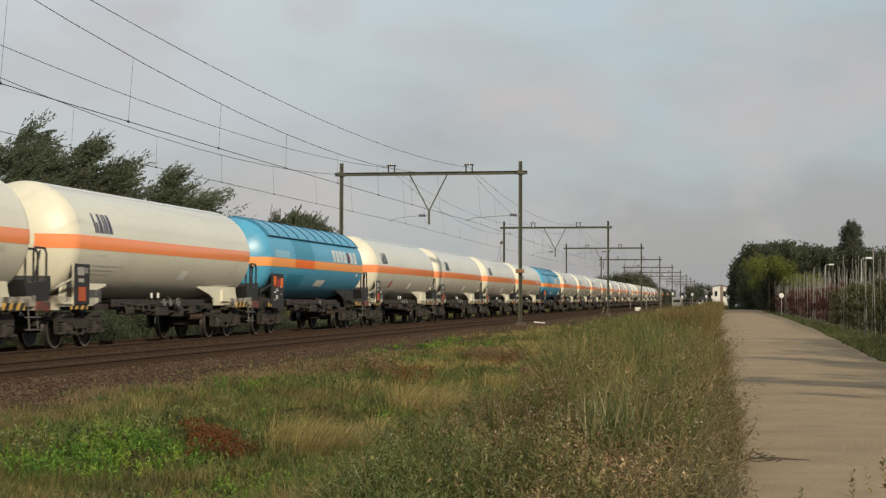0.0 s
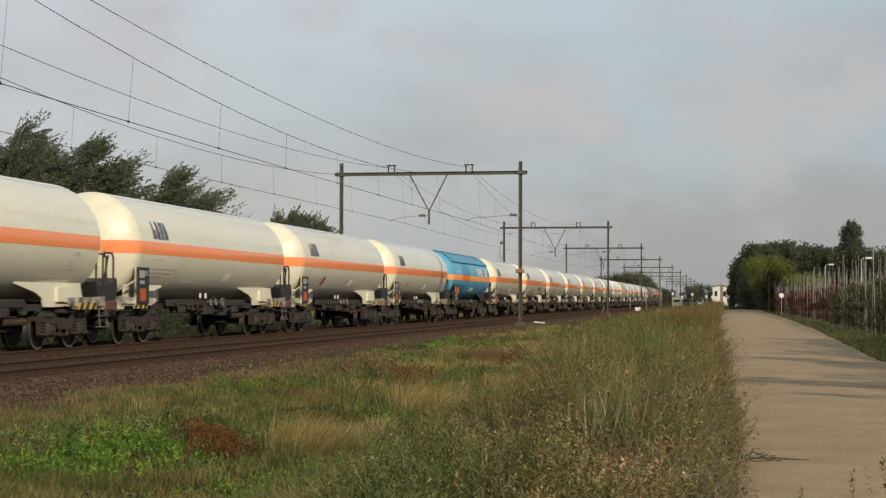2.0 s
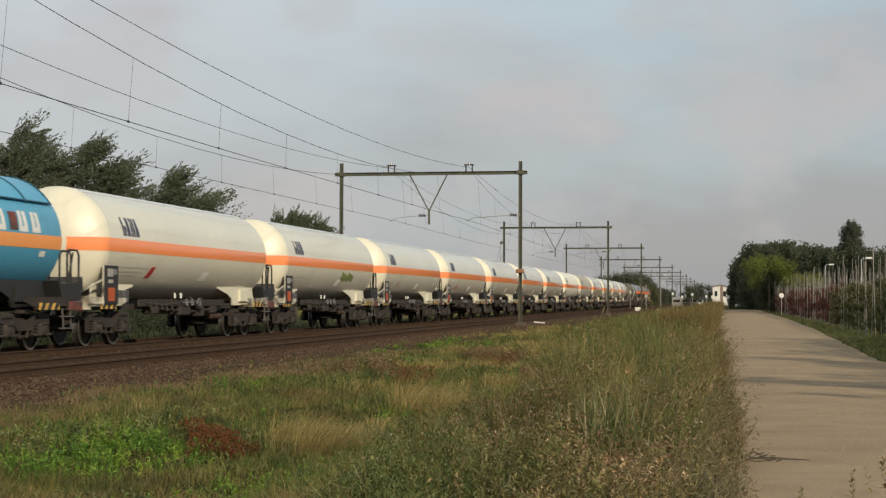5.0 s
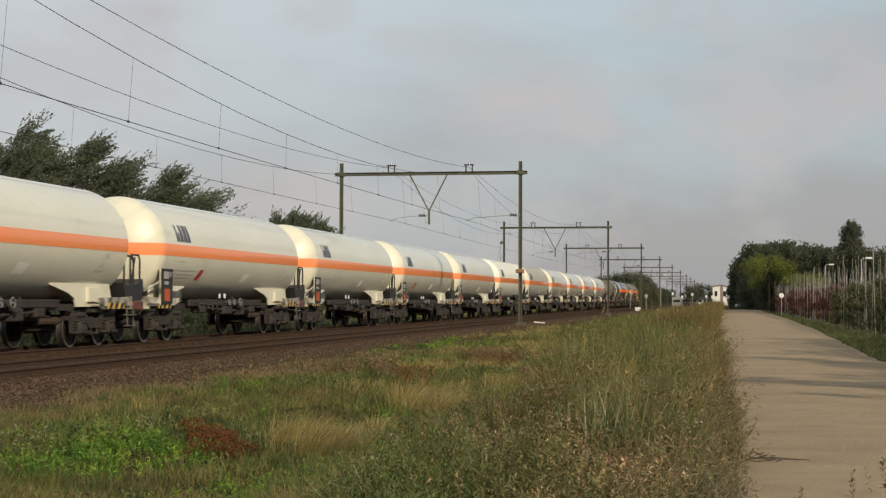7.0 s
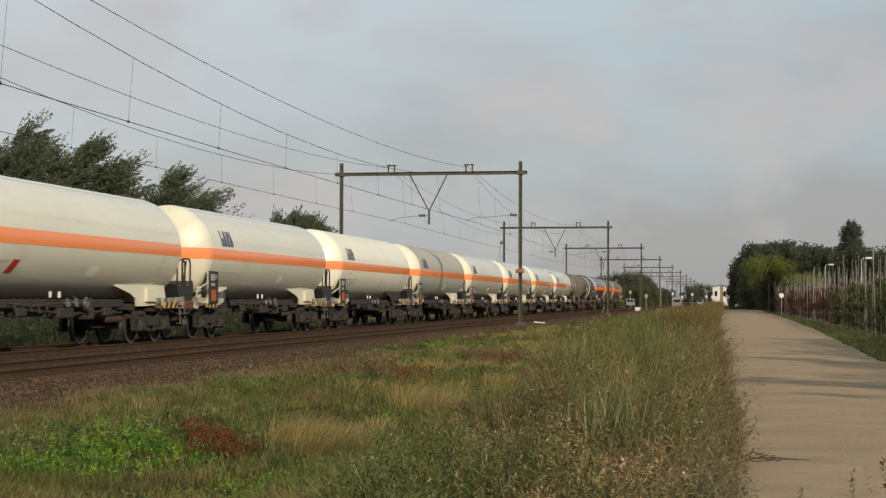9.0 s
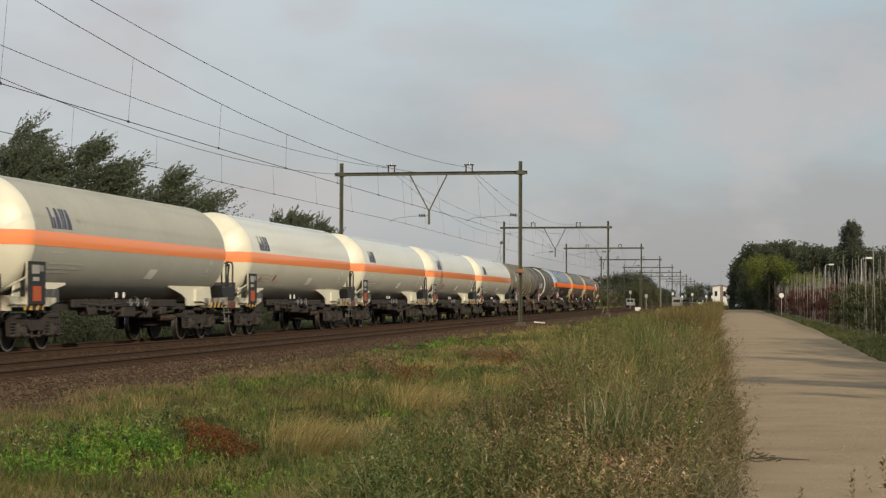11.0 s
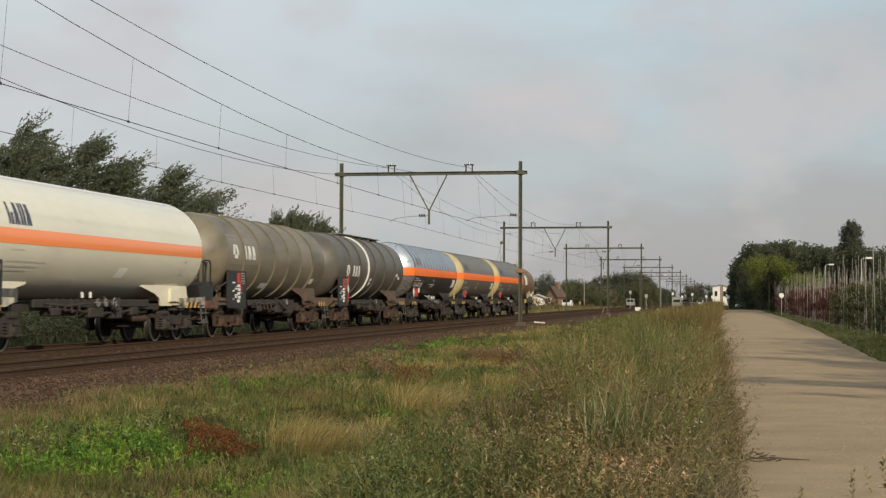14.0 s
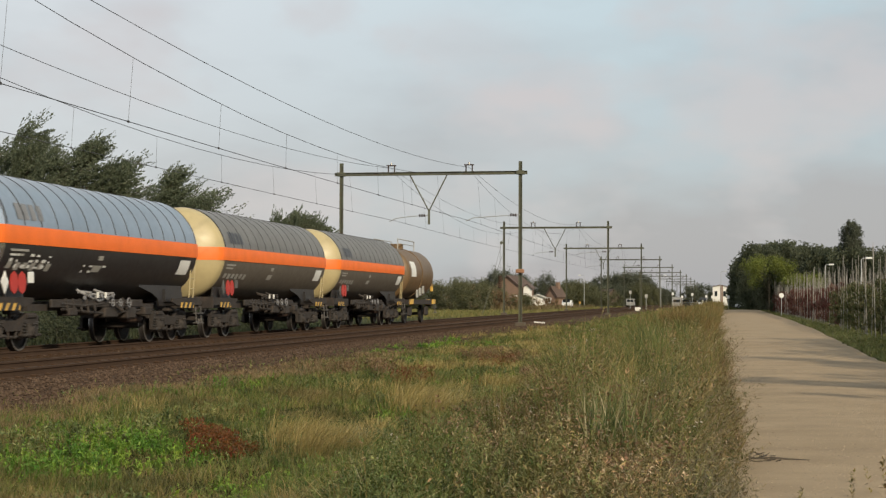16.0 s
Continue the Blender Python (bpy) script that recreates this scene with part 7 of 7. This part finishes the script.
    # bleached strap leaves standing above the herbs, and a pale withered plant in the meadow
    for n, low, high, mat, label in ((60, 0.74, 1.04, BLEACHED, "bleached strap leaves standing above the herbs"), (110, 0.7, 1.06, REED_GREEN, "blue-green reed leaves in a clump above the herbs")):
        x, y = -0.89 + rs.normal(size=n) * 0.13, 12.35 + rs.normal(size=n) * 0.2
        tagged(blades_mesh("strap_leaves", rest(x, y), rs.uniform(low, high, n), rs.uniform(0.012, 0.02, n), rs.normal(size=(n, 2)) * 0.17, mat), label, "grass", kind="stuff")
    # single pale blades all through the verge
    x, y = scatter(1500, (9.5, 34), (-3.0, -0.15), 1.3, rs)
    tagged(blades_mesh("pale_blades", rest(x, y), np.maximum(0.3, tall_h(x, y)) * rs.uniform(0.8, 1.15, len(x)), np.maximum(0.006, 0.0005 * y), rs.normal(size=(len(x), 2)) * 0.5, BLEACHED), "single pale bent blades among the herbs", "grass", kind="stuff")
    # one yellowing plant
    x, y = -1.12 + rs.normal(size=9) * 0.07, 10.6 + rs.normal(size=9) * 0.12
    plants("yellowing_herb", "yellowing leafy herb among the browned ones", x, y, rs.uniform(0.45, 0.72, 9), 34, 0.06, FRESH_DULL, rs, wind, 0.3, 0.12)
    # greyed growth hanging out over the road's edge
    stand("greyed_edge_herbs", "greyed feathery herbs hanging over the road's edge", 130, 18, 30, 0.06, 0.06, GREYED, -3, 3, (-0.45, -0.08), 0.35, 0.15, 0.95, 0.08, yr=(9.5, 24), splay=2.2)
    # russet and dark clumps that break up the long grass
    stand("russet_herbs", "russet withered herbs among the long grass", 130, 14, 30, 0.05, 0.09, SEED, -3, 3, (-2.9, -0.2), 0.3, 0.2, 1.0, sel=lambda x, y: clump_noise(x, y, 1.1, 78) > 0.15, yr=(17, 62))
    stand("dark_herbs", "dark green herbs among the long grass, self-shade in the colour", 130, 14, 30, 0.05, 0.08, HERB_SHADED, -3, 3, (-2.9, -0.3), 0.2, 0.2, 1.0, sel=lambda x, y: clump_noise(x, y, 1.1, 79) > 0.15, yr=(15, 55))
    # browned pods standing over the herbs
    for sx, sy, r in ((-1.85, 13.9, 0.26), (-1.5, 13.6, 0.22), (-1.25, 12.4, 0.18), (-2.3, 16.5, 0.3), (-0.75, 10.9, 0.2), (-1.95, 12.0, 0.12)):
        n = int(260 * r)
        x, y = sx + rs.normal(size=n) * r, sy + rs.normal(size=n) * r
        plants("browned_pods", "stalks with browned and whitish pods above the herbs", x, y, np.maximum(0.45, tall_h(x, y)) * rs.uniform(0.95, 1.2, n), 26, 0.045, PODS, rs, wind, 0.5, 0.11, GRASS_TALL)
    x, y = -5.3 + rs.normal(size=14) * 0.35, 37.5 + rs.normal(size=14) * 0.5
    plants("pale_withered_plant", "pale withered plant standing in the meadow", x, y, rs.uniform(0.25, 0.6, 14), 16, 0.07, STRAW, rs, wind + np.array([-0.3, 0.0]), 0.3, 0.12, STRAW)
    # grass round the camera's stand
    x, y = rs.uniform(-9.8, -0.6, 16000), rs.uniform(-14, 10.5, 16000)
    tagged(blades_mesh("meadow_grass", rest(x, y), 0.16 * rs.uniform(0.4, 1.6, 16000), np.full(16000, 0.012), rs.normal(size=(16000, 2)) * 0.6, GRASS_LOW), "rough meadow grass beside the road", "grass", kind="stuff")
    # broad weeds: fresh green patch, rust-red dock
    def herbs(name, spots, mat, size, label, per=260, rise=0.22, wide=0.42):
        out = []
        for sx, sy, r in spots:
            m = int(per * r * r * 3)
            a, q = rs.rand(m) * 6.28, np.sqrt(rs.rand(m)) * r
            px, py = sx + q * np.cos(a), sy + q * np.sin(a) * 1.7
            hz = ground_height(px, py) + rise * rs.rand(m) ** 0.7
            out.append(np.stack([px, py, hz + 0.02], 1))
        tagged(quads_mesh(name, leaf_quads(np.concatenate(out), size, rs, -0.4), mat), label, "weeds", kind="stuff")

    def spots_in(sx, sy, rx, ry, n, r):
        out = []
        for _ in range(n):
            a, q = rs.rand() * 6.28, math.sqrt(rs.rand())
            out.append((sx + rx * q * math.cos(a), sy + ry * q * math.sin(a), r * rs.uniform(0.5, 1.4)))
        return out

    def lush(spots, per):
        px = np.concatenate([np.full(int(per * r * r * 30), sx) for sx, sy, r in spots])
        py = np.concatenate([np.full(int(per * r * r * 30), sy) for sx, sy, r in spots])
        pr = np.concatenate([np.full(int(per * r * r * 30), r) for sx, sy, r in spots])
        a, q = rs.rand(len(px)) * 6.28, np.sqrt(rs.rand(len(px))) * pr
        px, py = px + q * np.cos(a), py + q * np.sin(a) * 1.6
        plants("green_weeds", "fresh bright green leafy weeds", px, py, rs.uniform(0.06, 0.19, len(px)), 15, 0.062, LUSH, rs, wind, 0.1, 0.13)

    lush(spots_in(-5.4, 13.5, 0.78, 1.5, 52, 0.17) + spots_in(-6.2, 15.2, 0.5, 0.8, 9, 0.15) + spots_in(-5.6, 11.9, 0.5, 0.6, 15, 0.17) + spots_in(-7.3, 23.6, 0.7, 1.0, 7, 0.16) + spots_in(-5.5, 18.6, 0.3, 0.7, 4, 0.14) + spots_in(-8.3, 44, 0.5, 8.0, 8, 0.25), 9)
    dock = [(-5.95 + 1.45 * k + 0.08 * rs.normal(), 16.5 - 2.3 * k + 0.2 * rs.normal(), (0.06 + 0.1 * k) * rs.uniform(0.7, 1.25)) for k in rs.rand(17)]
    herbs("red_dock", dock, DOCK, 0.016, "rust-red dried dock weeds", 5200, 0.13)
    herbs("red_dock", spots_in(-5.35, 26.6, 0.32, 0.9, 9, 0.13) + spots_in(-4.75, 33.6, 0.6, 1.2, 9, 0.14), DOCK, 0.014, "rust-red dried dock weeds among the grass", 3000, 0.3)
    herbs("browned_weeds", spots_in(-5.3, 37.5, 0.9, 2.2, 16, 0.2) + spots_in(-6.3, 28.0, 0.7, 1.4, 16, 0.15) + spots_in(-4.6, 36.0, 0.6, 1.6, 9, 0.16) + spots_in(-3.4, 30.0, 0.4, 1.2, 9, 0.15), SEED, 0.02, "low browned weeds in the meadow", 2600, 0.26)
    # dry weeds and loose bits on the road's edge
    x, y = np.array([0.95, 1.12, 1.25, 1.02, 0.55, 1.35]), np.array([12.4, 12.7, 13.0, 13.4, 12.3, 14.5])
    plants("road_weeds", "small dry weeds on the road", x, y, np.array([0.2, 0.28, 0.32, 0.18, 0.14, 0.22]), 26, 0.05, WITHERED, rs, wind, 0.2, 0.15, STRAW)


def build_road_stones():
    rs = np.random.RandomState(77)
    n = 24000
    y = 11.5 + 45 * rs.rand(n) ** 1.5
    x = rs.uniform(-0.2, 3.8, n)
    r = 0.0035 + 0.0075 * rs.rand(n) ** 3
    z = 0.012 + 0.05 * np.sin(math.pi * (x + 0.35) / 4.1)
    octa = np.array([(1, 0, 0), (0, 1, 0), (-1, 0, 0), (0, -1, 0), (0, 0, 0.7)])
    v = octa[None] * rs.uniform(0.7, 1.3, (n, 5, 1)) * r[:, None, None] + np.stack([x, y, z], 1)[:, None]
    f = (np.arange(n)[:, None, None] * 5 + np.array([(0, 1, 4), (1, 2, 4), (2, 3, 4), (3, 0, 4)])[None]).reshape(-1, 3)
    tagged(sheet("road_stones", v.reshape(-1, 3).tolist(), f.tolist(), PALE_STONE), "loose pale grit on the road", "gravel", kind="stuff")
    # a fallen twig lying on the road
    bm = bmesh.new()
    path(bm, [(0.22, 15.35, 0.045), (0.45, 15.3, 0.06), (0.62, 15.26, 0.052), (0.78, 15.2, 0.05)], 0.008, 5)
    for k in range(26):
        c = Vector((0.2 + 0.3 * rs.rand(), 15.36 + 0.18 * rs.normal(), 0.04 + 0.05 * rs.rand()))
        d = Vector((rs.normal(), rs.normal(), 0.3 * rs.normal())).normalized() * rs.uniform(0.03, 0.07)
        rod(bm, c - d, c + d, 0.006, 4, 0.003)
    twig = tagged(empty("fallen_twig"), "dark fallen twig on the road", "twig")
    part("branch", bm, BARK, twig)


STRAND = leaf_material("wiry_strands", [(0.2, 0.2, 0.08), (0.3, 0.27, 0.13), (0.13, 0.17, 0.05), (0.36, 0.32, 0.18), (0.22, 0.16, 0.08)])
PODS = leaf_material("browned_pods", [(0.2, 0.115, 0.07), (0.29, 0.19, 0.125), (0.13, 0.075, 0.048), (0.24, 0.15, 0.09), (0.44, 0.37, 0.29)], 0.1)
PALE_STONE = material("pale_grit", (0.36, 0.285, 0.19), (0.2, 0.152, 0.1), 0.9, island=0.55)
PETAL = leaf_material("whitish_petals", [(0.55, 0.5, 0.42), (0.66, 0.62, 0.55), (0.45, 0.38, 0.3)])
FRESH_DULL = leaf_material("roadside_grass_blades", [(0.12, 0.14, 0.045), (0.16, 0.175, 0.056), (0.22, 0.205, 0.085)])


# ---- houses, vehicles, signs by the level crossing ----
def build_house(name, label, x, y, w, d, h, ridge, wall, roof, turn=0.0, windows=(), chimney=True):
    """Gable house; w across, d deep; windows: (u, z, wide, high) on the front."""
    t = tagged(empty(name, pose(x, y, 0, 0, 0, turn)), label, "house")
    bm = bmesh.new()
    slab(bm, [(-w / 2, 0), (w / 2, 0), (w / 2, h), (0, ridge), (-w / 2, h)], 1, -d / 2, d / 2)
    body = part("wall", bm, wall, t)
    for s in (-1, 1):
        bm = bmesh.new()
        slab(bm, [(s * (w / 2 + 0.3), h - 0.25), (0, ridge + 0.02), (0, ridge + 0.22), (s * (w / 2 + 0.3), h - 0.05)], 1, -d / 2 - 0.3, d / 2 + 0.3)
        part("roof", bm, roof, t)
    if chimney:
        bm = bmesh.new()
        box(bm, (0.2, 0.5, ridge + 0.3), (0.6, 0.6, 1.3))
        part("chimney", bm, wall, t)
    for u, z, ww, hh in windows:
        bm = bmesh.new()
        box(bm, (u, -d / 2 - 0.03, z), (ww + 0.2, 0.08, hh + 0.2))
        fr = part("window_frame", bm, PLASTER, t, "white window frame")
        bm = bmesh.new()
        box(bm, (u, -d / 2 - 0.075, z), (ww, 0.02, hh))
        part("pane", bm, GLASS, fr)
    return t


def build_vehicle(label, x, y, mat, L=4.6, W=1.85, H=1.9, turn=90.0, van=True):
    t = tagged(empty("van" if van else "car", pose(x, y, 0.06, 0, 0, turn)), label, "vehicle")
    bm = bmesh.new()
    o = [(-L / 2, 0.3), (L / 2, 0.3), (L / 2, 0.9), (L / 2 - 0.7, 1.0), (L / 2 - 1.2, H), (-L / 2 + 0.1, H), (-L / 2, 0.9)] if van else [(-L / 2, 0.3), (L / 2, 0.3), (L / 2, 0.75), (L / 2 - 1.1, 0.9), (L / 2 - 1.7, H), (-L / 2 + 0.9, H), (-L / 2, 0.95)]
    slab(bm, o, 1, -W / 2, W / 2)
    bmesh.ops.bevel(bm, geom=bm.edges[:], offset=0.06, segments=2, affect="EDGES")
    part("body", bm, mat, t)
    for s in (-1, 1):
        bm = bmesh.new()
        slab(bm, [(-L / 2 + 0.5, 1.05), (L / 2 - 1.05, 1.05), (L / 2 - 1.35, H - 0.2), (-L / 2 + 0.5, H - 0.2)], 1, s * (W / 2 + 0.005) - 0.004, s * (W / 2 + 0.005) + 0.004)
        part("side_window", bm, GLASS, t)
        for k in (-L / 2 + 0.85, L / 2 - 0.85):
            bm = bmesh.new()
            rod(bm, (k, s * (W / 2 - 0.18), 0.32), (k, s * (W / 2 + 0.02), 0.32), 0.32, 18)
            wheel = part("wheel", bm, RUBBER, t)
            bm = bmesh.new()
            rod(bm, (k, s * (W / 2 + 0.0), 0.32), (k, s * (W / 2 + 0.03), 0.32), 0.19, 12)
            part("rim", bm, GALV, wheel)
    bm = bmesh.new()
    box(bm, (-L / 2 - 0.005, 0, 1.35), (0.03, W - 0.4, 0.5))
    part("rear_window", bm, GLASS, t)
    return t


def build_street_lamp(x, y, h=6.5, arm=0.8, way=1):
    t = tagged(empty("street_lamp", pose(x, y, 0)), "slim grey street lamp with a white head", "street lamp", "street lamps")
    bm = bmesh.new()
    rod(bm, (0, 0, -0.1), (0, 0, h), 0.06, 8, 0.035)
    path(bm, [(0, 0, h), (way * 0.12, 0, h + 0.08), (way * arm * 0.5, 0, h + 0.1)], 0.03)
    part("pole", bm, GALV, t)
    bm = bmesh.new()
    box(bm, (way * (arm * 0.5 + 0.18), 0, h + 0.1), (0.5, 0.22, 0.14), bevel=0.04)
    part("lamp_head", bm, WHITE, t, "white lamp head")
    return t


def build_sign(name, label, x, y, h, mat, r=0.32, square=False):
    t = tagged(empty(name, pose(x, y, 0)), label, "road sign")
    bm = bmesh.new()
    rod(bm, (0, 0, -0.1), (0, 0, h), 0.035, 8)
    part("post", bm, GALV, t)
    bm = bmesh.new()
    if square:
        box(bm, (0, -0.05, h - 0.1), (r * 2, 0.03, r * 2.4), bevel=0.01)
    else:
        rod(bm, (0, -0.07, h - 0.1), (0, -0.04, h - 0.1), r, 20)
    part("sign_plate", bm, mat, t)
    return t


def build_distance():
    build_house("brick_farmhouse", "brown brick farmhouse with a tiled gable roof", -35.6, 268, 4.8, 6.0, 3.7, 5.5, BRICK, TILE, -14, [(-1.2, 1.6, 0.9, 1.2), (1.2, 1.6, 0.9, 1.2)], False)
    annex = build_house("white_gable_annex", "white rendered gable beside the farmhouse", -33.0, 266, 1.2, 2, 3.6, 4.1, PLASTER, TILE, 0, [], False)
    build_house("small_brick_house", "small brick house with a white-edged gable", -31.0, 292, 2.2, 3, 2.2, 3.9, BRICK, TILE, -25, [(-0.4, 1.5, 0.5, 0.8)], True)
    build_house("garden_shed", "low pale grey-green garden shed", -31.0, 264, 2.5, 2, 2.0, 2.3, PALE_LABEL, GREY_TANK, 0, [], False)
    build_house("barn", "dark barn with a brown roof among trees", -24.9, 340, 3.2, 5, 1.9, 3.7, TILE, TILE, 30, [], False)
    build_house("white_house", "white rendered house at the end of the road", -1.4, 500, 4.6, 8, 5.9, 6.2, PLASTER, TILE, 0, [(-1.3, 3.6, 0.8, 1.6), (1.3, 3.6, 0.8, 1.6)], False)
    t = tagged(empty("brick_pillar", pose(-0.85, 420, 0)), "brick-red pillar before the white house", "pillar")
    bm = bmesh.new()
    box(bm, (0, 0, 2.7), (0.75, 0.75, 5.4), bevel=0.05)
    part("shaft", bm, BRICK, t)
    build_vehicle("pale grey van waiting beyond the crossing", -20.6, 352, CAR_GREY, 4.6, 1.75, 1.8, 90)
    build_vehicle("white car by the houses", -27.4, 278, CAR_WHITE, 4.2, 1.7, 1.4, 90, False)
    build_vehicle("pale grey van on the farm road", 1.85, 335, CAR_GREY, 4.6, 1.8, 1.85, 90)
    build_vehicle("pale car parked beside the farm road", 4.0, 300, CAR_WHITE, 4.0, 1.75, 1.2, 150, False)
    for x, y, mat, van, lab in ((-9.2, 310, CAR_GREY, True, "pale grey van queueing at the crossing"), (-7.6, 318, CAR_DARK, False, "dark car queueing at the crossing"), (-6.3, 330, CAR_GREY, False, "pale grey car queueing at the crossing"), (-5.4, 342, CAR_WHITE, False, "white car queueing at the crossing"), (-3.4, 356, CAR_GREY, False, "pale grey car queueing at the crossing"), (-4.6, 352, CAR_DARK, True, "dark van queueing at the crossing")):
        build_vehicle(lab, x, y, mat, 4.4, 1.75, 2.1 if van else 1.5, 90, van)
    build_street_lamp(-25.5, 290, 6.0, 1.4, -1)
    build_street_lamp(-0.7, 300, 6.9, 1.4, 1)
    build_street_lamp(9.95, 120, 4.6, 0.7, 1)
    build_street_lamp(9.2, 150, 4.8, 0.7, 1)
    build_street_lamp(-11.5, 290, 6.0, 1.2, 1)
    build_sign("round_sign", "round white road sign on a post beside the road", 5.55, 160, 2.15, WHITE, 0.24)
    build_sign("road_sign", "white road sign by the crossing", 0.55, 258, 2.2, WHITE, 0.2, True)
    build_sign("road_sign", "white road sign by the crossing", -2.0, 262, 2.2, WHITE, 0.2, True)
    build_sign("crossing_signal", "level crossing signal on a pale post", -14.65, 249, 2.9, GREY_PLATE, 0.2, True)
    build_sign("crossing_signal", "level crossing signal on a pale post", -10.6, 217, 2.2, GREY_PLATE, 0.2, True)
    for x, y, h in ((-8.3, 258, 2.7), (-6.9, 262, 2.2), (-5.2, 259, 2.6), (-3.0, 263, 2.3)):
        build_sign("crossing_signal", "level crossing signal with a white plate", x, y, h, WHITE, 0.17, True)
    build_sign("yellow_marker", "yellow marker post in the grass", -24.5, 270, 1.2, YELLOW, 0.15, True)
    # relay box and cable duct cover beside the track
    t = tagged(empty("relay_box", pose(-15.2 + 4.6, 197, 0.15)), "low white relay box beside the track", "relay box")
    bm = bmesh.new()
    box(bm, (0, 0, 0.25), (0.8, 0.5, 0.5), bevel=0.04)
    part("cabinet", bm, PLASTER, t)
    t = tagged(empty("track_marker", pose(-9.9, 85.0, 0.22)), "low white marker slab in the ballast", "marker")
    bm = bmesh.new()
    box(bm, (0, 0, 0.1), (0.6, 0.1, 0.07), Matrix.Rotation(radians(6), 4, "Y"), 0.01)
    box(bm, (0.22, 0, 0.03), (0.1, 0.1, 0.2))
    part("slab", bm, PLASTER, t)


build_left_trees()
build_far_trees()
build_right_trees()
build_orchard()
build_grass()
build_road_stones()
build_distance()


motions()
